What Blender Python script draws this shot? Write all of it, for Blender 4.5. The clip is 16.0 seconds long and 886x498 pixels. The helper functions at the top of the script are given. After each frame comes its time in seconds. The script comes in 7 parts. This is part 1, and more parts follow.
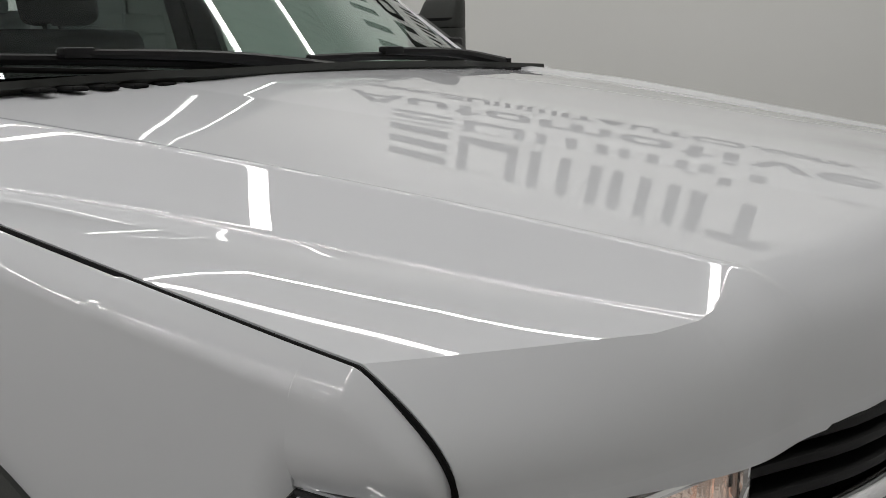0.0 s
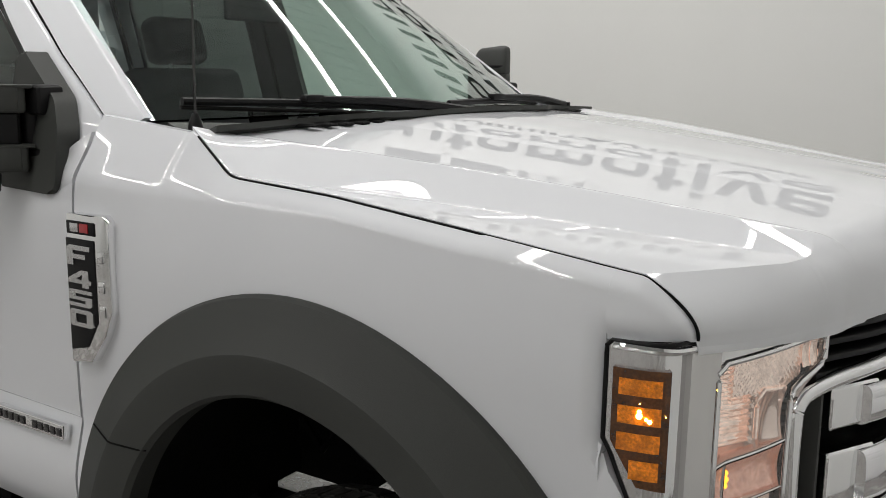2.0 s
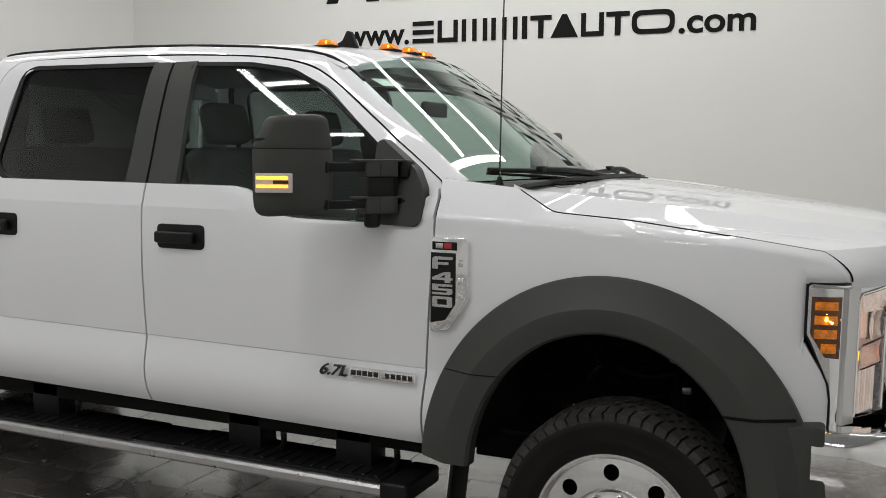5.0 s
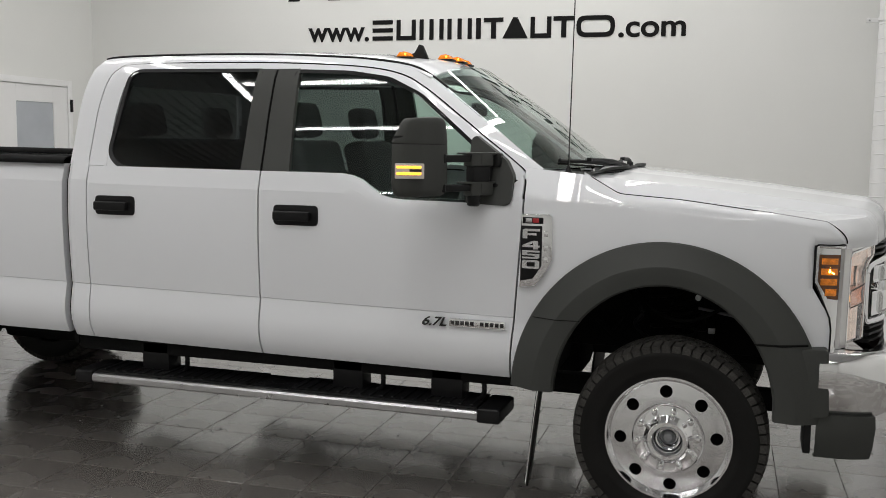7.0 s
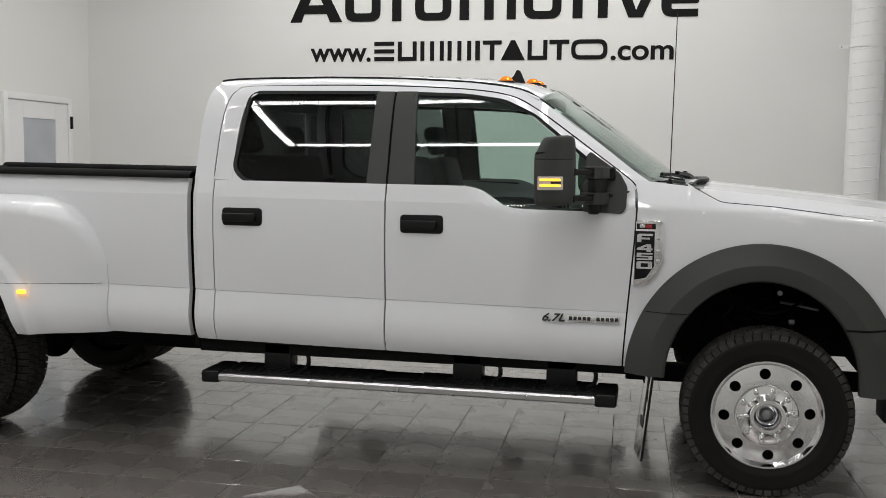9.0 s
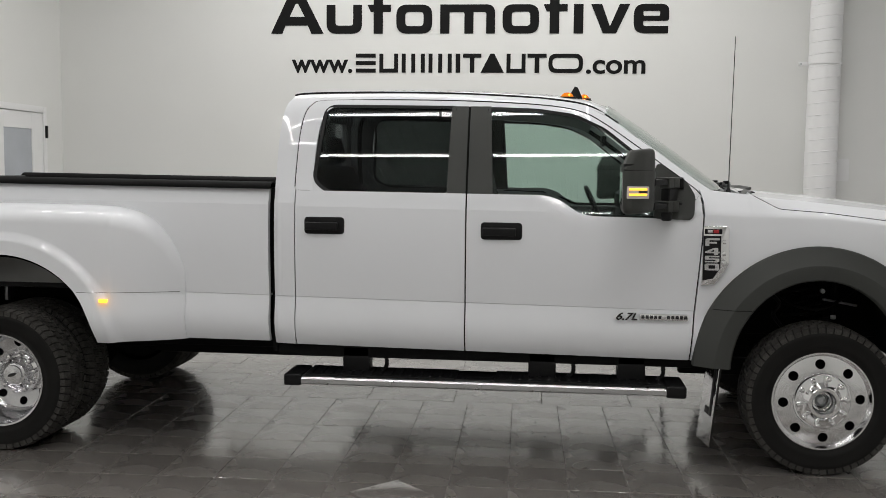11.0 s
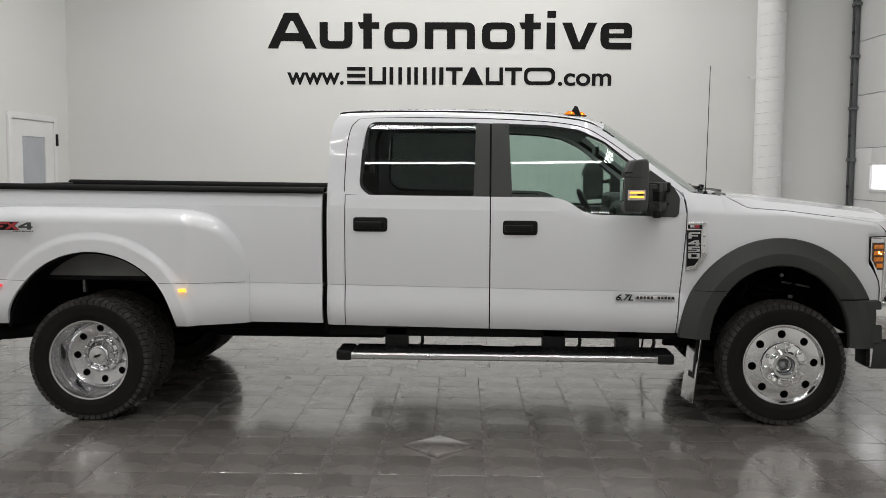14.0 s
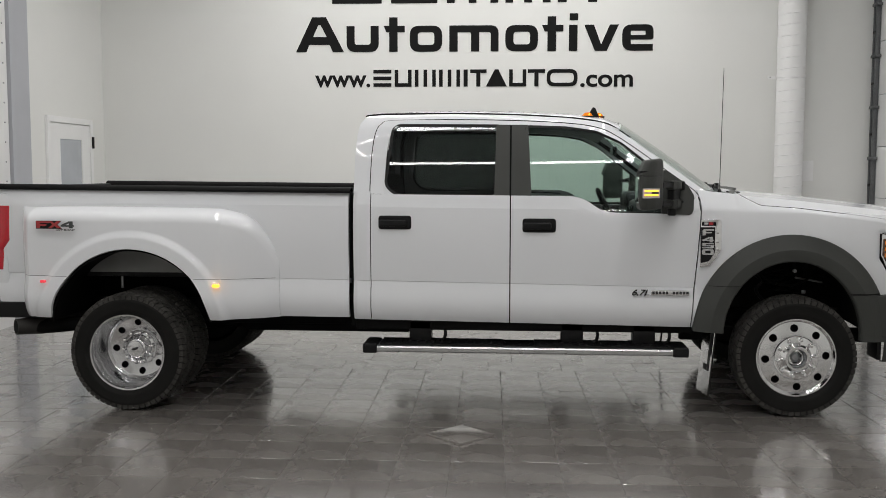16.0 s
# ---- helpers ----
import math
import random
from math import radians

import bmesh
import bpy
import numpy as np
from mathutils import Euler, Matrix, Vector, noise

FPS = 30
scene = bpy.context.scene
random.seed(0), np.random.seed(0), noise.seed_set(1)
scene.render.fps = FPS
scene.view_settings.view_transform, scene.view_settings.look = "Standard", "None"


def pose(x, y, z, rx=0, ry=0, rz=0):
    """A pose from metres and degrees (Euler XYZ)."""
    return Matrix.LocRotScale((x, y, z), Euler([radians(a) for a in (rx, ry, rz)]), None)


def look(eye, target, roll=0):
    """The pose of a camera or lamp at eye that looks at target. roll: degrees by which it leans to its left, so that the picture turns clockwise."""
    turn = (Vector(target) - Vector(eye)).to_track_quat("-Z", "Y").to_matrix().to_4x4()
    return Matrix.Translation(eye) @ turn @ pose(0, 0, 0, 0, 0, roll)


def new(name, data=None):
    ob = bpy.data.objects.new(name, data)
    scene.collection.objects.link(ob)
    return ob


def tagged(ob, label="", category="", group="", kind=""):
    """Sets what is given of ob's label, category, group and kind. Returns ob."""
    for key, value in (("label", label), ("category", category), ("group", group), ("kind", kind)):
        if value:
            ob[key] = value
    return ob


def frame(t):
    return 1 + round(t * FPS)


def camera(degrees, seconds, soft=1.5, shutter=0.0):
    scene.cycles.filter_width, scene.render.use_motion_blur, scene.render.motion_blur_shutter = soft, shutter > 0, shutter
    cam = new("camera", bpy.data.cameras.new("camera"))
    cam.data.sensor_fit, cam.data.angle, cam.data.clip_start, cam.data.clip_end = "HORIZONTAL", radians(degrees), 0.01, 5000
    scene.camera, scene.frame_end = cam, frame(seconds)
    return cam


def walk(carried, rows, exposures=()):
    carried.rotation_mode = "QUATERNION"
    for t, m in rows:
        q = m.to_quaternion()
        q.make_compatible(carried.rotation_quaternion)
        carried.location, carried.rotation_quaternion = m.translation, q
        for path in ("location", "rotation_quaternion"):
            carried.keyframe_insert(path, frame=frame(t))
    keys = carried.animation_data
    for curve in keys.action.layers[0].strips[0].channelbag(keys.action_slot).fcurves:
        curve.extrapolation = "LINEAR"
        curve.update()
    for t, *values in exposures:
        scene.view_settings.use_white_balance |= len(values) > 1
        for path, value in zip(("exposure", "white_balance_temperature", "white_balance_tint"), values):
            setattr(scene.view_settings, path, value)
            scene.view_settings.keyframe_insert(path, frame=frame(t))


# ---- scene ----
cam = camera(49.1, 16.0, 0.8)
PATH = [
    (0, (1.015, -1.4036, 1.5284), (-0.18, 0.1464, 1.1199), -0.78),
    (0.5, (1.073, -1.5732, 1.5682), (-0.118, -0.0209, 1.1508), -0.48),
    (1, (1.116, -1.7984, 1.5689), (-0.042, -0.2221, 1.1524), 0.38),
    (1.5, (1.143, -2.0279, 1.5785), (0.006, -0.4312, 1.1808), 0.35),
    (2, (1.08, -2.1912, 1.5835), (-0.024, -0.5611, 1.229), 0.5),
    (2.5, (1.006, -2.4275, 1.5889), (-0.043, -0.7499, 1.3012), 0.63),
    (3, (1.035, -2.7346, 1.5856), (0.044, -1.0136, 1.3435), 0.56),
    (3.5, (1.037, -3.0454, 1.5732), (0.088, -1.2983, 1.3581), 0.51),
    (4, (0.93, -3.3058, 1.5527), (0.016, -1.5376, 1.3613), 0.47),
    (4.5, (0.826, -3.5833, 1.5615), (-0.057, -1.7992, 1.3728), 0.44),
    (7, (0.279, -4.9895, 1.596), (-0.323, -3.0942, 1.3773), 0.74),
    (7.5, (0.099, -5.1519, 1.576), (-0.463, -3.2446, 1.3568), 0.7),
    (8, (-0.118, -5.3443, 1.584), (-0.637, -3.4252, 1.3692), 0.75),
    (8.5, (-0.333, -5.583, 1.5973), (-0.808, -3.6511, 1.3919), 0.71),
    (9, (-0.555, -5.7235, 1.5821), (-0.978, -3.7785, 1.3983), 0.65),
    (11.5, (-1.643, -6.3225, 1.5992), (-1.819, -4.3371, 1.4318), 0.59),
    (12, (-1.813, -6.4842, 1.6133), (-1.957, -4.4965, 1.44), 0.55),
    (12.5, (-1.897, -6.6446, 1.6224), (-2.01, -4.6558, 1.4461), 0.42),
    (13, (-1.864, -6.8469, 1.627), (-1.962, -4.8564, 1.4578), 0.3),
    (13.5, (-1.859, -6.9991, 1.6294), (-1.956, -5.0086, 1.4612), 0.3),
    (14, (-1.898, -7.2184, 1.6334), (-1.991, -5.227, 1.4682), 0.3),
    (14.5, (-1.923, -7.3788, 1.6405), (-2.018, -5.3883, 1.4723), 0.3),
    (15, (-1.883, -7.4111, 1.6493), (-1.994, -5.4216, 1.4811), 0.12),
    (15.5, (-1.843, -7.4253, 1.6278), (-1.978, -5.4369, 1.4615), 0.14),
    (16, (-1.847, -7.4604, 1.6305), (-1.997, -5.4731, 1.4662), 0.06),
]
EXPOSURE = [(0.0, -0.67), (0.9, -0.62), (1.4, -0.38), (1.9, -0.19), (2.5, -0.19), (6.0, -0.13), (16.0, -0.16)]
walk(cam, [(t, look(eye, target, roll)) for t, eye, target, roll in PATH], EXPOSURE)

# ---- light ----
world = bpy.data.worlds.new("world")
scene.world = world
world.use_nodes = True
world.node_tree.nodes["Background"].inputs[0].default_value = (0.75, 0.8, 0.85, 1)
world.node_tree.nodes["Background"].inputs[1].default_value = 0.25
scene.view_settings.exposure = 0.0
STRIP_POWER = 34.0


# ---- materials ----
def material(name, colour=(0.5, 0.5, 0.5), rough=0.5, metal=0.0, coat=0.0, emit=None, strength=0.0, glass=False,
             grain=0.0, grain_scale=300.0, stain=0.0, stain_scale=3.0, bump=0.0, rough_var=0.0, spec=0.5, per_object=0.0, coat_rough=0.02):
    m = bpy.data.materials.new(name)
    m.use_nodes = True
    nt = m.node_tree
    b = nt.nodes["Principled BSDF"]
    b.inputs["Base Color"].default_value = (*colour, 1)
    b.inputs["Roughness"].default_value = rough
    b.inputs["Metallic"].default_value = metal
    b.inputs["Coat Weight"].default_value = coat
    b.inputs["Coat Roughness"].default_value = coat_rough
    b.inputs["Specular IOR Level"].default_value = spec
    if glass:
        b.inputs["Transmission Weight"].default_value = 1.0
        b.inputs["IOR"].default_value = 1.45
    if emit:
        b.inputs["Emission Color"].default_value = (*emit, 1)
        b.inputs["Emission Strength"].default_value = strength
    tc = nt.nodes.new("ShaderNodeTexCoord")
    value = None

    def noise_of(scale, detail):
        n = nt.nodes.new("ShaderNodeTexNoise")
        n.inputs["Scale"].default_value = scale
        n.inputs["Detail"].default_value = detail
        nt.links.new(tc.outputs["Object"], n.inputs["Vector"])
        return n.outputs["Fac"]

    def ranged(sock, lo, hi):
        r = nt.nodes.new("ShaderNodeMapRange")
        r.inputs["From Min"].default_value, r.inputs["From Max"].default_value = 0.3, 0.7
        r.inputs["To Min"].default_value, r.inputs["To Max"].default_value = lo, hi
        nt.links.new(sock, r.inputs["Value"])
        return r.outputs[0]

    def times(a, c):
        n = nt.nodes.new("ShaderNodeMath")
        n.operation = "MULTIPLY"
        nt.links.new(a, n.inputs[0])
        nt.links.new(c, n.inputs[1])
        return n.outputs[0]

    fine = noise_of(grain_scale, 4) if (grain or bump) else None
    if grain:
        value = ranged(fine, 1 - grain, 1 + grain)
    if stain:
        big = ranged(noise_of(stain_scale, 5), 1 - stain, 1 + stain)
        value = times(value, big) if value else big
    if per_object:
        oi = nt.nodes.new("ShaderNodeObjectInfo")
        r = nt.nodes.new("ShaderNodeMapRange")
        r.inputs["To Min"].default_value, r.inputs["To Max"].default_value = 1 - per_object, 1 + per_object
        nt.links.new(oi.outputs["Random"], r.inputs["Value"])
        geo = nt.nodes.new("ShaderNodeNewGeometry")
        r2 = nt.nodes.new("ShaderNodeMapRange")
        r2.inputs["To Min"].default_value, r2.inputs["To Max"].default_value = 1 - per_object, 1 + per_object
        nt.links.new(geo.outputs["Random Per Island"], r2.inputs["Value"])
        both = times(r.outputs[0], r2.outputs[0])
        value = times(value, both) if value else both
    if value:
        mix = nt.nodes.new("ShaderNodeVectorMath")
        mix.operation = "SCALE"
        mix.inputs[0].default_value = colour
        nt.links.new(value, mix.inputs["Scale"])
        nt.links.new(mix.outputs[0], b.inputs["Base Color"])
    if rough_var:
        nt.links.new(ranged(noise_of(stain_scale * 2.3, 6), rough - rough_var, rough + rough_var), b.inputs["Roughness"])
    if bump:
        bn = nt.nodes.new("ShaderNodeBump")
        bn.inputs["Strength"].default_value = bump
        bn.inputs["Distance"].default_value = 0.002
        nt.links.new(fine, bn.inputs["Height"])
        nt.links.new(bn.outputs[0], b.inputs["Normal"])
    return m


PAINT = material("white_paint", (0.738, 0.748, 0.773), 0.6, coat=1.0, coat_rough=0.0, spec=0.0, stain=0.012, stain_scale=1.5)
CHROME = material("chrome", (0.86, 0.86, 0.87), 0.06, 1.0, rough_var=0.02, stain_scale=8)
ALLOY = material("polished_aluminium", (0.80, 0.80, 0.81), 0.14, 1.0, grain=0.04, grain_scale=120, rough_var=0.03, stain_scale=4)
TRIM = material("grey_textured_plastic", (0.040, 0.042, 0.0385), 0.6, spec=0.4, grain=0.12, grain_scale=700, bump=0.25, stain=0.06)
BLACK = material("black_plastic", (0.005, 0.005, 0.0055), 0.45, spec=0.25, grain=0.15, grain_scale=500, bump=0.15)
GLOSS_BLACK = material("gloss_black", (0.01, 0.01, 0.011), 0.12, coat=0.5, stain=0.1)
UNDER = material("black_underbody", (0.005, 0.005, 0.005), 0.7, spec=0.10, grain=0.3, grain_scale=60, stain=0.3, bump=0.3)
RUBBER = material("tyre_rubber", (0.009, 0.0086, 0.0081), 0.6, spec=0.16, grain=0.15, grain_scale=200, stain=0.15, stain_scale=6, bump=0.2)
TREAD = material("tread_rubber", (0.042, 0.040, 0.037), 0.8, spec=0.2, grain=0.3, grain_scale=120, stain=0.4, stain_scale=14, bump=0.3)
GLASS = material("tinted_glass", (0.66, 0.78, 0.73), 0.0, glass=True)
PRIVACY = material("privacy_glass", (0.148, 0.170, 0.165), 0.0, glass=True)
CLEAR = material("clear_lens", (0.97, 0.97, 0.97), 0.03, glass=True)
AMBER = material("amber_lens", (0.90, 0.26, 0.02), 0.15, emit=(1.0, 0.28, 0.01), strength=0.25, grain=0.25, grain_scale=160, bump=0.4)
AMBER_LIT = material("lit_amber", (1.0, 0.5, 0.05), 0.3, emit=(1.0, 0.42, 0.03), strength=2.6)
# Glow put into the reflector itself, in place of a lit bulb's light.
REFLECTOR = material("glowing_lamp_reflector", (0.92, 0.80, 0.73), 0.07, 0.95, grain=0.12, grain_scale=120, stain=0.12, stain_scale=25, bump=0.25, emit=(1.0, 0.72, 0.58), strength=0.17)
BEZEL = material("pale_lamp_surround", (0.74, 0.73, 0.72), 0.22, 0.35, coat=0.6, stain=0.05)
# The turn lamp's reflector carries the same added glow, in pink.
ROSE = material("glowing_rose_reflector", (0.84, 0.60, 0.52), 0.16, 0.8, grain=0.15, grain_scale=120, bump=0.4, emit=(1.0, 0.42, 0.26), strength=0.14)
GLOW = material("bright_amber_bulb", (1, 0.7, 0.2), 0.3, emit=(1.0, 0.55, 0.08), strength=14.0)
RED = material("red_lens", (0.50, 0.008, 0.02), 0.10, coat=0.8, grain=0.1, grain_scale=150)
RED_LIT = material("lit_red", (0.5, 0.02, 0.03), 0.3, emit=(1.0, 0.08, 0.10), strength=0.7)
SEAT = material("dark_cloth", (0.045, 0.047, 0.05), 0.85, grain=0.25, grain_scale=400, stain=0.1, bump=0.3)
LINER = material("grey_headliner", (0.30, 0.30, 0.30), 0.9, grain=0.08, grain_scale=400)
WALL = material("painted_wall", (0.755, 0.758, 0.738), 0.55, stain=0.02, stain_scale=0.8, grain=0.01, grain_scale=200, bump=0.03)
WHITE = material("white_gloss_paint", (0.80, 0.80, 0.80), 0.4, stain=0.02, grain=0.02, bump=0.04)
LETTER = material("black_vinyl", (0.006, 0.006, 0.006), 0.6, spec=0.15, grain=0.1)
TILE = material("dark_grey_tile", (0.185, 0.170, 0.158), 0.26, coat=1.0, stain=0.16, stain_scale=1.6, grain=0.14, grain_scale=60, rough_var=0.06, per_object=0.08, bump=0.02, coat_rough=0.13, spec=0.5)
TILE.node_tree.nodes["Principled BSDF"].inputs["Coat IOR"].default_value = 2.1
GROUT = material("grey_grout", (0.15, 0.142, 0.135), 0.85, grain=0.2, grain_scale=150)
DECK = material("grey_steel_deck", (0.55, 0.555, 0.56), 0.5, stain=0.08)
STEEL = material("galvanised_steel", (0.35, 0.36, 0.37), 0.4, 0.9, grain=0.12, grain_scale=60)
DARK_STEEL = material("dull_steel_track", (0.16, 0.165, 0.17), 0.45, 0.7, grain=0.15, grain_scale=60, stain=0.2)
TUBE = material("fluorescent_tube", (1, 1, 1), 0.5, emit=(1.0, 0.985, 0.962), strength=1.0)
PANE = material("bluish_pane", (0.44, 0.465, 0.50), 0.15, stain=0.06)
DAYLIGHT = material("daylight_pane", (0.8, 0.8, 0.8), 0.2, emit=(0.95, 0.93, 1.0), strength=1.1, stain=0.2, stain_scale=5)
DECAL_RED = material("red_decal", (0.40, 0.022, 0.028), 0.3, coat=0.5)
BRUSHED = material("brushed_aluminium", (0.52, 0.52, 0.53), 0.32, 1.0, grain=0.06, grain_scale=120, rough_var=0.06, stain_scale=9)
TURNED = material("turned_aluminium", (0.60, 0.60, 0.61), 0.20, 1.0, grain=0.05, grain_scale=90, rough_var=0.04, stain_scale=5)
VINYL_AND_SHADE = material("grey_vinyl_and_shade", (0.05, 0.055, 0.055), 0.4, grain=0.1)
SILVER = material("silver_letter_finish", (0.7, 0.7, 0.71), 0.2, 1.0)
WATER = material("water_drop", (0.35, 0.35, 0.35), 0.05, coat=1.0)


# ---- mesh helpers ----
def thing(name, label, category, group="", kind="", at=(0, 0, 0)):
    ob = new(name)
    ob.location = at
    ob.empty_display_size = 0.1
    return tagged(ob, label, category, group, kind)


def part(name, bm, mat, parent=None, label="", smooth=True, angle=35.0):
    """One mesh object from a bmesh given in world metres, under its parent."""
    me = bpy.data.meshes.new(name)
    bmesh.ops.remove_doubles(bm, verts=bm.verts, dist=1e-5)
    bmesh.ops.recalc_face_normals(bm, faces=bm.faces)
    for f in bm.faces:
        f.smooth = smooth
    if smooth:
        lim = radians(angle)
        for e in bm.edges:
            if len(e.link_faces) == 2 and e.calc_face_angle(0) > lim:
                e.smooth = False
    bm.to_mesh(me)
    bm.free()
    me.materials.append(mat)
    ob = new(name, me)
    if parent is not None:
        ob.parent = parent
        off = Vector((0, 0, 0))
        p = parent
        while p is not None:
            off += p.location
            p = p.parent
        me.transform(Matrix.Translation(-off))
    if label:
        tagged(ob, label)
    return ob


def place(ob, p):
    """Moves an unparented mesh's origin to p, keeping its shape where it is."""
    ob.data.transform(Matrix.Translation(-Vector(p)))
    ob.location = p
    return ob


def curve(pts, x):
    """Interpolates rows (x, a, b, ...) at x."""
    a = np.array(pts, float)
    r = [float(np.interp(x, a[:, 0], a[:, k])) for k in range(1, a.shape[1])]
    return r[0] if len(r) == 1 else r


def spline(pts, n):
    """n + 1 points along a smooth line through pts."""
    p = [np.array(q, float) for q in pts]
    p = [2 * p[0] - p[1]] + p + [2 * p[-1] - p[-2]]
    out = []
    m = len(p) - 3
    for i in range(n + 1):
        u = i / n * m
        k = min(int(u), m - 1)
        t = u - k
        a, b, c, d = p[k:k + 4]
        out.append(0.5 * (2 * b + (c - a) * t + (2 * a - 5 * b + 4 * c - d) * t * t + (3 * b - a - 3 * c + d) * t ** 3))
    return out


def grid(P, us, vs, thick=0.0, inward=None):
    """A sheet P(u, v), with thickness towards inward (a direction, or None for its own normal)."""
    bm = bmesh.new()
    pts = [[Vector(P(u, v)) for v in vs] for u in us]
    nu, nv = len(us), len(vs)
    top = [[bm.verts.new(p) for p in row] for row in pts]
    for i in range(nu - 1):
        for j in range(nv - 1):
            bm.faces.new((top[i][j], top[i + 1][j], top[i + 1][j + 1], top[i][j + 1]))
    if thick:
        back = []
        for i in range(nu):
            row = []
            for j in range(nv):
                if inward is not None:
                    d = Vector(inward)
                else:
                    du = pts[min(i + 1, nu - 1)][j] - pts[max(i - 1, 0)][j]
                    dv = pts[i][min(j + 1, nv - 1)] - pts[i][max(j - 1, 0)]
                    d = du.cross(dv).normalized()
                row.append(bm.verts.new(pts[i][j] + d * thick))
            back.append(row)
        for i in range(nu - 1):
            for j in range(nv - 1):
                bm.faces.new((back[i][j], back[i][j + 1], back[i + 1][j + 1], back[i + 1][j]))
        for i in range(nu - 1):
            bm.faces.new((top[i][0], back[i][0], back[i + 1][0], top[i + 1][0]))
            bm.faces.new((top[i][-1], top[i + 1][-1], back[i + 1][-1], back[i][-1]))
        for j in range(nv - 1):
            bm.faces.new((top[0][j], top[0][j + 1], back[0][j + 1], back[0][j]))
            bm.faces.new((top[-1][j], back[-1][j], back[-1][j + 1], top[-1][j + 1]))
    return bm


def lin(a, b, n):
    return [a + (b - a) * i / n for i in range(n + 1)]


def rbox(lo, hi, bevel=0.01, seg=2, m=None, bm=None):
    """A box from lo to hi with rounded edges."""
    own = bmesh.new()
    bmesh.ops.create_cube(own, size=1.0)
    lo, hi = Vector(lo), Vector(hi)
    for v in own.verts:
        v.co = Vector([(lo[k] + hi[k]) / 2 + v.co[k] * (hi[k] - lo[k]) for k in range(3)])
    if bevel:
        bmesh.ops.bevel(own, geom=list(own.edges), offset=bevel, segments=seg, profile=0.6, affect="EDGES")
    if m is not None:
        own.transform(m)
    return merge(bm, own)


def merge(bm, own):
    if bm is None:
        return own
    me = bpy.data.meshes.new("tmp")
    own.to_mesh(me)
    own.free()
    bm.from_mesh(me)
    bpy.data.meshes.remove(me)
    return bm


def tube(pts, r, seg=10, bm=None, flat=1.0):
    """A round bar along pts; r may be a list."""
    own = bmesh.new()
    pts = [Vector(p) for p in pts]
    rs = r if isinstance(r, (list, tuple)) else [r] * len(pts)
    rings = []
    up = Vector((0.13, 0.21, 0.97))
    for i, p in enumerate(pts):
        d = (pts[min(i + 1, len(pts) - 1)] - pts[max(i - 1, 0)]).normalized()
        a = d.cross(up).normalized()
        b = a.cross(d)
        rings.append([own.verts.new(p + rs[i] * (math.cos(2 * math.pi * k / seg) * a + flat * math.sin(2 * math.pi * k / seg) * b)) for k in range(seg)])
    for q, w in zip(rings, rings[1:]):
        for k in range(seg):
            own.faces.new((q[k], q[(k + 1) % seg], w[(k + 1) % seg], w[k]))
    own.faces.new(rings[0])
    own.faces.new(rings[-1][::-1])
    return merge(bm, own)


def revolve(profile, centre, seg=48, side=-1, bm=None, start=0.0):
    """Turns (radius, out) round an axle along y; out counts away from the vehicle on that side."""
    own = bmesh.new()
    cx, cy, cz = centre
    rings = []
    for r, o in profile:
        ring = []
        for k in range(seg):
            a = start + 2 * math.pi * k / seg
            ring.append(own.verts.new((cx + r * math.cos(a), cy + side * o, cz + r * math.sin(a))))
        rings.append(ring)
    for q, w in zip(rings, rings[1:]):
        for k in range(seg):
            own.faces.new((q[k], q[(k + 1) % seg], w[(k + 1) % seg], w[k]))
    return merge(bm, own)


def prism(outline, y0, y1, bevel=0.0, m=None, bm=None):
    """A plate with an (x, z) outline from y0 to y1."""
    own = bmesh.new()
    a = [own.verts.new((x, y0, z)) for x, z in outline]
    b = [own.verts.new((x, y1, z)) for x, z in outline]
    own.faces.new(a)
    own.faces.new(b[::-1])
    n = len(a)
    for i in range(n):
        own.faces.new((a[i], b[i], b[(i + 1) % n], a[(i + 1) % n]))
    if bevel:
        bmesh.ops.recalc_face_normals(own, faces=own.faces)
        bmesh.ops.bevel(own, geom=list(own.edges), offset=bevel, segments=2, profile=0.6, affect="EDGES")
    if m is not None:
        own.transform(m)
    return merge(bm, own)


def rounded(poly, r, n=5):
    """Rounds the corners of a polygon; r one radius or one for each corner."""
    out = []
    k = len(poly)
    for i in range(k):
        p = Vector(poly[i])
        a, b = Vector(poly[i - 1]) - p, Vector(poly[(i + 1) % k]) - p
        rr = r[i] if isinstance(r, (list, tuple)) else r
        rr = min(rr, a.length * 0.45, b.length * 0.45)
        s, e = p + a.normalized() * rr, p + b.normalized() * rr
        for j in range(n + 1):
            t = j / n
            q = (1 - t) ** 2 * s + 2 * t * (1 - t) * p + t * t * e
            out.append((q.x, q.y))
    return out


def mirrored(bm):
    """The same mesh on the vehicle's other side."""
    for v in bm.verts:
        v.co.y = -v.co.y
    bmesh.ops.reverse_faces(bm, faces=bm.faces)
    return bm


# ---- the room ----
ROOM = Matrix.Translation((-2.4, 4.86, 0)) @ pose(0, 0, 0, 0, 0, 1.5)
WEST, EAST, SOUTH, HIGH = -4.745, 4.93, -17.0, 5.2


def setting(name, bm, mat, label, category, smooth=False, angle=35.0):
    """A piece of the setting, given in the room's own axes."""
    ob = part(name, bm, mat, None, "", smooth, angle)
    ob.matrix_world = ROOM
    return tagged(ob, label, category, kind="structure")


def room_part(name, bm, mat, parent, label="", smooth=True):
    ob = part(name, bm, mat, None, label, smooth)
    ob.parent = parent
    return ob


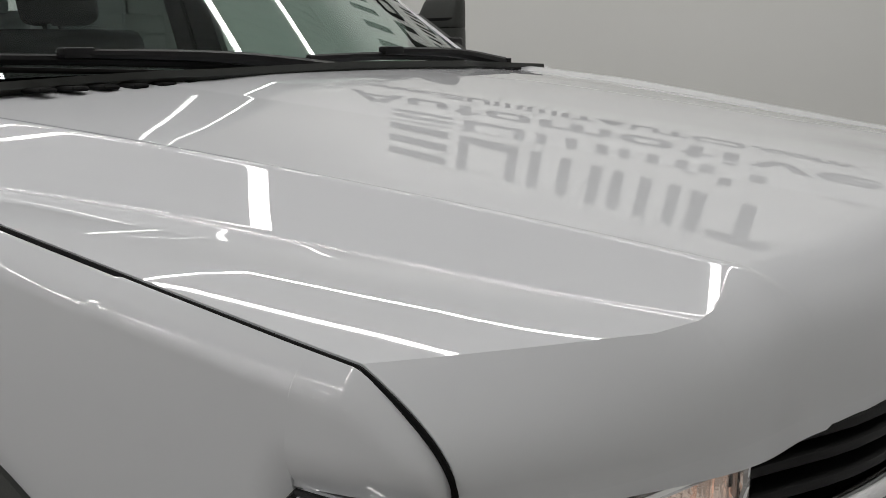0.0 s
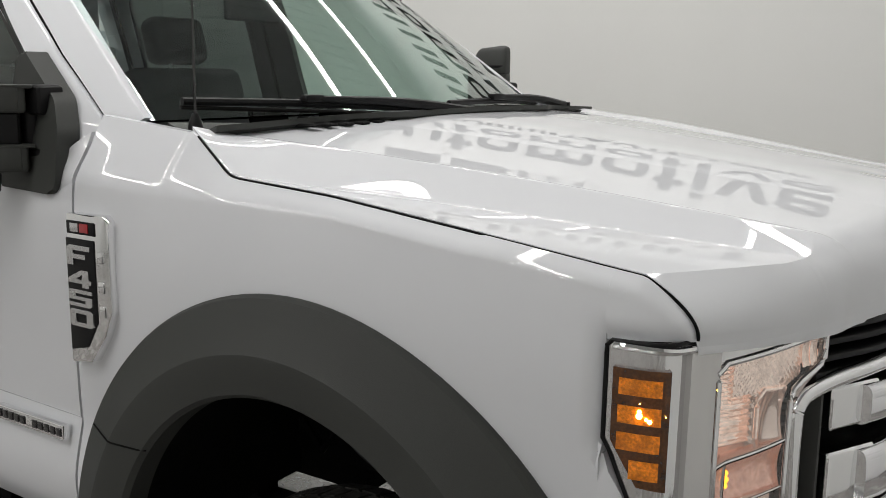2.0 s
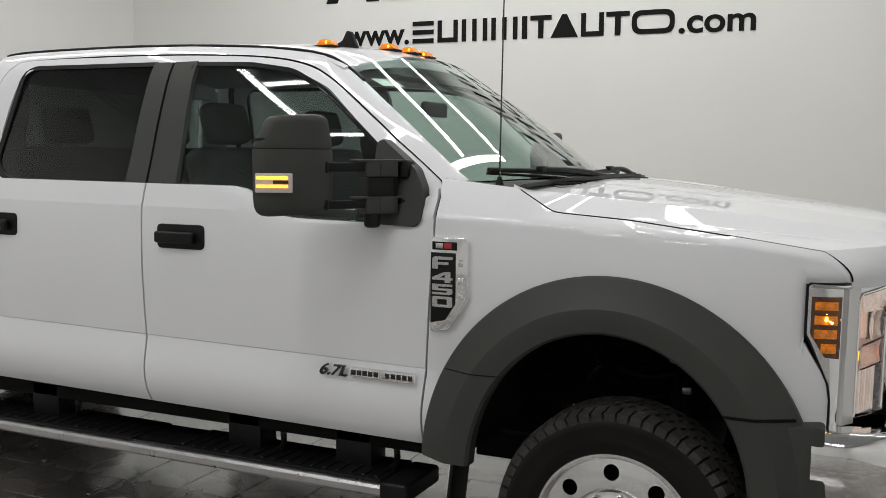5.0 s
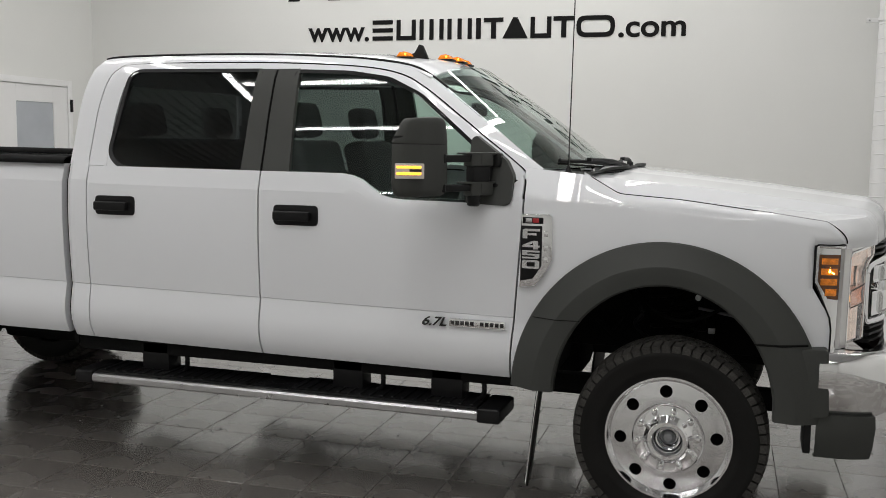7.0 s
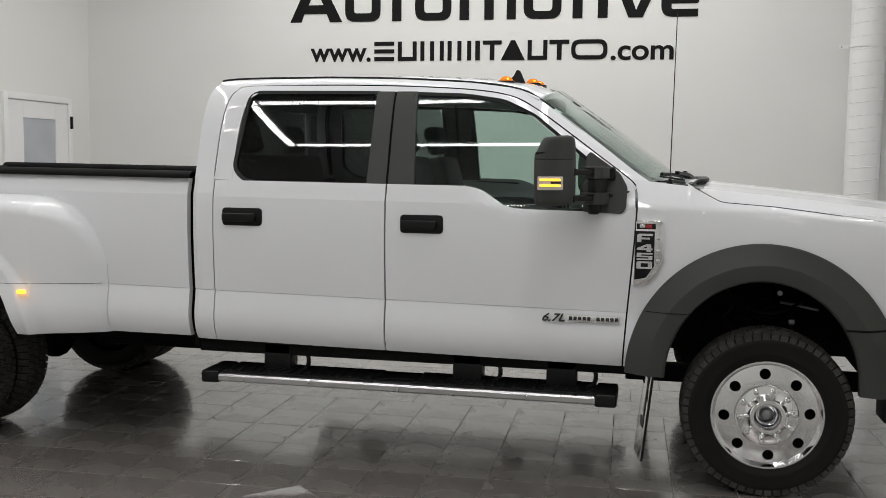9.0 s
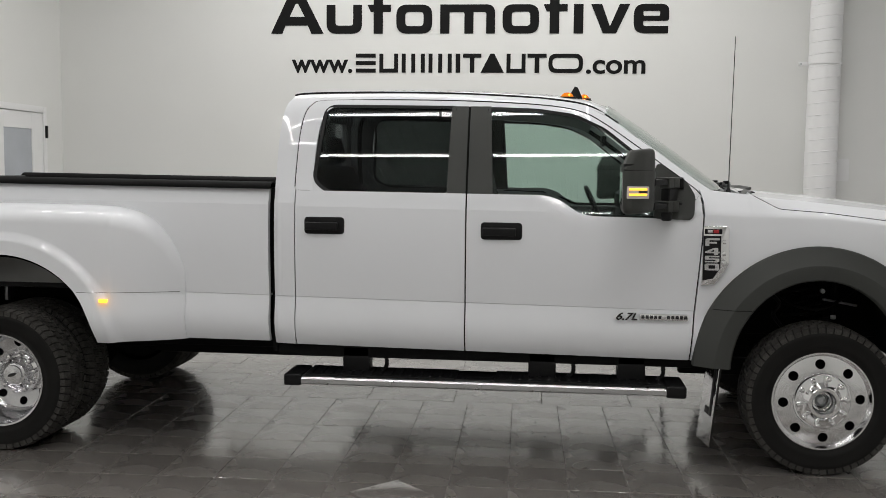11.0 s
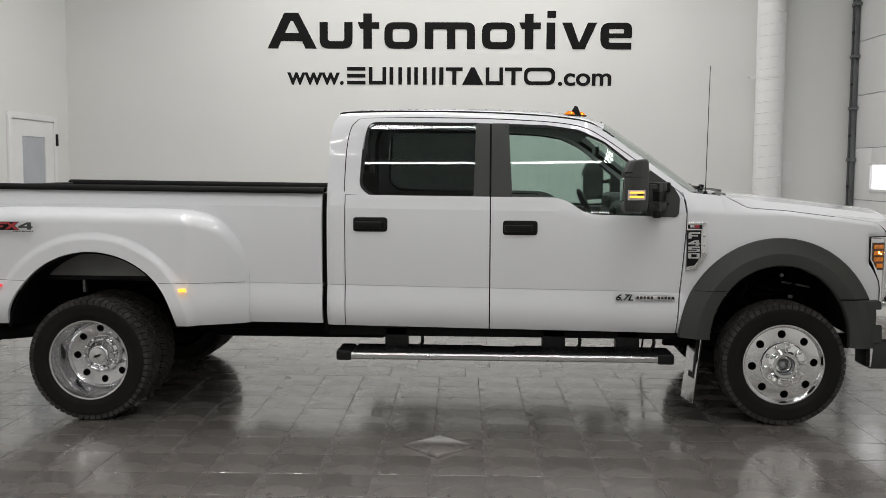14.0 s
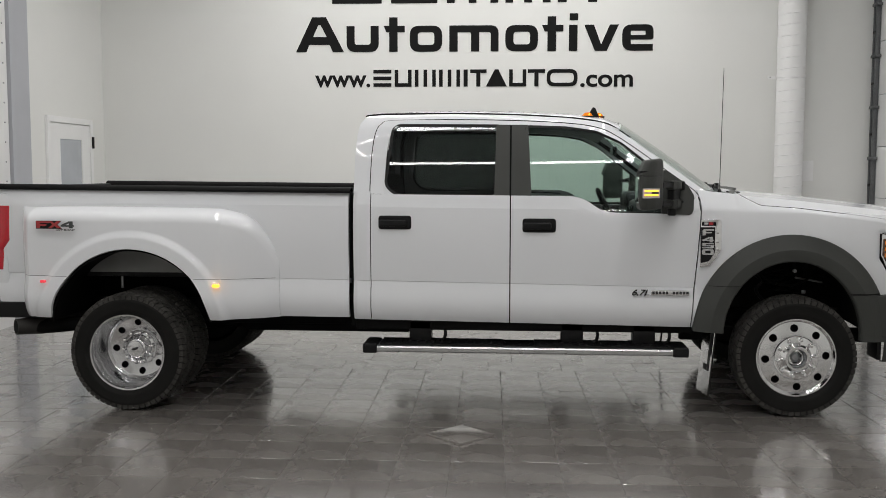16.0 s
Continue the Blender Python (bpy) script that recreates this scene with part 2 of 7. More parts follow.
wall_north = setting("wall_north", rbox((WEST - 0.2, 0, 0), (EAST + 0.2, 0.2, HIGH), 0), WALL, "plain off-white painted showroom back wall", "wall")
wall_west = setting("wall_west", rbox((WEST - 0.2, SOUTH, 0), (WEST, 0, HIGH), 0), WALL, "plain off-white painted side wall", "wall")
wall_east = setting("wall_east", rbox((EAST, SOUTH, 0), (EAST + 0.2, -4.6, HIGH), 0), WALL, "plain off-white painted side wall beside the garage door", "wall")
wall_east_top = setting("wall_east_top", rbox((EAST, -4.6, 4.2), (EAST + 0.2, 0, HIGH), 0), WALL, "off-white painted wall above the garage door", "wall")
wall_south = setting("wall_south", rbox((WEST - 0.2, SOUTH - 0.2, 0), (EAST + 0.2, SOUTH, HIGH), 0), WALL, "plain off-white painted wall closing the showroom", "wall")
floor = setting("floor", rbox((WEST - 0.2, SOUTH - 0.2, -0.25), (EAST + 0.2, 0.2, -0.003), 0), GROUT, "grouted bed of the dark grey tiled showroom floor", "floor")


def deck_bm():
    bm = bmesh.new()
    prof = []
    n = 66
    w = (EAST - WEST + 0.4) / n
    for i in range(n):
        x = WEST - 0.2 + i * w
        prof += [(x, HIGH), (x + 0.55 * w, HIGH), (x + 0.62 * w, HIGH + 0.04), (x + 0.93 * w, HIGH + 0.04)]
    prof.append((EAST + 0.2, HIGH))
    a = [bm.verts.new((x, SOUTH - 0.2, z)) for x, z in prof]
    b = [bm.verts.new((x, 0.2, z)) for x, z in prof]
    c = [bm.verts.new((x, SOUTH - 0.2, HIGH + 0.1)) for x, z in prof]
    d = [bm.verts.new((x, 0.2, HIGH + 0.1)) for x, z in prof]
    for i in range(len(prof) - 1):
        bm.faces.new((a[i], a[i + 1], b[i + 1], b[i]))
        bm.faces.new((c[i], d[i], d[i + 1], c[i + 1]))
    return bm


ceiling = setting("ceiling", deck_bm(), DECK, "grey corrugated steel deck ceiling", "ceiling")


# ---- strip lights ----
def tube_lamp(at, dx, dy, parent):
    """The light that a tube sheds downwards."""
    la = bpy.data.lights.new("tube_light", "AREA")
    la.shape, la.size, la.size_y = "RECTANGLE", dx, dy
    la.color = (1.0, 0.985, 0.962)
    la.energy = STRIP_POWER * math.pi * dx * dy
    ob = new("tube_light", la)
    ob.location = at
    ob.parent = parent
    return ob


def strip_light(x0, x1, y):
    t = thing("strip_light", "long white fluorescent strip light under the ceiling", "strip light", "ceiling strip lights")
    t.matrix_world = ROOM @ Matrix.Translation((0, y, HIGH - 0.25))
    room_part("housing", rbox((x0, -0.06, 0.03), (x1, 0.06, 0.10), 0.01), WHITE, t)
    m = (x0 + x1) / 2
    for a, b in ((x0 + 0.02, m - 0.012), (m + 0.012, x1 - 0.02)):
        room_part("tube", rbox((a, -0.045, 0.0), (b, 0.045, 0.03), 0), TUBE, t, "glowing white tube")
        tube_lamp(((a + b) / 2, 0, -0.003), b - a, 0.09, t)
    for x in (x0 + 0.6, x1 - 0.6):
        room_part("hanger", tube([(x, 0, 0.10), (x, 0, 0.25)], 0.006, 6), STEEL, t)
    return t


RING_W, RING_E, NORTH_E = -2.35, 1.65, 2.3
for y, east in ((-1.1, NORTH_E), (-2.35, NORTH_E), (-8.55, RING_E), (-9.85, RING_E)):
    strip_light(RING_W + 0.06, east - 0.06, y)
# This strip is lengthened past the ring, to brighten the side walls.
strip_light(-4.4, 4.4, -4.7)
# Two unseen strips, added to light the truck's side.
for y in (-12.6, -13.9):
    strip_light(-4.2, 4.2, y)


def cross_light(x, y0, y1):
    """A strip that joins the ends of the long ones."""
    t = thing("strip_light", "white fluorescent strip light joining the longer strips", "strip light", "ceiling strip lights")
    t.matrix_world = ROOM @ Matrix.Translation((x, 0, HIGH - 0.25))
    room_part("housing", rbox((-0.06, y0, 0.03), (0.06, y1, 0.10), 0.01), WHITE, t)
    room_part("tube", rbox((-0.045, y0 + 0.02, 0.0), (0.045, y1 - 0.02, 0.029), 0), TUBE, t, "glowing white tube")
    tube_lamp((0, (y0 + y1) / 2, -0.003), 0.09, y1 - y0 - 0.04, t)
    for y in (y0 + 0.3, y1 - 0.3):
        room_part("hanger", tube([(0, y, 0.10), (0, y, 0.25)], 0.006, 6), STEEL, t)


for x, y0, y1 in ((RING_W, -4.62, -1.04), (NORTH_E, -4.76, -1.04), (RING_W, -9.91, -4.78), (RING_E, -9.91, -4.78)):
    cross_light(x, y0, y1)


# ---- wall lettering ----
def sign(name, label):
    t = thing(name, label, "wall lettering", "wall lettering")
    t.matrix_world = ROOM
    return t


def lettering(name, text, x0, x1, z0, high, label, bold=0.018, y=-0.004):
    cu = bpy.data.curves.new("t", "FONT")
    cu.body, cu.extrude, cu.offset = text, 0.003, bold
    tmp = new("t", cu)
    me = bpy.data.meshes.new_from_object(tmp.evaluated_get(bpy.context.evaluated_depsgraph_get()))
    bpy.data.objects.remove(tmp)
    xs = [v.co.x for v in me.vertices]
    cap = 0.70
    sx = (x1 - x0) / (max(xs) - min(xs))
    for v in me.vertices:
        v.co = Vector((x0 + (v.co.x - min(xs)) * sx, y - v.co.z, z0 + v.co.y * high / cap))
    bm = bmesh.new()
    bm.from_mesh(me)
    bm.verts.index_update()
    bpy.data.meshes.remove(me)
    ob = sign(name, label)
    spans = []
    seen = set()
    for f in bm.faces:
        if f in seen:
            continue
        island, todo = [], [f]
        seen.add(f)
        while todo:
            g = todo.pop()
            island.append(g)
            for e in g.edges:
                for h in e.link_faces:
                    if h not in seen:
                        seen.add(h)
                        todo.append(h)
        px = [v.co.x for g in island for v in g.verts]
        spans.append([min(px), max(px), island])
    spans.sort(key=lambda q: q[0])
    glyphs = []
    for q in spans:
        if glyphs and q[0] < glyphs[-1][1] - 0.3 * (q[1] - q[0]):
            glyphs[-1] = [glyphs[-1][0], max(q[1], glyphs[-1][1]), glyphs[-1][2] + q[2]]
        else:
            glyphs.append(q)
    for lo, hi, faces in glyphs:
        own = bmesh.new()
        made = {}
        for v in {v for f in faces for v in f.verts}:
            made[v.index] = own.verts.new(v.co)
        for f in faces:
            own.faces.new([made[v.index] for v in f.verts])
        room_part("letter", own, LETTER, ob, "", False)
    bm.free()
    return ob


def shape_bm(loops, depth):
    """A flat plate from closed (x, y) loops, the inner ones cut out, from z = 0 to depth."""
    cu = bpy.data.curves.new("t", "CURVE")
    cu.dimensions, cu.fill_mode, cu.extrude = "2D", "BOTH", depth / 2
    for loop in loops:
        sp = cu.splines.new("POLY")
        sp.points.add(len(loop) - 1)
        for p, (x, y) in zip(sp.points, loop):
            p.co = (x, y, depth / 2, 1)
        sp.use_cyclic_u = True
    tmp = new("t", cu)
    me = bpy.data.meshes.new_from_object(tmp.evaluated_get(bpy.context.evaluated_depsgraph_get()))
    bpy.data.objects.remove(tmp)
    bm = bmesh.new()
    bm.from_mesh(me)
    bpy.data.meshes.remove(me)
    return bm


def box_loop(x0, x1, z0, z1, r):
    return rounded([(x0, z0), (x1, z0), (x1, z1), (x0, z1)], r)


def wide_letters():
    """The broad square-shouldered letters of the word Automotive: closed loops, in units of a 640 wide word on its baseline."""
    def tee(x):
        return [[(x, 0), (x + 15, 0), (x + 15, 34.5), (x + 28, 34.5), (x + 28, 46), (x + 15, 46), (x + 15, 61), (x, 61), (x, 46), (x - 10, 46), (x - 5, 34.5), (x, 34.5)]]

    def ring(x):
        return [box_loop(x, x + 58, 0, 46, 17), box_loop(x + 14.5, x + 44, 12, 34.5, 6)]

    yield [[(0, 0), (19, 0), (24, 13), (61, 13), (67, 0), (87, 0), (55, 62), (30, 62)], [(31, 27), (56, 27), (45, 48), (41, 48)]]
    yield [rounded([(92, 46), (92, 0), (150, 0), (150, 46), (135.5, 46), (135.5, 13), (106.5, 13), (106.5, 46)], [0.1, 16, 16, 0.1, 0.1, 5, 5, 0.1])]
    yield tee(169)
    yield ring(206)
    yield [rounded([(277, 0), (292, 0), (292, 34), (316, 34), (316, 0), (330.5, 0), (330.5, 34), (351, 34), (351, 0), (365, 0), (365, 46), (277, 46)], [0.1, 0.1, 0.1, 4, 0.1, 0.1, 0.1, 4, 0.1, 0.1, 14, 0.1])]
    yield ring(377)
    yield tee(452)
    yield [box_loop(490, 505, 0, 46, 0.1), box_loop(491, 506, 54, 66, 0.1)]
    yield [[(517, 46), (536, 0), (557, 0), (578, 46), (562, 46), (547, 11), (534, 46)]]
    yield [rounded([(638, 0), (638, 11.5), (599, 11.5), (599, 19.5), (639, 19.5), (639, 46), (584, 46), (584, 0)], [0.1, 0.1, 3, 0.1, 4, 13, 17, 17]), box_loop(599, 625, 27.5, 35, 2)]


def wide_word(x0, x1, z0, label):
    ob = sign("wall_lettering", label)
    k = (x1 - x0) / 640
    for loops in wide_letters():
        bm = shape_bm([[(x0 + x * k, z0 + z * k) for x, z in lp] for lp in loops], 0.006)
        for v in bm.verts:
            v.co = (v.co.x, -0.001 - v.co.z, v.co.y)
        room_part("letter", bm, LETTER, ob, "", False)
    return ob


def bars_word(name, marks, z0, high, label):
    """A name drawn as plain bars, rings and wedges of its letters' sizes."""
    w = 0.21 * high
    ob = sign(name, label)
    for k, x0, x1 in marks:
        bm = bmesh.new()
        if k == "o":
            outer = rounded([(x0, z0), (x1, z0), (x1, z0 + high), (x0, z0 + high)], 0.42 * high)
            inner = rounded([(x0 + w, z0 + w), (x1 - w, z0 + w), (x1 - w, z0 + high - w), (x0 + w, z0 + high - w)], 0.28 * high)
            for a in range(len(outer)):
                q = [outer[a], outer[(a + 1) % len(outer)], inner[(a + 1) % len(inner)], inner[a]]
                prism(q, -0.007, -0.001, bm=bm)
        elif k == "a":
            prism([(x0, z0), (x1, z0), ((x0 + x1) / 2 + w / 2, z0 + high), ((x0 + x1) / 2 - w / 2, z0 + high)], -0.007, -0.001, bm=bm)
        elif k == "s":
            for j in range(3):
                z = z0 + j * (high - w) / 2
                prism([(x0, z), (x1, z), (x1, z + w), (x0, z + w)], -0.007, -0.001, bm=bm)
        else:
            n = {"i": 1, "t": 1, "u": 2, "m": 3}[k]
            ww = w if n > 1 else min(w * 1.15, x1 - x0)
            for j in range(n):
                xa = (x0 + x1 - ww) / 2 if n == 1 else x0 + j * (x1 - x0 - ww) / (n - 1)
                prism([(xa, z0), (xa + ww, z0), (xa + ww, z0 + high), (xa, z0 + high)], -0.007, -0.001, bm=bm)
            if k == "t":
                prism([(x0, z0 + high - w), (x1, z0 + high - w), (x1, z0 + high), (x0, z0 + high)], -0.0075, -0.001, bm=bm)
            if k == "u":
                prism([(x0, z0), (x1, z0), (x1, z0 + w), (x0, z0 + w)], -0.0075, -0.001, bm=bm)
        room_part("mark", bm, LETTER, ob, "", False)
    return ob


wide_word(-2.24, 2.244, 3.10, "large bold black word Automotive on the white wall")
lettering("wall_lettering", "www.", -2.00, -1.30, 2.667, 0.212, "small black web address start on the white wall", 0.02)
lettering("wall_lettering", ".com", 1.34, 1.994, 2.664, 0.212, "small black web address ending on the white wall", 0.02)
SX = [("s", 661, 693), ("u", 699, 729), ("m", 735, 772), ("m", 778, 815), ("i", 821, 829), ("t", 833, 862), ("a", 861, 898), ("u", 902, 932), ("t", 935, 965), ("o", 968, 1022)]
bars_word("wall_lettering", [(k, (a - 661) * 0.0071 - 1.258, (b - 661) * 0.0071 - 1.258) for k, a, b in SX], 2.665, 0.212, "row of bold black shapes in the web address line")
bars_word("wall_lettering", [("s", -1.775, -1.15), ("u", -1.03, -0.45), ("m", -0.33, 0.31), ("m", 0.40, 0.96), ("i", 1.05, 1.16), ("t", 1.23, 1.73)], 3.70, 0.46, "row of large black shapes topping the wall sign")


# ---- duct, inner door, garage door ----
def duct():
    t = thing("duct", "white painted round spiral duct standing against the wall", "duct")
    t.matrix_world = ROOM @ Matrix.Translation((3.87, -0.20, 0))
    bm = bmesh.new()
    prof = []
    z = 0.0
    while z < HIGH:
        prof += [(0.166, z), (0.166, z + 0.118), (0.1695, z + 0.122), (0.1695, z + 0.126)]
        z += 0.13
    rings = []
    for r, zz in prof:
        rings.append([bm.verts.new((r * math.cos(a), r * math.sin(a), zz + 0.018 * math.cos(a))) for a in [2 * math.pi * k / 40 for k in range(40)]])
    for q, w in zip(rings, rings[1:]):
        for k in range(40):
            bm.faces.new((q[k], q[(k + 1) % 40], w[(k + 1) % 40], w[k]))
    room_part("pipe", bm, WHITE, t)
    for z in (2.74, 4.7):
        ring = bmesh.new()
        rr = [[ring.verts.new((r * math.cos(a), r * math.sin(a), zz)) for a in [2 * math.pi * k / 40 for k in range(40)]] for r, zz in ((0.168, z), (0.176, z), (0.176, z + 0.03), (0.168, z + 0.03))]
        for q, w in zip(rr, rr[1:]):
            for k in range(40):
                ring.faces.new((q[k], q[(k + 1) % 40], w[(k + 1) % 40], w[k]))
        strap = room_part("strap", ring, WHITE, t)
        room_part("bracket", rbox((-0.27, 0.0, z - 0.012), (-0.165, 0.03, z + 0.028), 0.004), WHITE, t)
        room_part("bolt", rbox((-0.255, -0.006, z + 0.0), (-0.24, 0.002, z + 0.015), 0.003), STEEL, t)
    return t


duct()


def inner_door():
    d = thing("door_1", "white interior door with a bluish glass panel, closed", "door", kind="structure")
    d.matrix_world = ROOM @ Matrix.Translation((WEST, 0, 0))
    y0, y1 = -1.667, -0.43
    room_part("door_frame", rbox((0.0, y0, 0), (0.035, y0 + 0.07, 2.23), 0.005), WHITE, d)
    room_part("door_frame", rbox((0.0, y1 - 0.07, 0), (0.035, y1, 2.23), 0.005), WHITE, d)
    room_part("door_frame", rbox((0.0, y0 + 0.07, 2.16), (0.035, y1 - 0.07, 2.23), 0.005), WHITE, d)
    b = rbox((0.0, y0 + 0.078, 0.01), (0.022, y0 + 0.335, 2.152), 0)
    rbox((0.0, y1 - 0.314, 0.01), (0.022, y1 - 0.078, 2.152), 0, bm=b)
    rbox((0.0, y0 + 0.336, 1.975), (0.022, y1 - 0.315, 2.152), 0, bm=b)
    rbox((0.0, y0 + 0.336, 0.01), (0.022, y1 - 0.315, 0.9), 0, bm=b)
    leaf = room_part("leaf", b, WHITE, d)
    room_part("pane", rbox((0.004, y0 + 0.336, 0.9), (0.012, y1 - 0.315, 1.975), 0), PANE, d, "bluish grey glass pane")
    room_part("closer", rbox((0.02, y1 - 0.045, 1.88), (0.06, y1 - 0.02, 2.02), 0.004), BLACK, d, "small black door hardware")


inner_door()
pilaster = setting("pilaster", rbox((WEST, -2.50, 0), (WEST + 0.05, -2.10, HIGH), 0.004), material("bluish_grey_paint", (0.42, 0.43, 0.46), 0.5, stain=0.03), "bluish grey painted steel column on the side wall", "column")


def stud_panel():
    t = thing("wall_panel", "pale ribbed steel wall panel with rows of rivets", "wall panel", kind="structure")
    t.matrix_world = ROOM @ Matrix.Translation((WEST, 0, 0))
    room_part("sheet", rbox((0, -4.9, 0), (0.02, -2.52, HIGH), 0.003), WHITE, t)
    for i in range(24):
        room_part("rivet", tube([(0.018, -2.60, 0.3 + i * 0.2), (0.026, -2.60, 0.3 + i * 0.2)], 0.009, 8), STEEL, t)


stud_panel()


def garage_door():
    d = thing("garage_door", "white sectional garage door with a small window, closed", "garage door", kind="structure")
    d.matrix_world = ROOM @ Matrix.Translation((EAST, 0, 0))
    zs = [0.0, 0.65, 1.285, 1.906, 2.536, 3.18, 3.80, 4.2]
    y0, y1 = -4.6, -0.14
    for i, (a, b) in enumerate(zip(zs, zs[1:])):
        if i == 2:
            ya, yb, za, zb = -1.25, -0.60, 1.42, 1.705
            bm = rbox((0.02, y0, a + 0.004), (0.07, ya, b - 0.004), 0.004)
            rbox((0.02, yb, a + 0.004), (0.07, y1, b - 0.004), 0.004, bm=bm)
            rbox((0.02, ya, a + 0.004), (0.07, yb, za), 0.002, bm=bm)
            rbox((0.02, ya, zb), (0.07, yb, b - 0.004), 0.002, bm=bm)
            p = room_part("panel", bm, WHITE, d)
            fr = bmesh.new()
            rbox((0.008, ya - 0.03, za - 0.03), (0.03, yb + 0.03, za), 0.004, bm=fr)
            rbox((0.008, ya - 0.03, zb), (0.03, yb + 0.03, zb + 0.03), 0.004, bm=fr)
            rbox((0.008, ya - 0.03, za), (0.03, ya, zb), 0.004, bm=fr)
            rbox((0.008, yb, za), (0.03, yb + 0.03, zb), 0.004, bm=fr)
            room_part("window_frame", fr, WHITE, d)
            room_part("window_pane", rbox((0.04, ya, za), (0.05, yb, zb), 0), DAYLIGHT, d, "small bright pane with daylight behind it")
        else:
            room_part("panel", rbox((0.02, y0, a + 0.004), (0.07, y1, b - 0.004), 0.004), WHITE, d)
    for y, nm in ((y1 + 0.01, "track"), (y1 + 0.085, "track")):
        room_part(nm, rbox((-0.035, y, 0), (0.02, y + 0.028, 4.2), 0.004), DARK_STEEL, d)
    for i in range(14):
        z = 0.2 + i * 0.31
        if i % 2:
            room_part("hinge", rbox((-0.05, y1 - 0.05, z), (0.015, y1 + 0.12, z + 0.035), 0.005), DARK_STEEL, d)
        else:
            room_part("roller", tube([(-0.02, y1 + 0.03, z), (-0.02, y1 + 0.10, z)], 0.022, 10), BLACK, d)


garage_door()
outlet = place(part("wall_plate", rbox((4.09, -0.012, 1.49), (4.235, 0, 1.737), 0.003), WHITE), (4.16, 0, 1.61))
outlet.matrix_world = ROOM @ Matrix.Translation((4.16, 0, 1.61))
tagged(outlet, "flat white blank cover plate on the wall", "wall plate")


# ---- the pickup truck ----
truck = thing("pickup_truck", "white crew cab dually pickup truck with grey wheel flares", "pickup truck", at=(-2.2, 0, 0))


def rake(x):
    return -0.012 * (x + 1.88)


SIDE = [(0.56, 0.925), (0.60, 0.960), (0.66, 0.989), (0.74, 0.999), (0.864, 0.9785), (0.868, 0.9825), (0.95, 0.989), (1.08, 0.9965), (1.18, 0.9995), (1.27, 0.9985), (1.34, 0.9955), (1.372, 0.9930), (1.388, 0.9885), (1.400, 0.983), (1.43, 0.976), (1.47, 0.962)]
HOUSE = [(1.40, 0.965), (1.46, 0.956), (1.55, 0.924), (1.70, 0.880), (1.85, 0.826), (1.91, 0.798), (1.95, 0.765), (1.985, 0.712), (2.02, 0.6)]


SIDE_LOW = np.array(spline(SIDE[:5], 80))
SIDE_UP = np.array(spline(SIDE[5:], 120))


def side_y(x, z):
    d = z - rake(x)
    if d < SIDE[4][0]:
        return float(np.interp(d, SIDE_LOW[:, 0], SIDE_LOW[:, 1]))
    if d > SIDE[5][0]:
        return float(np.interp(d, SIDE_UP[:, 0], SIDE_UP[:, 1]))
    return curve(SIDE[4:6], d)


def house_y(z):
    return curve(HOUSE, z)


def both_sides(name, make, mat, parent=truck, label="", angle=35.0):
    """The part on the kerb side and its mirror image."""
    a = part(name, make(), mat, parent, label, True, angle)
    b = part(name, mirrored(make()), mat, parent, label, True, angle)
    return a, b


def sill_z(x):
    return 0.585 + rake(x)


BELT = [(-2.86, 1.462), (-1.47, 1.452), (-1.40, 1.435), (-1.29, 1.362), (-1.22, 1.344), (-0.745, 1.337), (-0.72, 1.35), (-0.69, 1.362)]


CREASE_ROWS = lin(0, 0.96, 9) + [0.985, 1.0] + lin(1.04, 1.96, 6) + [2.0, 2.015] + lin(2.05, 2.9, 18) + [2.95, 2.975, 3.0]


def crease_z(x, z0, z1, v):
    """Height for row v: 0 to 1 under the body crease, 1 to 2 over its step, 2 to 3 above."""
    a, b = 0.864 + rake(x), 0.868 + rake(x)
    if v < 1:
        return z0 + (a - z0) * v
    if v < 2:
        return a + (b - a) * (v - 1)
    return b + (z1 - b) * (v - 2)


DOOR_EDGE = [(0.56, -0.690), (0.66, -0.686), (0.85, -0.674), (1.03, -0.660), (1.24, -0.645), (1.36, -0.640), (1.43, -0.643), (1.50, -0.662)]


def door_skin(x0, x1):
    def make():
        us = lin(x0, x1, 24)

        def P(x, v):
            z0, z1 = sill_z(x) + 0.012, curve(BELT, x)
            z = crease_z(x, z0, z1, v)
            y = side_y(x, z)
            if v > 2.85 and x > -1.45:
                y -= 0.010 * ((v - 2.85) / 0.15) ** 2 * min(1.0, max(0.0, (-0.69 - x) / 0.03))
            x += (curve(DOOR_EDGE, z) + 0.690) * max(0.0, (x + 1.0) / 0.31) ** 1.5
            return (x, -y, z)
        return grid(P, us, CREASE_ROWS, 0.03, (0, 1, 0))
    return make


rear_doors = both_sides("rear_door", door_skin(-2.822, -1.890), PAINT, angle=9)
front_doors = both_sides("front_door", door_skin(-1.882, -0.690), PAINT, angle=9)


def cab_rear_skin():
    def P(x, v):
        z = crease_z(x, sill_z(x) + 0.012, 1.482, v)
        return (x, -side_y(x, z) + 0.02 * max(0, (-2.90 - x) / 0.05) ** 2, z)
    return grid(P, lin(-2.945, -2.828, 5), CREASE_ROWS, 0.03, (0, 1, 0))


both_sides("cab_corner", cab_rear_skin, PAINT, angle=9)

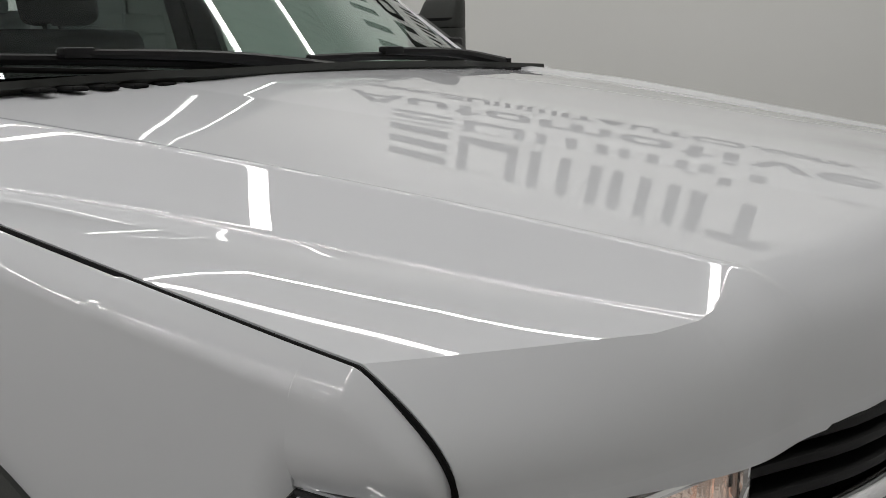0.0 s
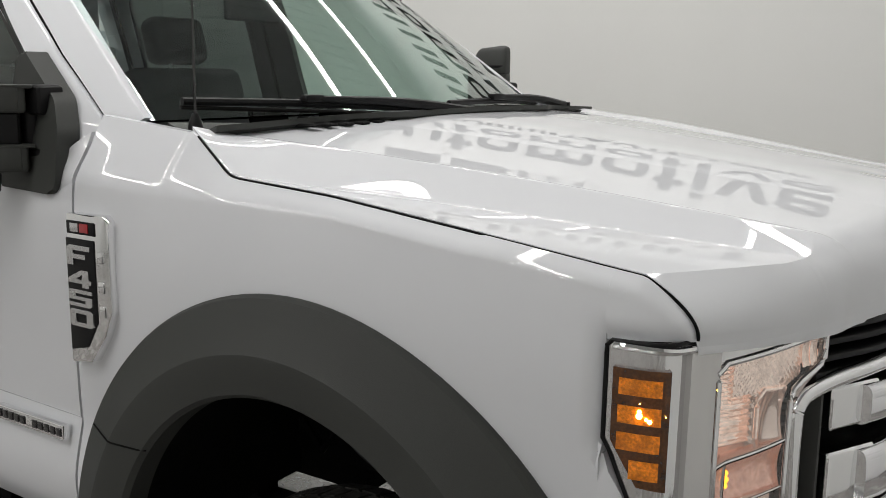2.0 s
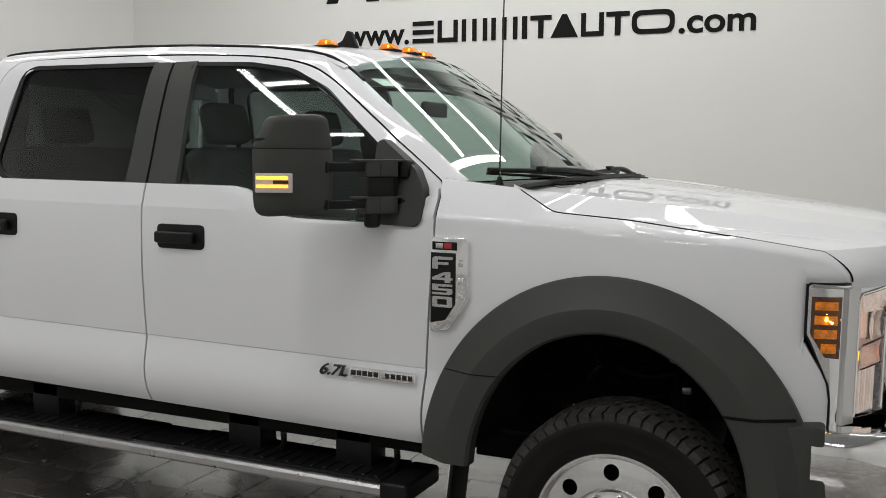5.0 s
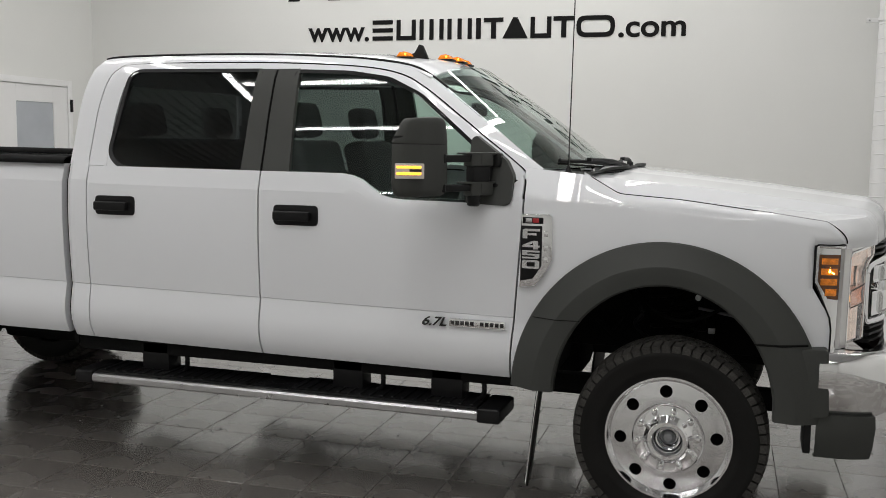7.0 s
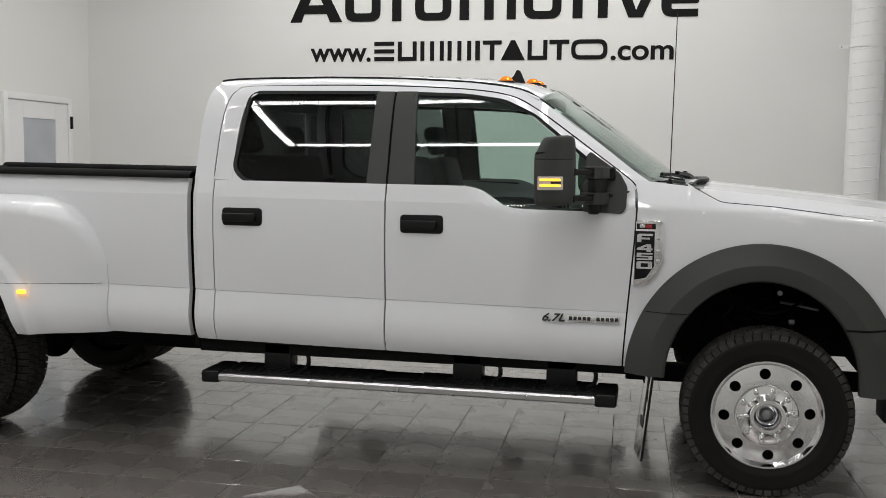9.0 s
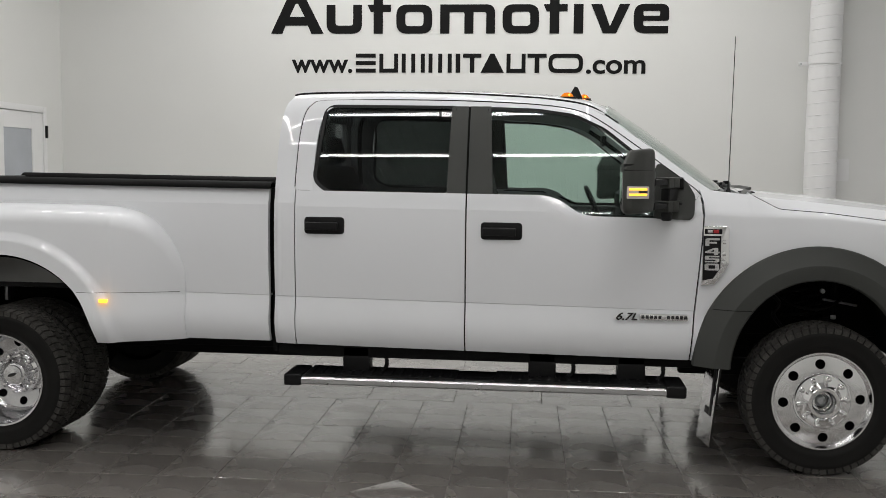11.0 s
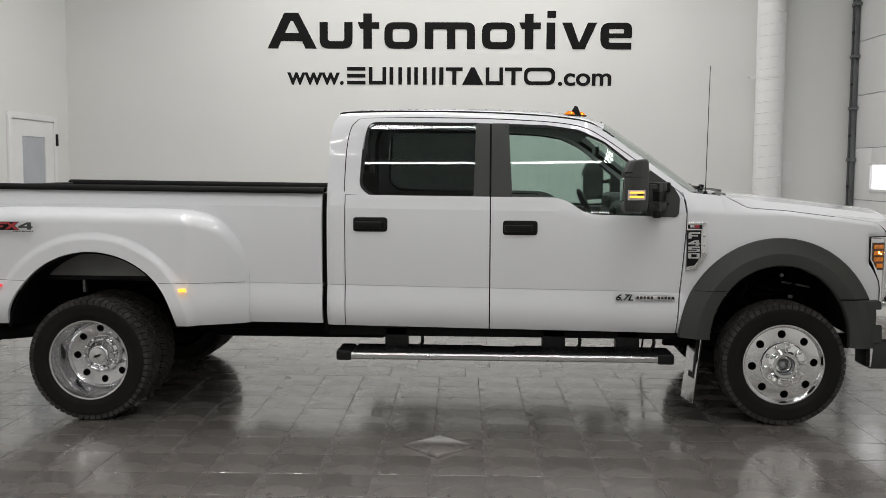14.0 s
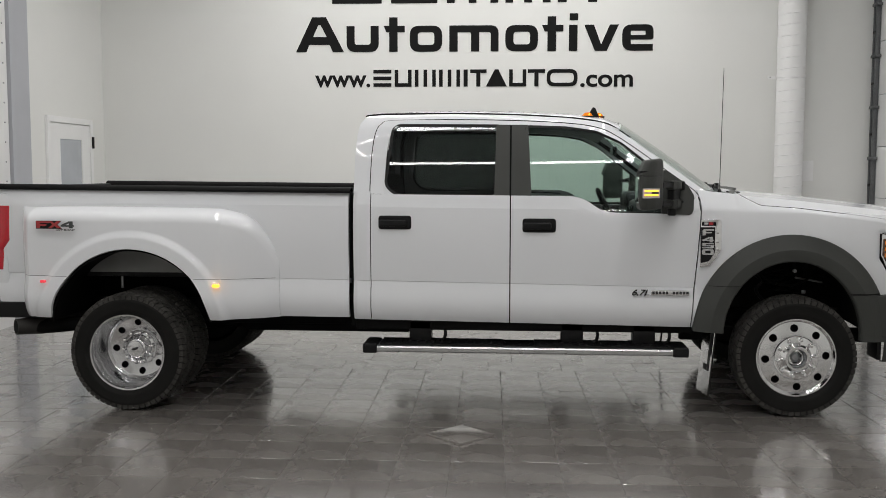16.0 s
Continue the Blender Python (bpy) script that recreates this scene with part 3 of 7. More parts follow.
# window surround: rows of opening edge (x, z) and cab outline (x, y, z)
RIBBON = [
    (-2.735, 1.462, -2.945, 0.956, 1.467),
    (-2.737, 1.55, -2.945, 0.925, 1.563),
    (-2.728, 1.75, -2.943, 0.862, 1.766),
    (-2.705, 1.87, -2.932, 0.802, 1.898),
    (-2.665, 1.917, -2.905, 0.752, 1.966),
    (-2.6, 1.934, -2.82, 0.715, 2.000),
    (-2.3, 1.936, -2.3, 0.71, 2.007),
    (-1.88, 1.931, -1.88, 0.71, 1.999),
    (-1.5, 1.912, -1.5, 0.709, 1.978),
    (-1.31, 1.878, -1.27, 0.705, 1.947),
    (-1.17, 1.808, -1.15, 0.696, 1.894),
    (-1.0, 1.69, -0.95, 0.751, 1.752),
    (-0.86, 1.582, -0.77, 0.801, 1.622),
    (-0.765, 1.49, -0.645, 0.833, 1.528),
    (-0.715, 1.4, -0.585, 0.849, 1.488),
]
RIB = spline(RIBBON, 90)


def ribbon(v0, v1, lift=0.0, back0=0.0, back1=0.0):
    """The surround from v0 + back0 metres to v1 + back1 metres of its breadth."""
    def make():
        def P(u, s):
            xi, zi, xo, yo, zo = RIB[u]
            w = math.hypot(xo - xi, zo - zi)
            m = 0.15 * min(1.0, max(0.0, (u - 76) / 10))
            a, b = [q + (m if q == 0.467 else 0.0) + k / w for q, k in ((v0, back0), (v1, back1))]
            v = a + (b - a) * s
            x, z = xi + (xo - xi) * v, zi + (zo - zi) * v
            yi = house_y(zi)
            y = yi + (yo - yi) * v + 0.008 * math.sin(math.pi * min(1, v))
            return (x, -(y + lift), z)
        return grid(P, list(range(91)), lin(0, 1, 9), 0.02, (0, 1, 0))
    return make


both_sides("door_frame", ribbon(0.0, 0.467, 0.002, 0.0, -0.0035), PAINT)
both_sides("pillar", ribbon(0.467, 1.0, 0.0, 0.0035, 0.0), PAINT)
both_sides("door_gap", ribbon(0.467, 0.467, -0.010, -0.014, 0.014), UNDER)


def frame_corner():
    """The door's painted upper front corner, under the window frame."""
    def P(s, v):
        z = 1.342 + (0.063 + 0.055 * s) * v
        x1 = curve(DOOR_EDGE, z) - 0.004
        y0 = curve([(1.342, 0.9830), (1.36, 0.9825), (1.385, 0.977), (1.41, 0.968)], z)
        y1 = curve([(1.342, 0.9925), (1.36, 0.9925), (1.374, 0.9885), (1.46, 0.9295)], z)
        return (-0.712 + (x1 + 0.712) * s, -(y0 + (y1 - y0) * s ** 1.3), z)
    return grid(P, lin(0, 1, 10), lin(0, 1, 16), 0.02, (0, 1, 0))


both_sides("frame_corner", frame_corner, PAINT)


def roof_moulding():
    pts = []
    for u in range(29, 68):
        xi, zi, xo, yo, zo = RIB[u]
        pts.append((xo, -(yo - 0.014), zo + 0.006))
    return tube(pts, 0.0065, 8)


both_sides("roof_moulding", roof_moulding, BLACK, truck, "thin black roof moulding")


def roof_edge_z(x):
    rows = sorted([(r[2], r[4]) for r in RIBBON[4:11]])
    return curve(rows, x)


ROOF_W = 0.712


def roof_point(u, w):
    front = -1.15 + 0.06 * (1 - w * w)
    x = -2.90 + (front + 2.90) * u
    xe = -2.90 + (-1.15 + 2.90) * u
    crown = (0.048 + 0.020 * u) * (1 - abs(w) ** 2.2) ** 0.8
    z = roof_edge_z(xe) + crown
    z -= 0.010 * math.exp(-((abs(w) - 0.90) / 0.025) ** 2)
    z -= 0.05 * max(0, (0.05 - u) / 0.05) ** 2
    return (x, ROOF_W * w, z)


def roof_z(x, y):
    w = y / ROOF_W
    return roof_point((x + 2.90) / (-1.15 + 0.06 * (1 - w * w) + 2.90), w)[2]


def roof_bm():
    return grid(roof_point, lin(0, 0.1, 6) + lin(0.12, 1, 30), lin(-1, 1, 60), 0.03, (0, 0, -1))


part("roof", roof_bm(), PAINT, truck)


def windshield_bm(grow=0.0, thick=0.006):
    def P(u, w):
        y = (0.842 + (0.697 - 0.842) * u) * w * (1 + grow)
        xe = -0.60 + (-1.165 + 0.60) * u
        bow = (0.19 + (0.075 - 0.19) * u) * (1 - w * w)
        ze = 1.481 + (1.903 - 1.481) * u
        zb = (0.012 + 0.066 * u) * (1 - w * w)
        return (xe + bow, y, ze + zb + 0.012 * math.sin(math.pi * u))
    return grid(P, lin(0, 1, 16), lin(-1, 1, 30), thick)


def no_shadow(ob):
    ob.visible_shadow = False
    return ob


no_shadow(part("windshield", windshield_bm(), GLASS, truck, "clear windshield reflecting the ceiling strips"))


def header_bm():
    def P(u, w):
        y = 0.697 * w
        x = -1.17 + 0.075 * (1 - w * w) - 0.05 * u
        z = 1.900 + 0.074 * (1 - w * w) + 0.015 * u
        return (x, y, z)
    return grid(P, lin(0, 1, 3), lin(-1, 1, 24), 0.02, (0, 0, -1))


part("windshield_header", header_bm(), BLACK, truck)


# side glass
def pane(poly, r, mat, sink=0.013):
    def make():
        out = rounded(poly, r)
        bm = bmesh.new()
        a, b = [[bm.verts.new((x, off, z)) for x, z in out] for off in (0.0, 0.005)]
        bm.faces.new(a)
        bm.faces.new(b[::-1])
        for k in range(len(a)):
            bm.faces.new((a[k], a[(k + 1) % len(a)], b[(k + 1) % len(a)], b[k]))
        for z in lin(1.36, 1.92, 15):
            bmesh.ops.bisect_plane(bm, geom=bm.verts[:] + bm.edges[:] + bm.faces[:], plane_co=(0, 0, z), plane_no=(0, 0, 1))
        for v in bm.verts:
            z = v.co.z
            bulge = 0.007 * (1 - ((z - 1.69) / 0.24) ** 2)
            v.co.y = -(0.956 - sink - 0.351 * (z - 1.46) - v.co.y + bulge)
        return bm
    return make


REAR_GLASS = [(-2.732, 1.520), (-2.652, 1.455), (-1.985, 1.450), (-1.985, 1.925), (-2.69, 1.93)]
FRONT_GLASS = [(-1.765, 1.440), (-1.42, 1.425), (-1.27, 1.345), (-0.75, 1.34), (-0.74, 1.47), (-1.17, 1.80), (-1.32, 1.875), (-1.52, 1.905), (-1.765, 1.915)]
for ob in both_sides("rear_window", pane(REAR_GLASS, 0.05, PRIVACY), PRIVACY, truck, "dark tinted rear side window"):
    no_shadow(ob)
for ob in both_sides("front_window", pane(FRONT_GLASS, 0.03, GLASS), GLASS, truck, "lightly tinted front side window"):
    no_shadow(ob)


def surround(poly, r, width, out=0.0):
    """A black seal round a window opening."""
    def make():
        o = rounded(poly, r)
        cx, cz = sum(p[0] for p in o) / len(o), sum(p[1] for p in o) / len(o)
        n = len(o)
        bm = bmesh.new()
        rings = []
        for k in range(n):
            p, q, s = Vector(o[k - 1]), Vector(o[k]), Vector(o[(k + 1) % n])
            d = (s - p).normalized()
            nrm = Vector((d.y, -d.x))
            if nrm.dot(q - Vector((cx, cz))) > 0:
                nrm = -nrm
            i = q + nrm * width
            rings.append((q, i))
        a = [bm.verts.new((q.x, -(house_y(q.y) + 0.006 + out), q.y)) for q, i in rings]
        b = [bm.verts.new((i.x, -(house_y(i.y) + 0.000 + out), i.y)) for q, i in rings]
        c = [bm.verts.new((i.x, -(house_y(i.y) - 0.016), i.y)) for q, i in rings]
        d = [bm.verts.new((q.x, -(house_y(q.y) - 0.016), q.y)) for q, i in rings]
        for k in range(n):
            j = (k + 1) % n
            for s, t in ((a, b), (b, c), (c, d), (d, a)):
                bm.faces.new((s[k], s[j], t[j], t[k]))
        return bm
    return make


REAR_ROUND = [0.05, 0.07, 0.02, 0.02, 0.07]
REAR_OPEN = [(-2.742, 1.515), (-2.655, 1.445), (-1.96, 1.440), (-1.96, 1.935), (-2.70, 1.94)]
FRONT_OPEN = [(-1.79, 1.430), (-1.42, 1.415), (-1.27, 1.335), (-0.72, 1.332), (-0.705, 1.46), (-1.15, 1.815), (-1.31, 1.89), (-1.51, 1.92), (-1.79, 1.93)]
both_sides("window_seal", surround(REAR_OPEN, REAR_ROUND, 0.017), BLACK)


def window_corner():
    """Painted sheet that fills the cut-off lower rear corner of the opening."""
    edge = [(-2.748, 1.56)] + [p for p in rounded(REAR_OPEN, REAR_ROUND) if p[0] < -2.60 and p[1] < 1.56]
    bm = bmesh.new()
    rows = []
    for off in (0.0015, -0.001):
        corner = bm.verts.new((-2.752, -(house_y(1.438) + off), 1.438))
        rows.append((corner, [bm.verts.new((x, -(house_y(z) + off), z)) for x, z in edge]))
    for c, vs in rows:
        for k in range(len(vs) - 1):
            bm.faces.new((c, vs[k], vs[k + 1]))
    (c, a), (d, b) = rows
    for k in range(len(a) - 1):
        bm.faces.new((a[k], a[k + 1], b[k + 1], b[k]))
    bmesh.ops.recalc_face_normals(bm, faces=bm.faces)
    return bm


both_sides("window_corner", window_corner, PAINT)
both_sides("window_seal", surround(FRONT_OPEN, 0.035, 0.017), BLACK)


def gap_strip():
    """Dark joint between the two door frames."""
    return grid(lambda u, z: (-1.896 + 0.018 * u, -(house_y(z) + 0.003), z), lin(0, 1, 2), lin(1.43, 1.985, 12), 0.03, (0, 1, 0))


def b_pillar(x0, x1, t0, t1):
    def make():
        def P(u, z):
            f = (z - 1.44) / 0.49
            a, b = x0 + (t0 - x0) * f, x1 + (t1 - x1) * f
            return (a + (b - a) * u, -(house_y(z) + 0.008), z)
        return grid(P, lin(0, 1, 3), lin(1.442, 1.932, 10), 0.03, (0, 1, 0))
    return make


both_sides("pillar_gap", gap_strip, UNDER)
both_sides("pillar_cover", b_pillar(-1.995, -1.893, -1.985, -1.893), TRIM, truck, "satin grey pillar cover")
both_sides("pillar_cover", b_pillar(-1.881, -1.745, -1.881, -1.77), TRIM, truck, "satin grey pillar cover")


# cab back wall
def cab_back():
    bm = rbox((-2.95, -0.93, 0.62), (-2.90, 0.93, 1.47), 0.02)
    for q in (-1, 1):
        rbox((-2.93, min(q * 0.62, q * 0.86), 1.45), (-2.89, max(q * 0.62, q * 0.86), 1.70), 0.02, bm=bm)
        rbox((-2.915, min(q * 0.62, q * 0.76), 1.68), (-2.87, max(q * 0.62, q * 0.76), 1.93), 0.02, bm=bm)
    rbox((-2.92, -0.70, 1.87), (-2.84, 0.70, 1.975), 0.03, bm=bm)
    return bm


part("cab_back", cab_back(), PAINT, truck)
no_shadow(part("back_window", rbox((-2.925, -0.63, 1.46), (-2.915, 0.63, 1.88), 0.002), PRIVACY, truck, "dark tinted rear cab window"))

# ---- hood ----
EDGE = [(-0.43, 0.876, 1.4925), (-0.392, 0.887, 1.4750), (-0.25, 0.9305, 1.3990), (-0.232, 0.933, 1.3955), (0.0, 0.933, 1.3795), (0.15, 0.932, 1.3615), (0.34, 0.929, 1.3385), (0.5, 0.921, 1.3165), (0.565, 0.916, 1.3075), (0.66, 0.908, 1.2945), (0.9, 0.888, 1.2620)]
NOSE = [(-1.0, 0.57, 1.222), (-0.94, 0.618, 1.224), (-0.908, 0.643, 1.225), (-0.863, 0.675, 1.226), (-0.803, 0.714, 1.2265), (-0.73, 0.758, 1.2275), (-0.677, 0.779, 1.228), (-0.62, 0.790, 1.230), (-0.51, 0.824, 1.233), (-0.25, 0.862, 1.235), (0.0, 0.872, 1.236)]


def smooth_rows(rows, n=400, soft=0.05, straight=False):
    """A dense, gently smoothed line through rows, sampled evenly in x."""
    p = np.array(rows if straight else spline(rows, n))
    xs = np.linspace(p[0, 0], p[-1, 0], n)
    cols = [np.interp(xs, p[:, 0], p[:, k]) for k in range(1, p.shape[1])]
    w = max(1, int(soft / (xs[1] - xs[0]) * 3))
    ker = np.exp(-0.5 * (np.arange(-w, w + 1) / (w / 3)) ** 2)
    ker /= ker.sum()
    out = []
    for c in cols:
        ext = np.concatenate([2 * c[0] - c[w:0:-1], c, 2 * c[-1] - c[-2:-w - 2:-1]])
        out.append(np.convolve(ext, ker, "valid"))
    return np.stack([xs, *out], 1)


EDGE_S = smooth_rows(EDGE, 500, 0.010, True)
NOSE_S = smooth_rows(NOSE, 400, 0.012)


def tray_table():
    """Height of the hood's broad middle over its edge, against its width from -1 to 1: two facets that meet in a faint valley, then a low crown."""
    q = np.linspace(-1, 1, 801)
    slope = np.interp(q, [-1.0, -0.985, -0.98, -0.558, -0.545, -0.18, 0.80, 0.86, 0.875, 0.985, 1.0], [-0.12, -0.12, 0.088, 0.072, 0.112, 0.0, -0.030, -0.030, 0.11, 0.11, 0.0])
    z = np.concatenate([[0], np.cumsum((slope[1:] + slope[:-1]) / 2 * (q[1] - q[0]))]) * 0.67
    return np.stack([q, z - (z[-1]) * np.clip((q - 0.1) / 0.9, 0, 1) ** 2], 1)


TRAY = tray_table()


def far_lift(x):
    """The far edge stands a little higher towards the cowl."""
    return 0.019 * min(1.0, max(0.0, (0.50 - x) / 0.55))



def hood_lines(x):
    """Seam, lower crease and upper crease (y, z) at x."""
    e = curve(EDGE_S, x)
    up = (0.7118 - 0.1624 * x + 0.0412 * x * x, 1.4249 - 0.0971 * x - 0.0216 * x * x)
    lo = (0.804 - 0.1368 * x + 0.0088 * x * x, 1.3676 - 0.0621 * x - 0.0146 * x * x)
    if x < 0.2:
        k = min(1.0, (0.2 - x) / 0.445) ** 3
        lo = (lo[0] + (e[0] - 0.004 - lo[0]) * k, lo[1] + (e[1] - lo[1]) * k)
    if x > 0.60:
        k = 0.55 * min(1.0, (x - 0.60) / 0.16) ** 1.5
        t = (e[0] - lo[0]) / (e[0] - up[0])
        lo = (lo[0], lo[1] + (e[1] + (up[1] - e[1]) * t - lo[1]) * k)
    return e, lo, up


def hood_section(x, f, far=False):
    """Width and height at x; f from 0 at the seam to 1 at the middle, with softly rounded creases."""
    e, lo, up = hood_lines(x)
    if far:
        up = (up[0], up[1] + far_lift(x))

    def flat(f):
        if f < 0.25:
            t = f / 0.25
            return e[0] + (lo[0] - e[0]) * t, e[1] + (lo[1] - e[1]) * t + 0.003 * math.sin(math.pi * t) * min(1.0, max(0.0, (x + 0.245) / 0.3))
        if f < 0.5:
            t = (f - 0.25) / 0.25
            return lo[0] + (up[0] - lo[0]) * t, lo[1] + (up[1] - lo[1]) * t
        t = (f - 0.5) / 0.5
        q = (1 - t) if far else t - 1
        fade = 1 - max(0.0, (x - 0.50) / 0.28) ** 2 * 0.5 * (q > 0)
        lift = far_lift(x) * (max(0.0, (q - 0.1) / 0.9) ** 2 - (1 if far else 0))
        return up[0] * (1 - t), up[1] + curve(TRAY, q) * fade + lift
    for c, da, db in ((0.25, 0.012, 0.016), (0.5, 0.014, 0.012 if far else 0.004)):
        if c - da < f < c + db:
            t = (f - c + da) / (da + db)
            p, q, r = flat(c - da), flat(c), flat(c + db)
            return tuple((1 - t) ** 2 * p[k] + 2 * t * (1 - t) * q[k] + t * t * r[k] for k in (0, 1))
    return flat(f)


FOLD = [(0.0, 0.565), (0.20, 0.712), (0.25, 0.730), (0.30, 0.733), (0.36, 0.730), (0.5, 0.715), (0.75, 0.760), (1.0, 0.775)]


def hood_point(u, f):
    """u from 0 at the cowl to 1 at the fold of the nose and 2 at its lower edge."""
    s = -1 if f <= 1 else 1
    g = f if f <= 1 else 2 - f
    x1 = curve(FOLD, g)
    x = -0.40 + (x1 + 0.40) * min(u, 1.0)
    y, z = hood_section(x, g, f > 1)
    if u > 1:
        t = u - 1
        yb = y - 0.008 * max(0.0, 1 - g / 0.1)
        xb, zb = curve(NOSE_S, -min(0.908, yb))
        xb = max(xb, x + 0.012)
        c = curve([(0.0, 0.46), (0.15, 0.48), (0.25, 0.62), (0.36, 0.80), (0.5, 0.90), (1.0, 0.90)], g)
        cx, cz = xb + 0.004, zb + c * (z - zb)
        a, b, d = (1 - t) ** 2, 2 * t * (1 - t), t * t
        x, z = a * x + b * cx + d * xb, a * z + b * cz + d * zb
        y = y + (yb - y) * t
    return (x, s * y, z)


def hood_bm():
    us = lin(0, 0.97, 44) + [0.985, 0.994, 0.998, 1.0, 1.01, 1.03] + lin(1.07, 1.93, 16) + [1.96, 1.985, 2.0]
    fs = [0, 0.003, 0.02, 0.06, 0.11, 0.16, 0.2, 0.225] + lin(0.236, 0.274, 9) + lin(0.30, 0.47, 6) + lin(0.484, 0.505, 8) + [0.5075, 0.5095, 0.512, 0.53, 0.56, 0.565, 0.57, 0.60, 0.65, 0.70, 0.716, 0.7195, 0.723, 0.7265, 0.73, 0.76, 0.80, 0.85, 0.90, 0.95, 1.0]
    fs = fs + [2 - f for f in fs[-2::-1]]
    return grid(hood_point, us, fs, 0.025, (0, 0, -1))


hood = part("hood", hood_bm(), PAINT, truck, "", True, 22)


# ---- fenders ----
ARCH = (-0.045, 0.541)


SEAM = np.array([hood_point(u, 0.0) for u in lin(0, 2, 240)])


def hood_edge(x):
    """The hood's side edge, with its drop at the nose."""
    return -float(np.interp(x, SEAM[:, 0], SEAM[:, 1])), float(np.interp(x, SEAM[:, 0], SEAM[:, 2]))


def fender_top(x):
    if x > 0.3:
        y, z = hood_edge(x)
        return y + 0.006, z - 0.002
    y, z = curve(EDGE_S, x) if x > -0.40 else curve([(-0.70, 0.895, 1.500), (-0.40, 0.885, 1.472)], x)
    return y + 0.006, z - 0.004


def fender_y(x, z):
    """Half width of the fender: the body side, a soft shoulder line, and a face leaning in to the hood seam."""
    yt, zt = fender_top(x)
    taper = 0.045 * max(0, (x - 0.05) / 0.55) ** 2
    zs = min(1.374 - 0.03 * (x + 0.69), zt - 0.020)
    k = 0.42 * min(1.0, max(0.0, (x + 0.60) / 0.5))
    ys = side_y(x, zs) - taper
    lean = k * (ys - yt)
    foot = ys - lean

    def lower(q):
        return side_y(x, q) - taper - lean * max(0.0, (q - zs + 0.20) / 0.20) ** 2

    def upper(q):
        t = (q - zs) / (zt - zs)
        return foot + (yt - foot) * t + 0.10 * (zt - zs) * t * (1 - t)
    r = min(0.012, 0.45 * (zt - zs))
    if z <= zs - r:
        y = lower(z)
    elif z >= zs + r:
        y = upper(z)
    else:
        t = (z - zs + r) / (2 * r)
        y = (1 - t) ** 2 * lower(zs - r) + 2 * t * (1 - t) * foot + t * t * upper(zs + r)
    if x > 0.44 and z > 1.04:
        gap = math.hypot(max(0.0, 0.522 - x), max(0.0, z - 1.217))
        y -= 0.013 * max(0.0, 1 - gap / 0.034) ** 2
    return y


def fender_main():
    us = lin(-0.682, -0.40, 24) + lin(-0.39, 0.46, 84) + lin(0.468, 0.522, 12)
    vs = [i / 40 for i in range(31)] + lin(0.76, 1, 36)

    def P(x, v):
        k = (x - ARCH[0]) / 0.585
        z0 = ARCH[1] + 0.625 * math.sqrt(max(0.0, 1 - k * k)) if abs(k) < 1 else sill_z(x) + 0.012
        z0 = max(z0, sill_z(x) + 0.012)
        yt, zt = fender_top(x)
        zm = min(1.374 - 0.03 * (x + 0.69), zt - 0.020) - 0.03
        z = z0 + (zm - z0) * v / 0.75 if v < 0.75 else zm + (zt - zm) * (v - 0.75) / 0.25
        y = fender_y(x, z)
        if x < -0.40:
            x += (curve(DOOR_EDGE, z) + 0.690) * ((-0.40 - x) / 0.282) ** 1.5
        return (x, -y, z)
    return grid(P, us, vs, 0.02, (0, 1, 0))


def fender_low():
    def P(x, v):
        z0 = 0.80
        z1 = curve([(0.522, 1.046), (0.612, 0.895)], x)
        return (x, -fender_y(x, z0 + (z1 - z0) * v), z0 + (z1 - z0) * v)
    return grid(P, lin(0.50, 0.612, 9), lin(0, 1, 6), 0.02, (0, 1, 0))


def fender_tip():
    def P(x, v):
        z0 = 1.2135 + 0.006 * (x - 0.522) / 0.12
        yt, zt = fender_top(x)
        d = max(0.0, (x - 0.56) / 0.08)
        z = z0 + (zt - z0) * v
        return (x, -(fender_y(x, z) - 0.012 * d * d), z)
    return grid(P, lin(0.522, 0.641, 18), lin(0, 0.4, 8) + lin(0.46, 1, 9), 0.02, (0, 1, 0))


both_sides("fender", fender_main, PAINT)
both_sides("fender_corner", fender_low, PAINT)
both_sides("fender_tip", fender_tip, PAINT)


def inner_skirt():
    """Dark structure behind the panel gaps."""
    def P(x, w):
        y, z = curve(EDGE_S, x)
        return (x, -(y - 0.07 + 0.055 * w), z - 0.03)
    return (grid(P, lin(-0.36, 0.53, 30), lin(0, 1, 2), 0.03, (0, 0, -1)))


# A dark bead fills the hood gap in place of its shade.
def hood_seal():
    pts = []
    for u in lin(0.03, 2.0, 110):
        x, y, z = hood_point(u, 0.0)
        pts.append((x, y - 0.003, z - 0.003))
    return tube(pts, 0.0026, 6)


both_sides("hood_seal", hood_seal, UNDER, truck, "dark bead standing in for the shade in the hood gap")
both_sides("inner_structure", inner_skirt, UNDER)
for x0, x1, y1 in ((-0.70, -0.66, 0.95), (-1.90, -1.87, 0.96), (-2.84, -2.81, 0.96)):
    both_sides("door_jamb", lambda: rbox((x0, -y1, 0.62), (x1, -0.74, 1.44), 0.005), UNDER)


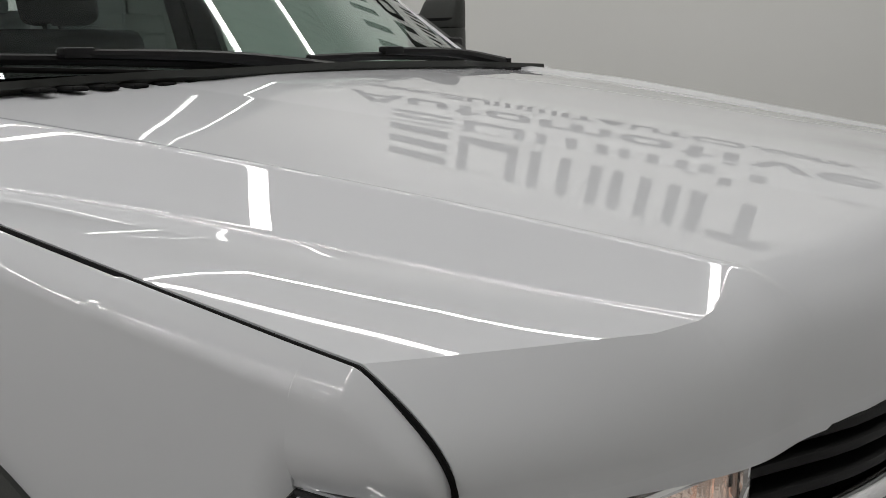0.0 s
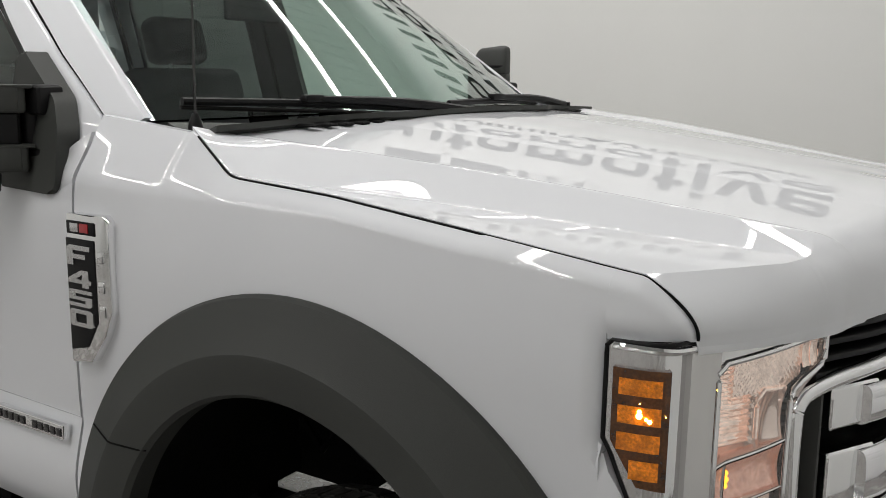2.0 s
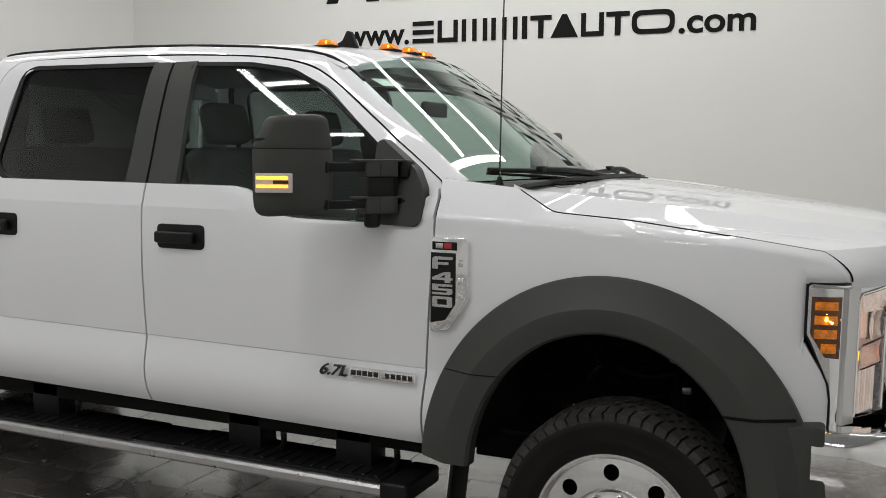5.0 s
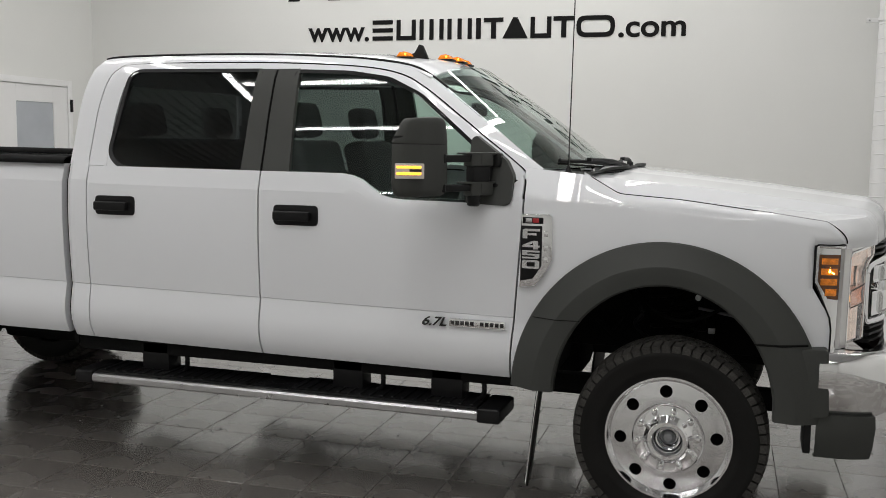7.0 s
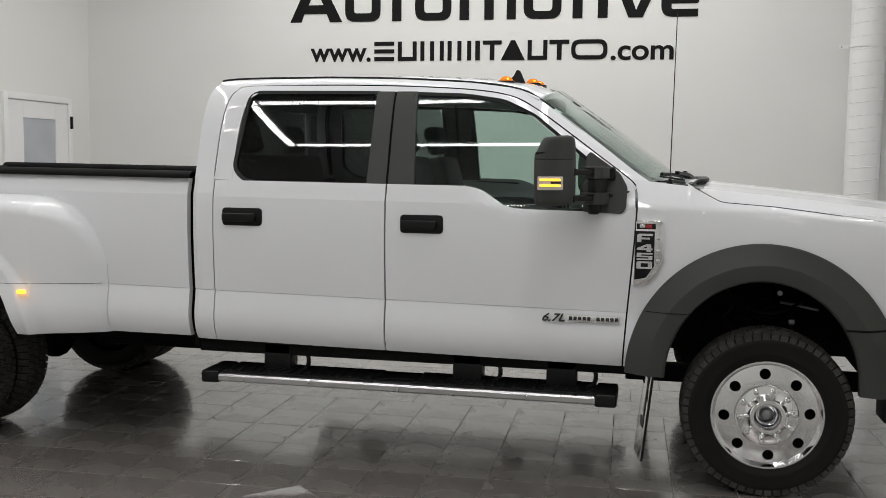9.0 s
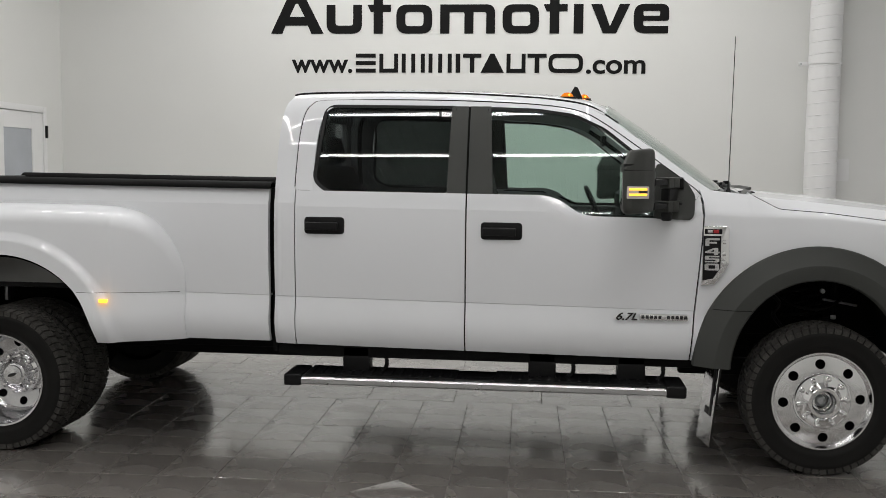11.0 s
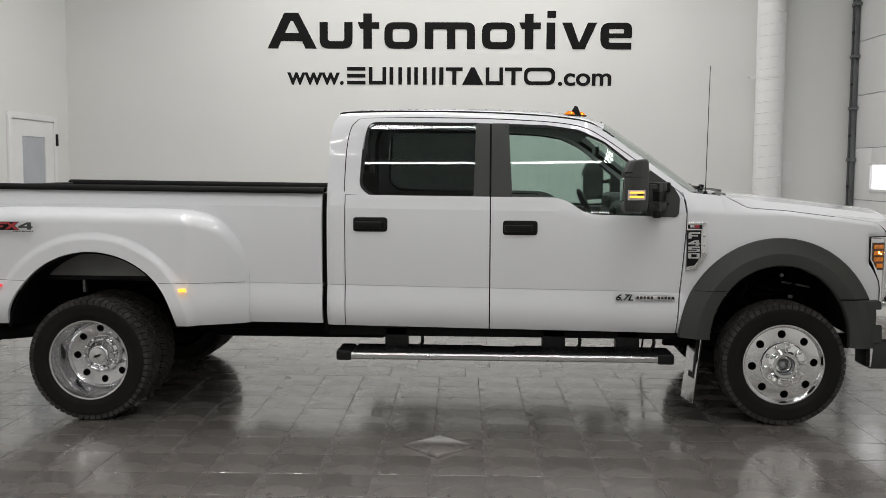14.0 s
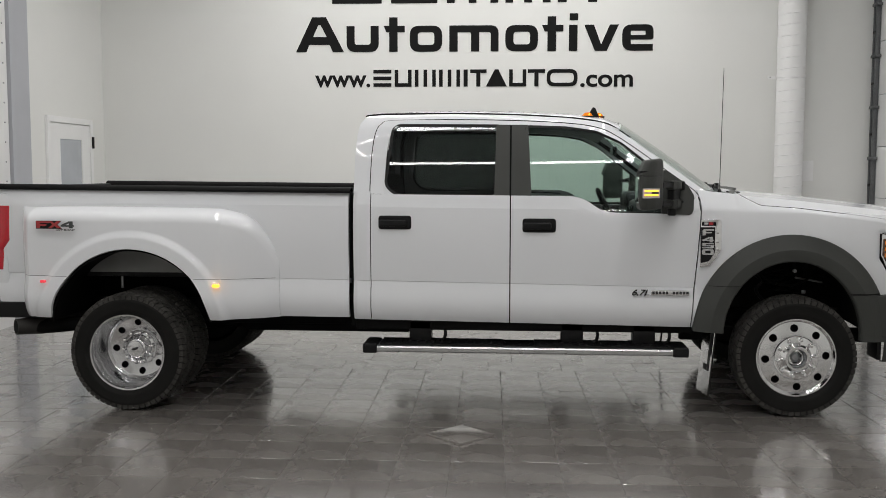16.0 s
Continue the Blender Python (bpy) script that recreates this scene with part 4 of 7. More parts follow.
# ---- wheel flares ----
def flare():
    def P(th, w):
        a, b = 0.630 + (0.440 - 0.630) * w, 0.666 + (0.490 - 0.666) * w
        x, z = ARCH[0] + a * math.cos(th), ARCH[1] + b * math.sin(th)
        taper = 0.035 * max(0, (x - 0.05) / 0.55) ** 2
        out = curve([(0, 1.004), (0.03, 1.014), (0.50, 1.058), (0.56, 1.064), (0.95, 1.056), (1.0, 1.045)], w)
        return (x, -(out - taper), z)
    return grid(P, [radians(a) for a in lin(178, -3, 60)], [0, 0.03, 0.2, 0.4, 0.5, 0.54, 0.6, 0.8, 0.95, 1.0], 0.05, (0, 1, 0))


both_sides("wheel_flare", flare, TRIM, truck, "satin dark grey wheel arch flare", 20)


def flare_seam(front):
    """Joint between the flare's arch and its lower piece."""
    def make():
        pts = []
        for w in lin(0.06, 0.98, 14):
            a, b = 0.630 + (0.440 - 0.630) * w, 0.666 + (0.490 - 0.666) * w
            q = (0.868 - ARCH[1] if not front else 0.822 - ARCH[1]) / b
            x = ARCH[0] + (1 if front else -1) * a * math.sqrt(max(0.0, 1 - q * q))
            taper = 0.035 * max(0, (x - 0.05) / 0.55) ** 2
            out = curve([(0, 1.004), (0.03, 1.014), (0.50, 1.058), (0.56, 1.064), (0.95, 1.056), (1.0, 1.045)], w)
            pts.append((x, -(out - taper + 0.0005), ARCH[1] + b * q))
        return tube(pts, 0.002 if not front else 0.005, 6)
    return make


both_sides("flare_joint", flare_seam(False), UNDER)
both_sides("flare_joint", flare_seam(True), UNDER)


def arch_lining():
    def P(th, w):
        x, z = ARCH[0] + 0.47 * math.cos(th), ARCH[1] + 0.52 * math.sin(th)
        return (x, -(1.02 - 0.55 * w), z + 0.02 * w)
    bm = grid(P, [radians(a) for a in lin(176, 4, 40)], lin(0, 1, 6), 0.01)
    rbox((-0.62, -0.50, 0.66), (0.55, -0.44, 1.10), 0.01, bm=bm)
    return bm


both_sides("wheel_well", arch_lining, UNDER)


# ---- bed ----
def bed_side():
    def P(x, v):
        z0, z1 = 0.615 + rake(x) * 0.4, 1.468 - 0.008 * (x + 2.95)
        z = crease_z(x, z0, z1, v)
        return (x, -(side_y(x, z) - 0.012), z)
    return grid(P, lin(-5.44, -2.978, 30), CREASE_ROWS, 0.04, (0, 1, 0))


def arch_cut(make):
    def run():
        bm = make()
        drop = [f for f in bm.faces if -5.08 < f.calc_center_median().x < -3.72 and f.calc_center_median().z < 1.16]
        bmesh.ops.delete(bm, geom=drop, context="FACES")
        return bm
    return run


both_sides("bed_side", arch_cut(bed_side), PAINT, angle=9)

DUALLY_TOP = np.array(spline([(-5.16, 1.370), (-4.90, 1.376), (-4.30, 1.373), (-3.95, 1.368), (-3.80, 1.356), (-3.66, 1.312), (-3.56, 1.222), (-3.49, 1.105), (-3.45, 0.99)], 120))


def dually_span(x):
    """Lower and upper edge of the rear fender."""
    k = (x + 4.43) / 0.555
    bottom = 0.612 + rake(x) * 0.4
    z0 = max(bottom, 0.55 + 0.545 * math.sqrt(max(0.0, 1 - k * k)) if abs(k) < 1 else bottom)
    return z0, max(curve(DUALLY_TOP, x), z0 + 0.02)


def dually_y(x, z, z1):
    plan = min(1.0, max(0.0, (x + 5.245) / 0.11)) ** 0.6 * min(1.0, max(0.0, (-3.45 - x) / 0.36)) ** 0.75
    t = max(0.0, min(1.0, (z1 - z) / 0.105))
    drop = (1 - (1 - t) ** 2.3) ** 0.62
    d = math.hypot((x + 4.43) / 0.555, (z - 0.55) / 0.545) - 1
    q = max(0.0, min(1.0, (0.235 - d) / 0.10))
    lip = 0.030 * q * q * (3 - 2 * q) * plan
    crease = 0.008 * max(0.0, min(1.0, (0.868 + rake(x) - z) / 0.012 + 0.5))
    base = side_y(x, z) - 0.012
    return base + 0.192 * plan * drop * (0.85 + 0.15 * min(1, (1.4 - z) / 0.5)) + (lip + crease * plan) * drop


def dually_fender():
    xs = lin(-5.240, -5.0, 22) + lin(-4.99, -3.85, 114) + lin(-3.84, -3.456, 48)

    def P(x, v):
        z0, z1 = dually_span(x)
        z = z0 + (z1 - z0) * v
        return (x, -dually_y(x, z, z1), z)
    return grid(P, xs, lin(0, 0.6, 44) + lin(0.61, 0.9, 36) + lin(0.906, 1, 22), 0.03, (0, 1, 0))


def dually_crease_shade(x0, x1):
    """A dark bead painting the crease's shade along the fender, at body crease height."""
    def make():
        pts = []
        for x in lin(x0, x1, 40):
            z = 0.872 + rake(x)
            z0, z1 = dually_span(x)
            if z > z0 + 0.004:
                pts.append((x, -dually_y(x, z, z1), z))
        return tube(pts, 0.0016, 6)
    return make


both_sides("rear_fender", dually_fender, PAINT, truck, "wide white rear fender over dual wheels", 30)


# Shade of the crease, drawn as a dark bead.
both_sides("fender_crease", dually_crease_shade(-5.235, -4.8), VINYL_AND_SHADE)
both_sides("fender_crease", dually_crease_shade(-4.0, -3.48), VINYL_AND_SHADE)


def rear_well():
    def P(th, w):
        x, z = -4.43 + 0.54 * math.cos(th), 0.55 + 0.53 * math.sin(th)
        return (x, -(1.17 - 0.72 * w), z)
    bm = grid(P, [radians(a) for a in lin(174, 6, 36)], lin(0, 1, 6), 0.01)
    rbox((-4.98, -0.46, 0.55), (-3.88, -0.42, 1.2), 0.01, bm=bm)
    return bm


both_sides("wheel_well", rear_well, UNDER)
both_sides("inner_panel", lambda: rbox((-4.815, -0.918, 0.912), (-3.99, -0.903, 1.085), 0.004), material("grey_primer", (0.20, 0.20, 0.195), 0.6, stain=0.2), truck, "grey bed panel seen inside the wheel well")
both_sides("frame_bracket", lambda: rbox((-4.68, -0.72, 0.775), (-4.66, -0.66, 0.90), 0.004), STEEL, truck, "dull steel bracket")


def bed_cap():
    bm = bmesh.new()

    def P(x, a):
        z1 = 1.468 - 0.008 * (x + 2.95)
        return (x, -(0.925 + 0.055 * math.cos(a)), z1 + 0.004 + 0.028 * math.sin(a))
    return merge(bm, grid(P, lin(-5.46, -2.965, 20), [radians(a) for a in lin(-10, 190, 10)], 0.006))


both_sides("bed_rail_cap", bed_cap, UNDER, truck, "black plastic bed rail cap")
bed = rbox((-5.42, -0.86, 0.88), (-2.98, 0.86, 0.93), 0.01)
rbox((-5.42, -0.90, 0.88), (-2.98, -0.82, 1.475), 0.01, bm=bed)
rbox((-5.42, 0.82, 0.88), (-2.98, 0.90, 1.475), 0.01, bm=bed)
rbox((-3.02, -0.90, 0.88), (-2.96, 0.90, 1.475), 0.01, bm=bed)
part("bed_liner", bed, BLACK, truck, "black bed liner")
tailgate = rbox((-5.475, -0.80, 0.70), (-5.41, 0.80, 1.47), 0.02)
gate = part("tailgate", tailgate, PAINT, truck)
part("tailgate_handle", rbox((-5.49, -0.12, 1.25), (-5.47, 0.12, 1.33), 0.008), BLACK, gate)
part("tailgate_cap", rbox((-5.49, -0.84, 1.47), (-5.40, 0.84, 1.503), 0.012), BLACK, truck)


def tail_lamp():
    def P(z, w):
        x = curve([(0.93, -5.414), (1.075, -5.412), (1.135, -5.366), (1.415, -5.360)], z)
        return (x - 0.10 * w, -(side_y(x, z) + 0.006 - 0.008 * (1 - w) ** 8 - 0.16 * max(0, (w - 0.45) / 0.55) ** 2), z)
    return grid(P, lin(0.93, 1.07, 5) + lin(1.075, 1.135, 6) + lin(1.15, 1.375, 10), lin(0, 0.2, 5) + lin(0.3, 1, 10), 0.03, (0.6, 0.6, 0))


both_sides("corner_post", lambda: rbox((-5.44, -0.980, 0.715), (-5.374, -0.86, 1.46), 0.008), PAINT)
both_sides("tail_light", tail_lamp, RED, truck, "red tail light")
rb = rbox((-5.62, -0.97, 0.585), (-5.44, 0.97, 0.715), 0.03, 3)
for q in (-1, 1):
    rbox((-5.46, min(q * 0.985, q * 0.80), 0.590), (-5.17, max(q * 0.985, q * 0.80), 0.706), 0.02, 3, bm=rb)
part("rear_bumper", rb, BLACK, truck, "black rear step bumper")

# gap filler between bed and cab
part("cab_gap", rbox((-2.968, -0.935, 0.56), (-2.94, 0.935, 1.46), 0.004), UNDER, truck)


# ---- wheels ----
R_TYRE, HUB_Z = 0.400, 0.396


def tyre_bm(c, side):
    prof = [(0.250, -0.105), (0.262, -0.115), (0.30, -0.124), (0.340, -0.126), (0.370, -0.118), (0.385, -0.105), (0.389, -0.09), (0.389, 0.09),
            (0.385, 0.105), (0.370, 0.118), (0.358, 0.1235), (0.345, 0.126), (0.340, 0.1245), (0.30, 0.124), (0.285, 0.1225), (0.282, 0.1195), (0.262, 0.115), (0.250, 0.105)]
    return revolve(prof, c, 72, side)


def tread_bm(c, side):
    """Joined tread blocks: two shoulder rows and three middle rows."""
    bm = bmesh.new()
    n = 58
    rows = [(-0.122, -0.072, 0.0), (-0.064, -0.026, 0.5), (-0.019, 0.019, 0.2), (0.026, 0.064, 0.7), (0.072, 0.122, 0.3)]
    for a, b, ph in rows:
        for k in range(n):
            t0, t1 = 2 * math.pi * (k + ph) / n, 2 * math.pi * (k + ph + 0.80) / n
            skew = 0.25 * 2 * math.pi / n
            vs = []
            for r in (0.381, R_TYRE):
                for t, o in ((t0, a), (t1, a), (t1 + skew, b), (t0 + skew, b)):
                    rr = r - (0.012 if abs(o) > 0.11 and r > 0.39 else 0) - (0.022 if abs(o) > 0.11 and r < 0.39 else 0)
                    vs.append(bm.verts.new((c[0] + rr * math.cos(t), c[1] + side * o, c[2] + rr * math.sin(t))))
            for q in ((4, 5, 6, 7), (0, 1, 5, 4), (1, 2, 6, 5), (2, 3, 7, 6), (3, 0, 4, 7)):
                bm.faces.new([vs[i] for i in q])
    return bm


def pierced_disc(c, side, prof, hole_r, hole_at, n_hole, seg=128):
    """A turned wheel face with round holes through it."""
    bm = revolve(prof, c, seg, side)
    kill, centres = [], [(c[0] + hole_at * math.cos(2 * math.pi * (k + 0.09) / n_hole), c[2] + hole_at * math.sin(2 * math.pi * (k + 0.09) / n_hole)) for k in range(n_hole)]
    for f in bm.faces:
        m = f.calc_center_median()
        for hx, hz in centres:
            if math.hypot(m.x - hx, m.z - hz) < hole_r and abs(math.hypot(m.x - c[0], m.z - c[2]) - hole_at) < hole_r:
                kill.append(f)
                break
    edge = set()
    for f in kill:
        edge.update(f.verts)
    bmesh.ops.delete(bm, geom=kill, context="FACES")
    for v in edge:
        if v.is_valid and v.link_faces:
            hx, hz = min(centres, key=lambda h: math.hypot(v.co.x - h[0], v.co.z - h[1]))
            d = math.hypot(v.co.x - hx, v.co.z - hz)
            if d > 1e-4:
                v.co.x, v.co.z = hx + (v.co.x - hx) * hole_r / d, hz + (v.co.z - hz) * hole_r / d
    return bm


def lug(c, side, out):
    return revolve([(0.0001, out + 0.032), (0.010, out + 0.031), (0.0145, out + 0.022), (0.0145, out + 0.004), (0.019, out)], c, 12, side)


def place_oval(c, side):
    bm = revolve([(0.024, -0.017), (0.022, -0.0155), (0.0001, -0.015)], c, 24, side)
    for v in bm.verts:
        v.co.x = c[0] + (v.co.x - c[0]) * 1.0 + (v.co.z - c[2]) * 0.2
        v.co.z = c[2] + (v.co.z - c[2]) * 0.42 + (v.co.x - c[0]) * 0.2
    return bm


def wheel(name, x, y, side, dished, full=True):
    c = (x, y, HUB_Z)
    def squashed(bm):
        for v in bm.verts:
            v.co.z = max(v.co.z, 0.002)
        return bm
    holder = part(name, squashed(tyre_bm(c, side)), RUBBER, truck, "black all-terrain truck tyre on a polished rim", True, 40)
    part("tread", squashed(tread_bm(c, side)), TREAD, holder, "", False)
    if not full:
        part("rim", revolve([(0.252, 0.10), (0.235, 0.06), (0.22, -0.10), (0.05, -0.10), (0.0001, -0.10)], c, 40, side), UNDER, holder, "dark inner rim")
        return
    if dished:
        rim = [(0.262, 0.112), (0.258, 0.120), (0.248, 0.118), (0.238, 0.100), (0.230, 0.0), (0.222, -0.085), (0.205, -0.102)]
        face = [(0.205, -0.102)] + [(r, -0.102 - 0.02 * math.sin((0.205 - r) / 0.09 * 1.5)) for r in lin(0.200, 0.118, 16)] + [(0.115, -0.120)]
        hub = [(0.118, -0.120), (0.118, -0.100), (0.112, -0.094), (0.092, -0.090), (0.086, -0.075), (0.070, -0.055), (0.066, -0.038), (0.058, -0.032), (0.0001, -0.030)]
        hole_at, lug_at, lug_out, hole_r = 0.170, 0.103, -0.092, 0.0235
    else:
        rim = [(0.262, 0.108), (0.258, 0.116), (0.250, 0.116), (0.246, 0.108), (0.240, 0.098), (0.236, 0.092)]
        face = [(r, 0.092 + 0.012 * math.sin((0.236 - r) / 0.11 * 1.6)) for r in lin(0.236, 0.147, 20)] + [(0.144, 0.100)]
        hub = [(0.146, 0.100), (0.146, 0.112), (0.140, 0.120), (0.104, 0.124), (0.096, 0.128), (0.084, 0.150), (0.078, 0.155), (0.063, 0.155), (0.058, 0.148), (0.056, 0.075), (0.054, 0.060)]
        hole_at, lug_at, lug_out, hole_r = 0.195, 0.123, 0.116, 0.0255
    skin = TURNED if dished else ALLOY
    part("rim", revolve(rim, c, 72, side), skin, holder, "polished aluminium rim")
    part("wheel_face", pierced_disc(c, side, face, hole_r, hole_at, 8), skin, holder, "polished wheel face with eight round holes")
    part("hub", revolve(hub, c, 48, side), ALLOY if dished else CHROME, holder, "chrome hub cover")
    if not dished:
        part("hub_bore", revolve([(0.054, 0.075), (0.049, 0.062), (0.027, 0.058), (0.025, 0.090), (0.017, 0.098), (0.0001, 0.100)], c, 24, side), STEEL, holder, "dark bored hub centre")
        for r, o in ((0.050, 0.104), (0.040, 0.088)):
            part("hub_ring", revolve([(r, o), (r - 0.006, o + 0.004), (r - 0.008, o - 0.006)], c, 24, side), CHROME, holder)
    else:
        part("hub_cap", revolve([(0.055, -0.034), (0.052, -0.022), (0.0001, -0.018)], c, 32, side), ALLOY, holder, "flat polished hub cap")
        part("cap_oval", place_oval(c, side), GLOSS_BLACK, holder)
    back = revolve([(0.236, (face[0][1] - 0.05)), (0.0001, face[0][1] - 0.06)], c, 40, side)
    part("brake_drum", back, UNDER, holder)
    for k in range(10):
        a = 2 * math.pi * (k + 0.2) / 10
        part("lug_nut", lug((x + lug_at * math.cos(a), y, HUB_Z + lug_at * math.sin(a)), side, lug_out), CHROME, holder)


for s in (-1, 1):
    wheel("front_wheel", -0.006, s * 0.895, s, False)
    wheel("rear_wheel", -4.455, s * 1.065, s, True)
    wheel("inner_rear_wheel", -4.455, s * 0.765, s, True, False)

# ---- chassis ----
for s in (-1, 1):
    rail = rbox((-5.45, s * 0.48 - 0.04, 0.50), (-0.62, s * 0.48 + 0.04, 0.68), 0.01)
    rbox((-0.68, s * 0.48 - 0.038, 0.42), (0.75, s * 0.48 + 0.038, 0.515), 0.01, bm=rail)
    part("frame_rail", rail, UNDER, truck)
    part("rocker", rbox((-2.94, min(s * 0.93, s * 0.70), 0.535), (-0.66, max(s * 0.93, s * 0.70), 0.60), 0.01, m=pose(0, 0, 0)), UNDER, truck)
part("cab_floor", rbox((-2.93, -0.90, 0.60), (-0.62, 0.90, 0.66), 0.01), UNDER, truck)
part("rear_axle", tube([(-4.47, -0.75, 0.40), (-4.47, -0.2, 0.40), (-4.47, 0.0, 0.40), (-4.47, 0.2, 0.40), (-4.47, 0.75, 0.40)], [0.06, 0.07, 0.17, 0.07, 0.06], 16), UNDER, truck)
part("front_axle", tube([(0.02, -0.85, 0.40), (0.02, -0.2, 0.38), (0.02, 0.3, 0.38), (0.02, 0.85, 0.40)], [0.06, 0.055, 0.11, 0.06], 16), UNDER, truck)
part("transmission", rbox((-2.2, -0.22, 0.42), (-0.5, 0.22, 0.62), 0.06), UNDER, truck)
part("fuel_tank", rbox((-3.9, -0.40, 0.42), (-2.6, 0.05, 0.66), 0.05), UNDER, truck)
part("drive_shaft", tube([(-4.4, 0, 0.42), (-2.2, 0.0, 0.50)], 0.05, 12), UNDER, truck)
for s in (-1, 1):
    pts = [(0.02 + 0.055 * math.cos(a), s * 0.60 + 0.055 * math.sin(a), 0.62 + 0.30 * i / 60) for i, a in enumerate(lin(0, 12 * math.pi, 60))]
    part("coil_spring", tube(pts, 0.009, 6), UNDER, truck)
    part("shock_absorber", tube([(0.12, s * 0.62, 0.45), (0.13, s * 0.62, 0.75), (0.13, s * 0.62, 0.75), (0.15, s * 0.62, 1.02)], [0.025, 0.025, 0.016, 0.016], 12), UNDER, truck)
    part("brake_hose", tube(spline([(-0.2, s * 0.55, 0.95), (-0.1, s * 0.66, 0.86), (0.05, s * 0.70, 0.84), (0.2, s * 0.62, 0.9), (0.3, s * 0.52, 0.95)], 24), 0.008, 6), RUBBER, truck)
    part("leaf_spring", tube(spline([(-5.1, s * 0.55, 0.62), (-4.47, s * 0.55, 0.48), (-3.8, s * 0.55, 0.62)], 16), 0.03, 8), UNDER, truck)


# exhaust
def exhaust():
    bm = tube(spline([(-4.5, -0.50, 0.57), (-4.80, -0.62, 0.54), (-4.98, -0.80, 0.528), (-5.12, -0.90, 0.526), (-5.24, -0.94, 0.525)], 24), 0.052, 18)
    return bm


pipe = part("exhaust_pipe", exhaust(), UNDER, truck, "dark steel exhaust pipe")
TIP = material("burnt_tip", (0.016, 0.014, 0.012), 0.5, stain=0.4, stain_scale=20)
tip = tube([(-5.14, -0.895, 0.527), (-5.17, -0.905, 0.528), (-5.25, -0.945, 0.530), (-5.318, -1.010, 0.531)], [0.050, 0.060, 0.060, 0.055], 24)
part("exhaust_tip", tip, TIP, pipe, "blackened exhaust tip")
part("tip_bore", tube([(-5.312, -1.004, 0.531), (-5.3195, -1.0115, 0.531)], 0.046, 20), UNDER, pipe)
part("pipe_clamp", tube([(-5.10, -0.882, 0.527), (-5.13, -0.892, 0.527)], 0.057, 18), TIP, pipe)


# mud flaps behind the front wheels
def mud_flap():
    m = pose(-0.55, -0.93, 0.60, 0, 6, 8)
    return rbox((-0.006, -0.13, -0.46), (0.006, 0.10, 0.02), 0.005, m=m)


flaps = both_sides("mud_flap", mud_flap, RUBBER, truck, "black rubber mud flap")


def flap_weight():
    m = pose(-0.55, -0.93, 0.60, 0, 6, 8)
    return rbox((-0.011, -0.128, -0.458), (-0.005, 0.09, -0.03), 0.004, m=m)


def flap_slot():
    m = pose(-0.55, -0.93, 0.60, 0, 6, 8)
    bm = rbox((-0.014, -0.105, -0.30), (-0.010, -0.068, -0.031), 0.001, m=m)
    rbox((-0.014, -0.067, -0.30), (-0.010, 0.0, -0.262), 0.001, m=m, bm=bm)
    return bm


plate = part("weight_plate", flap_weight(), ALLOY, flaps[0], "bright metal flap weight")
part("slot", flap_slot(), BLACK, plate)
plate = part("weight_plate", mirrored(flap_weight()), ALLOY, flaps[1], "bright metal flap weight")
part("slot", mirrored(flap_slot()), BLACK, plate)


# ---- running boards ----
def board_body():
    prof = [(-0.80, 0.446), (-1.035, 0.446), (-1.046, 0.442), (-1.052, 0.432), (-1.052, 0.410), (-1.046, 0.402), (-1.03, 0.398), (-0.82, 0.398), (-0.80, 0.41)]
    bm = bmesh.new()
    xs = (-2.79, -0.80)
    a, b = [[bm.verts.new((x, y, z)) for y, z in prof] for x in xs]
    for k in range(len(prof)):
        bm.faces.new((a[k], a[(k + 1) % len(prof)], b[(k + 1) % len(prof)], b[k]))
    bm.faces.new(a)
    bm.faces.new(b[::-1])
    return bm


boards = both_sides("running_board", board_body, BRUSHED, truck, "bright aluminium running board with black steps", 30)


def board_cap(x0, x1):
    def make():
        bm = rbox((x0, -1.058, 0.393), (x1, -0.79, 0.458), 0.016, 3)
        return bm
    return make


def board_pad(x0, x1):
    def make():
        return rbox((x0, -1.035, 0.446), (x1, -0.795, 0.458), 0.003)
    return make


def pad_ribs(x0, x1):
    n = int((x1 - x0) / 0.052)
    for i in range(n):
        x = x0 + 0.03 + i * (x1 - x0 - 0.06) / max(1, n - 1)
        yield rbox((x - 0.006, -1.020, 0.456), (x + 0.010, -0.83, 0.464), 0.003, 1)


def board_bracket(x):
    def make():
        bm = rbox((x, -0.93, 0.44), (x + 0.15, -0.82, 0.60), 0.008)
        rbox((x - 0.02, -0.92, 0.43), (x + 0.17, -0.80, 0.462), 0.006, bm=bm)
        return bm
    return make


def board_hook(x):
    return lambda: tube(spline([(x, -0.90, 0.60), (x + 0.025, -0.915, 0.53), (x + 0.02, -0.91, 0.48), (x - 0.01, -0.90, 0.455)], 10), 0.012, 8)


for i in range(2):
    fix = (lambda b: b) if i == 0 else mirrored
    b = boards[i]
    for x0, x1 in ((-2.875, -2.775), (-0.812, -0.705)):
        part("end_cap", fix(board_cap(x0, x1)()), BLACK, b, "black plastic end cap")
    for x0, x1 in ((-2.76, -1.93), (-1.72, -0.815)):
        part("step_pad", fix(board_pad(x0, x1)()), BLACK, b, "ribbed black step pad")
        for rib in pad_ribs(x0, x1):
            part("rib", fix(rib), BLACK, b)
    part("centre_plate", fix(rbox((-1.93, -1.03, 0.446), (-1.72, -0.80, 0.4535), 0.002)), GLOSS_BLACK, b)
    for x in (-2.57, -1.54, -1.06):
        part("bracket", fix(board_bracket(x)()), BLACK, b)
        part("brace", fix(board_hook(x + 0.22)()), BLACK, b)


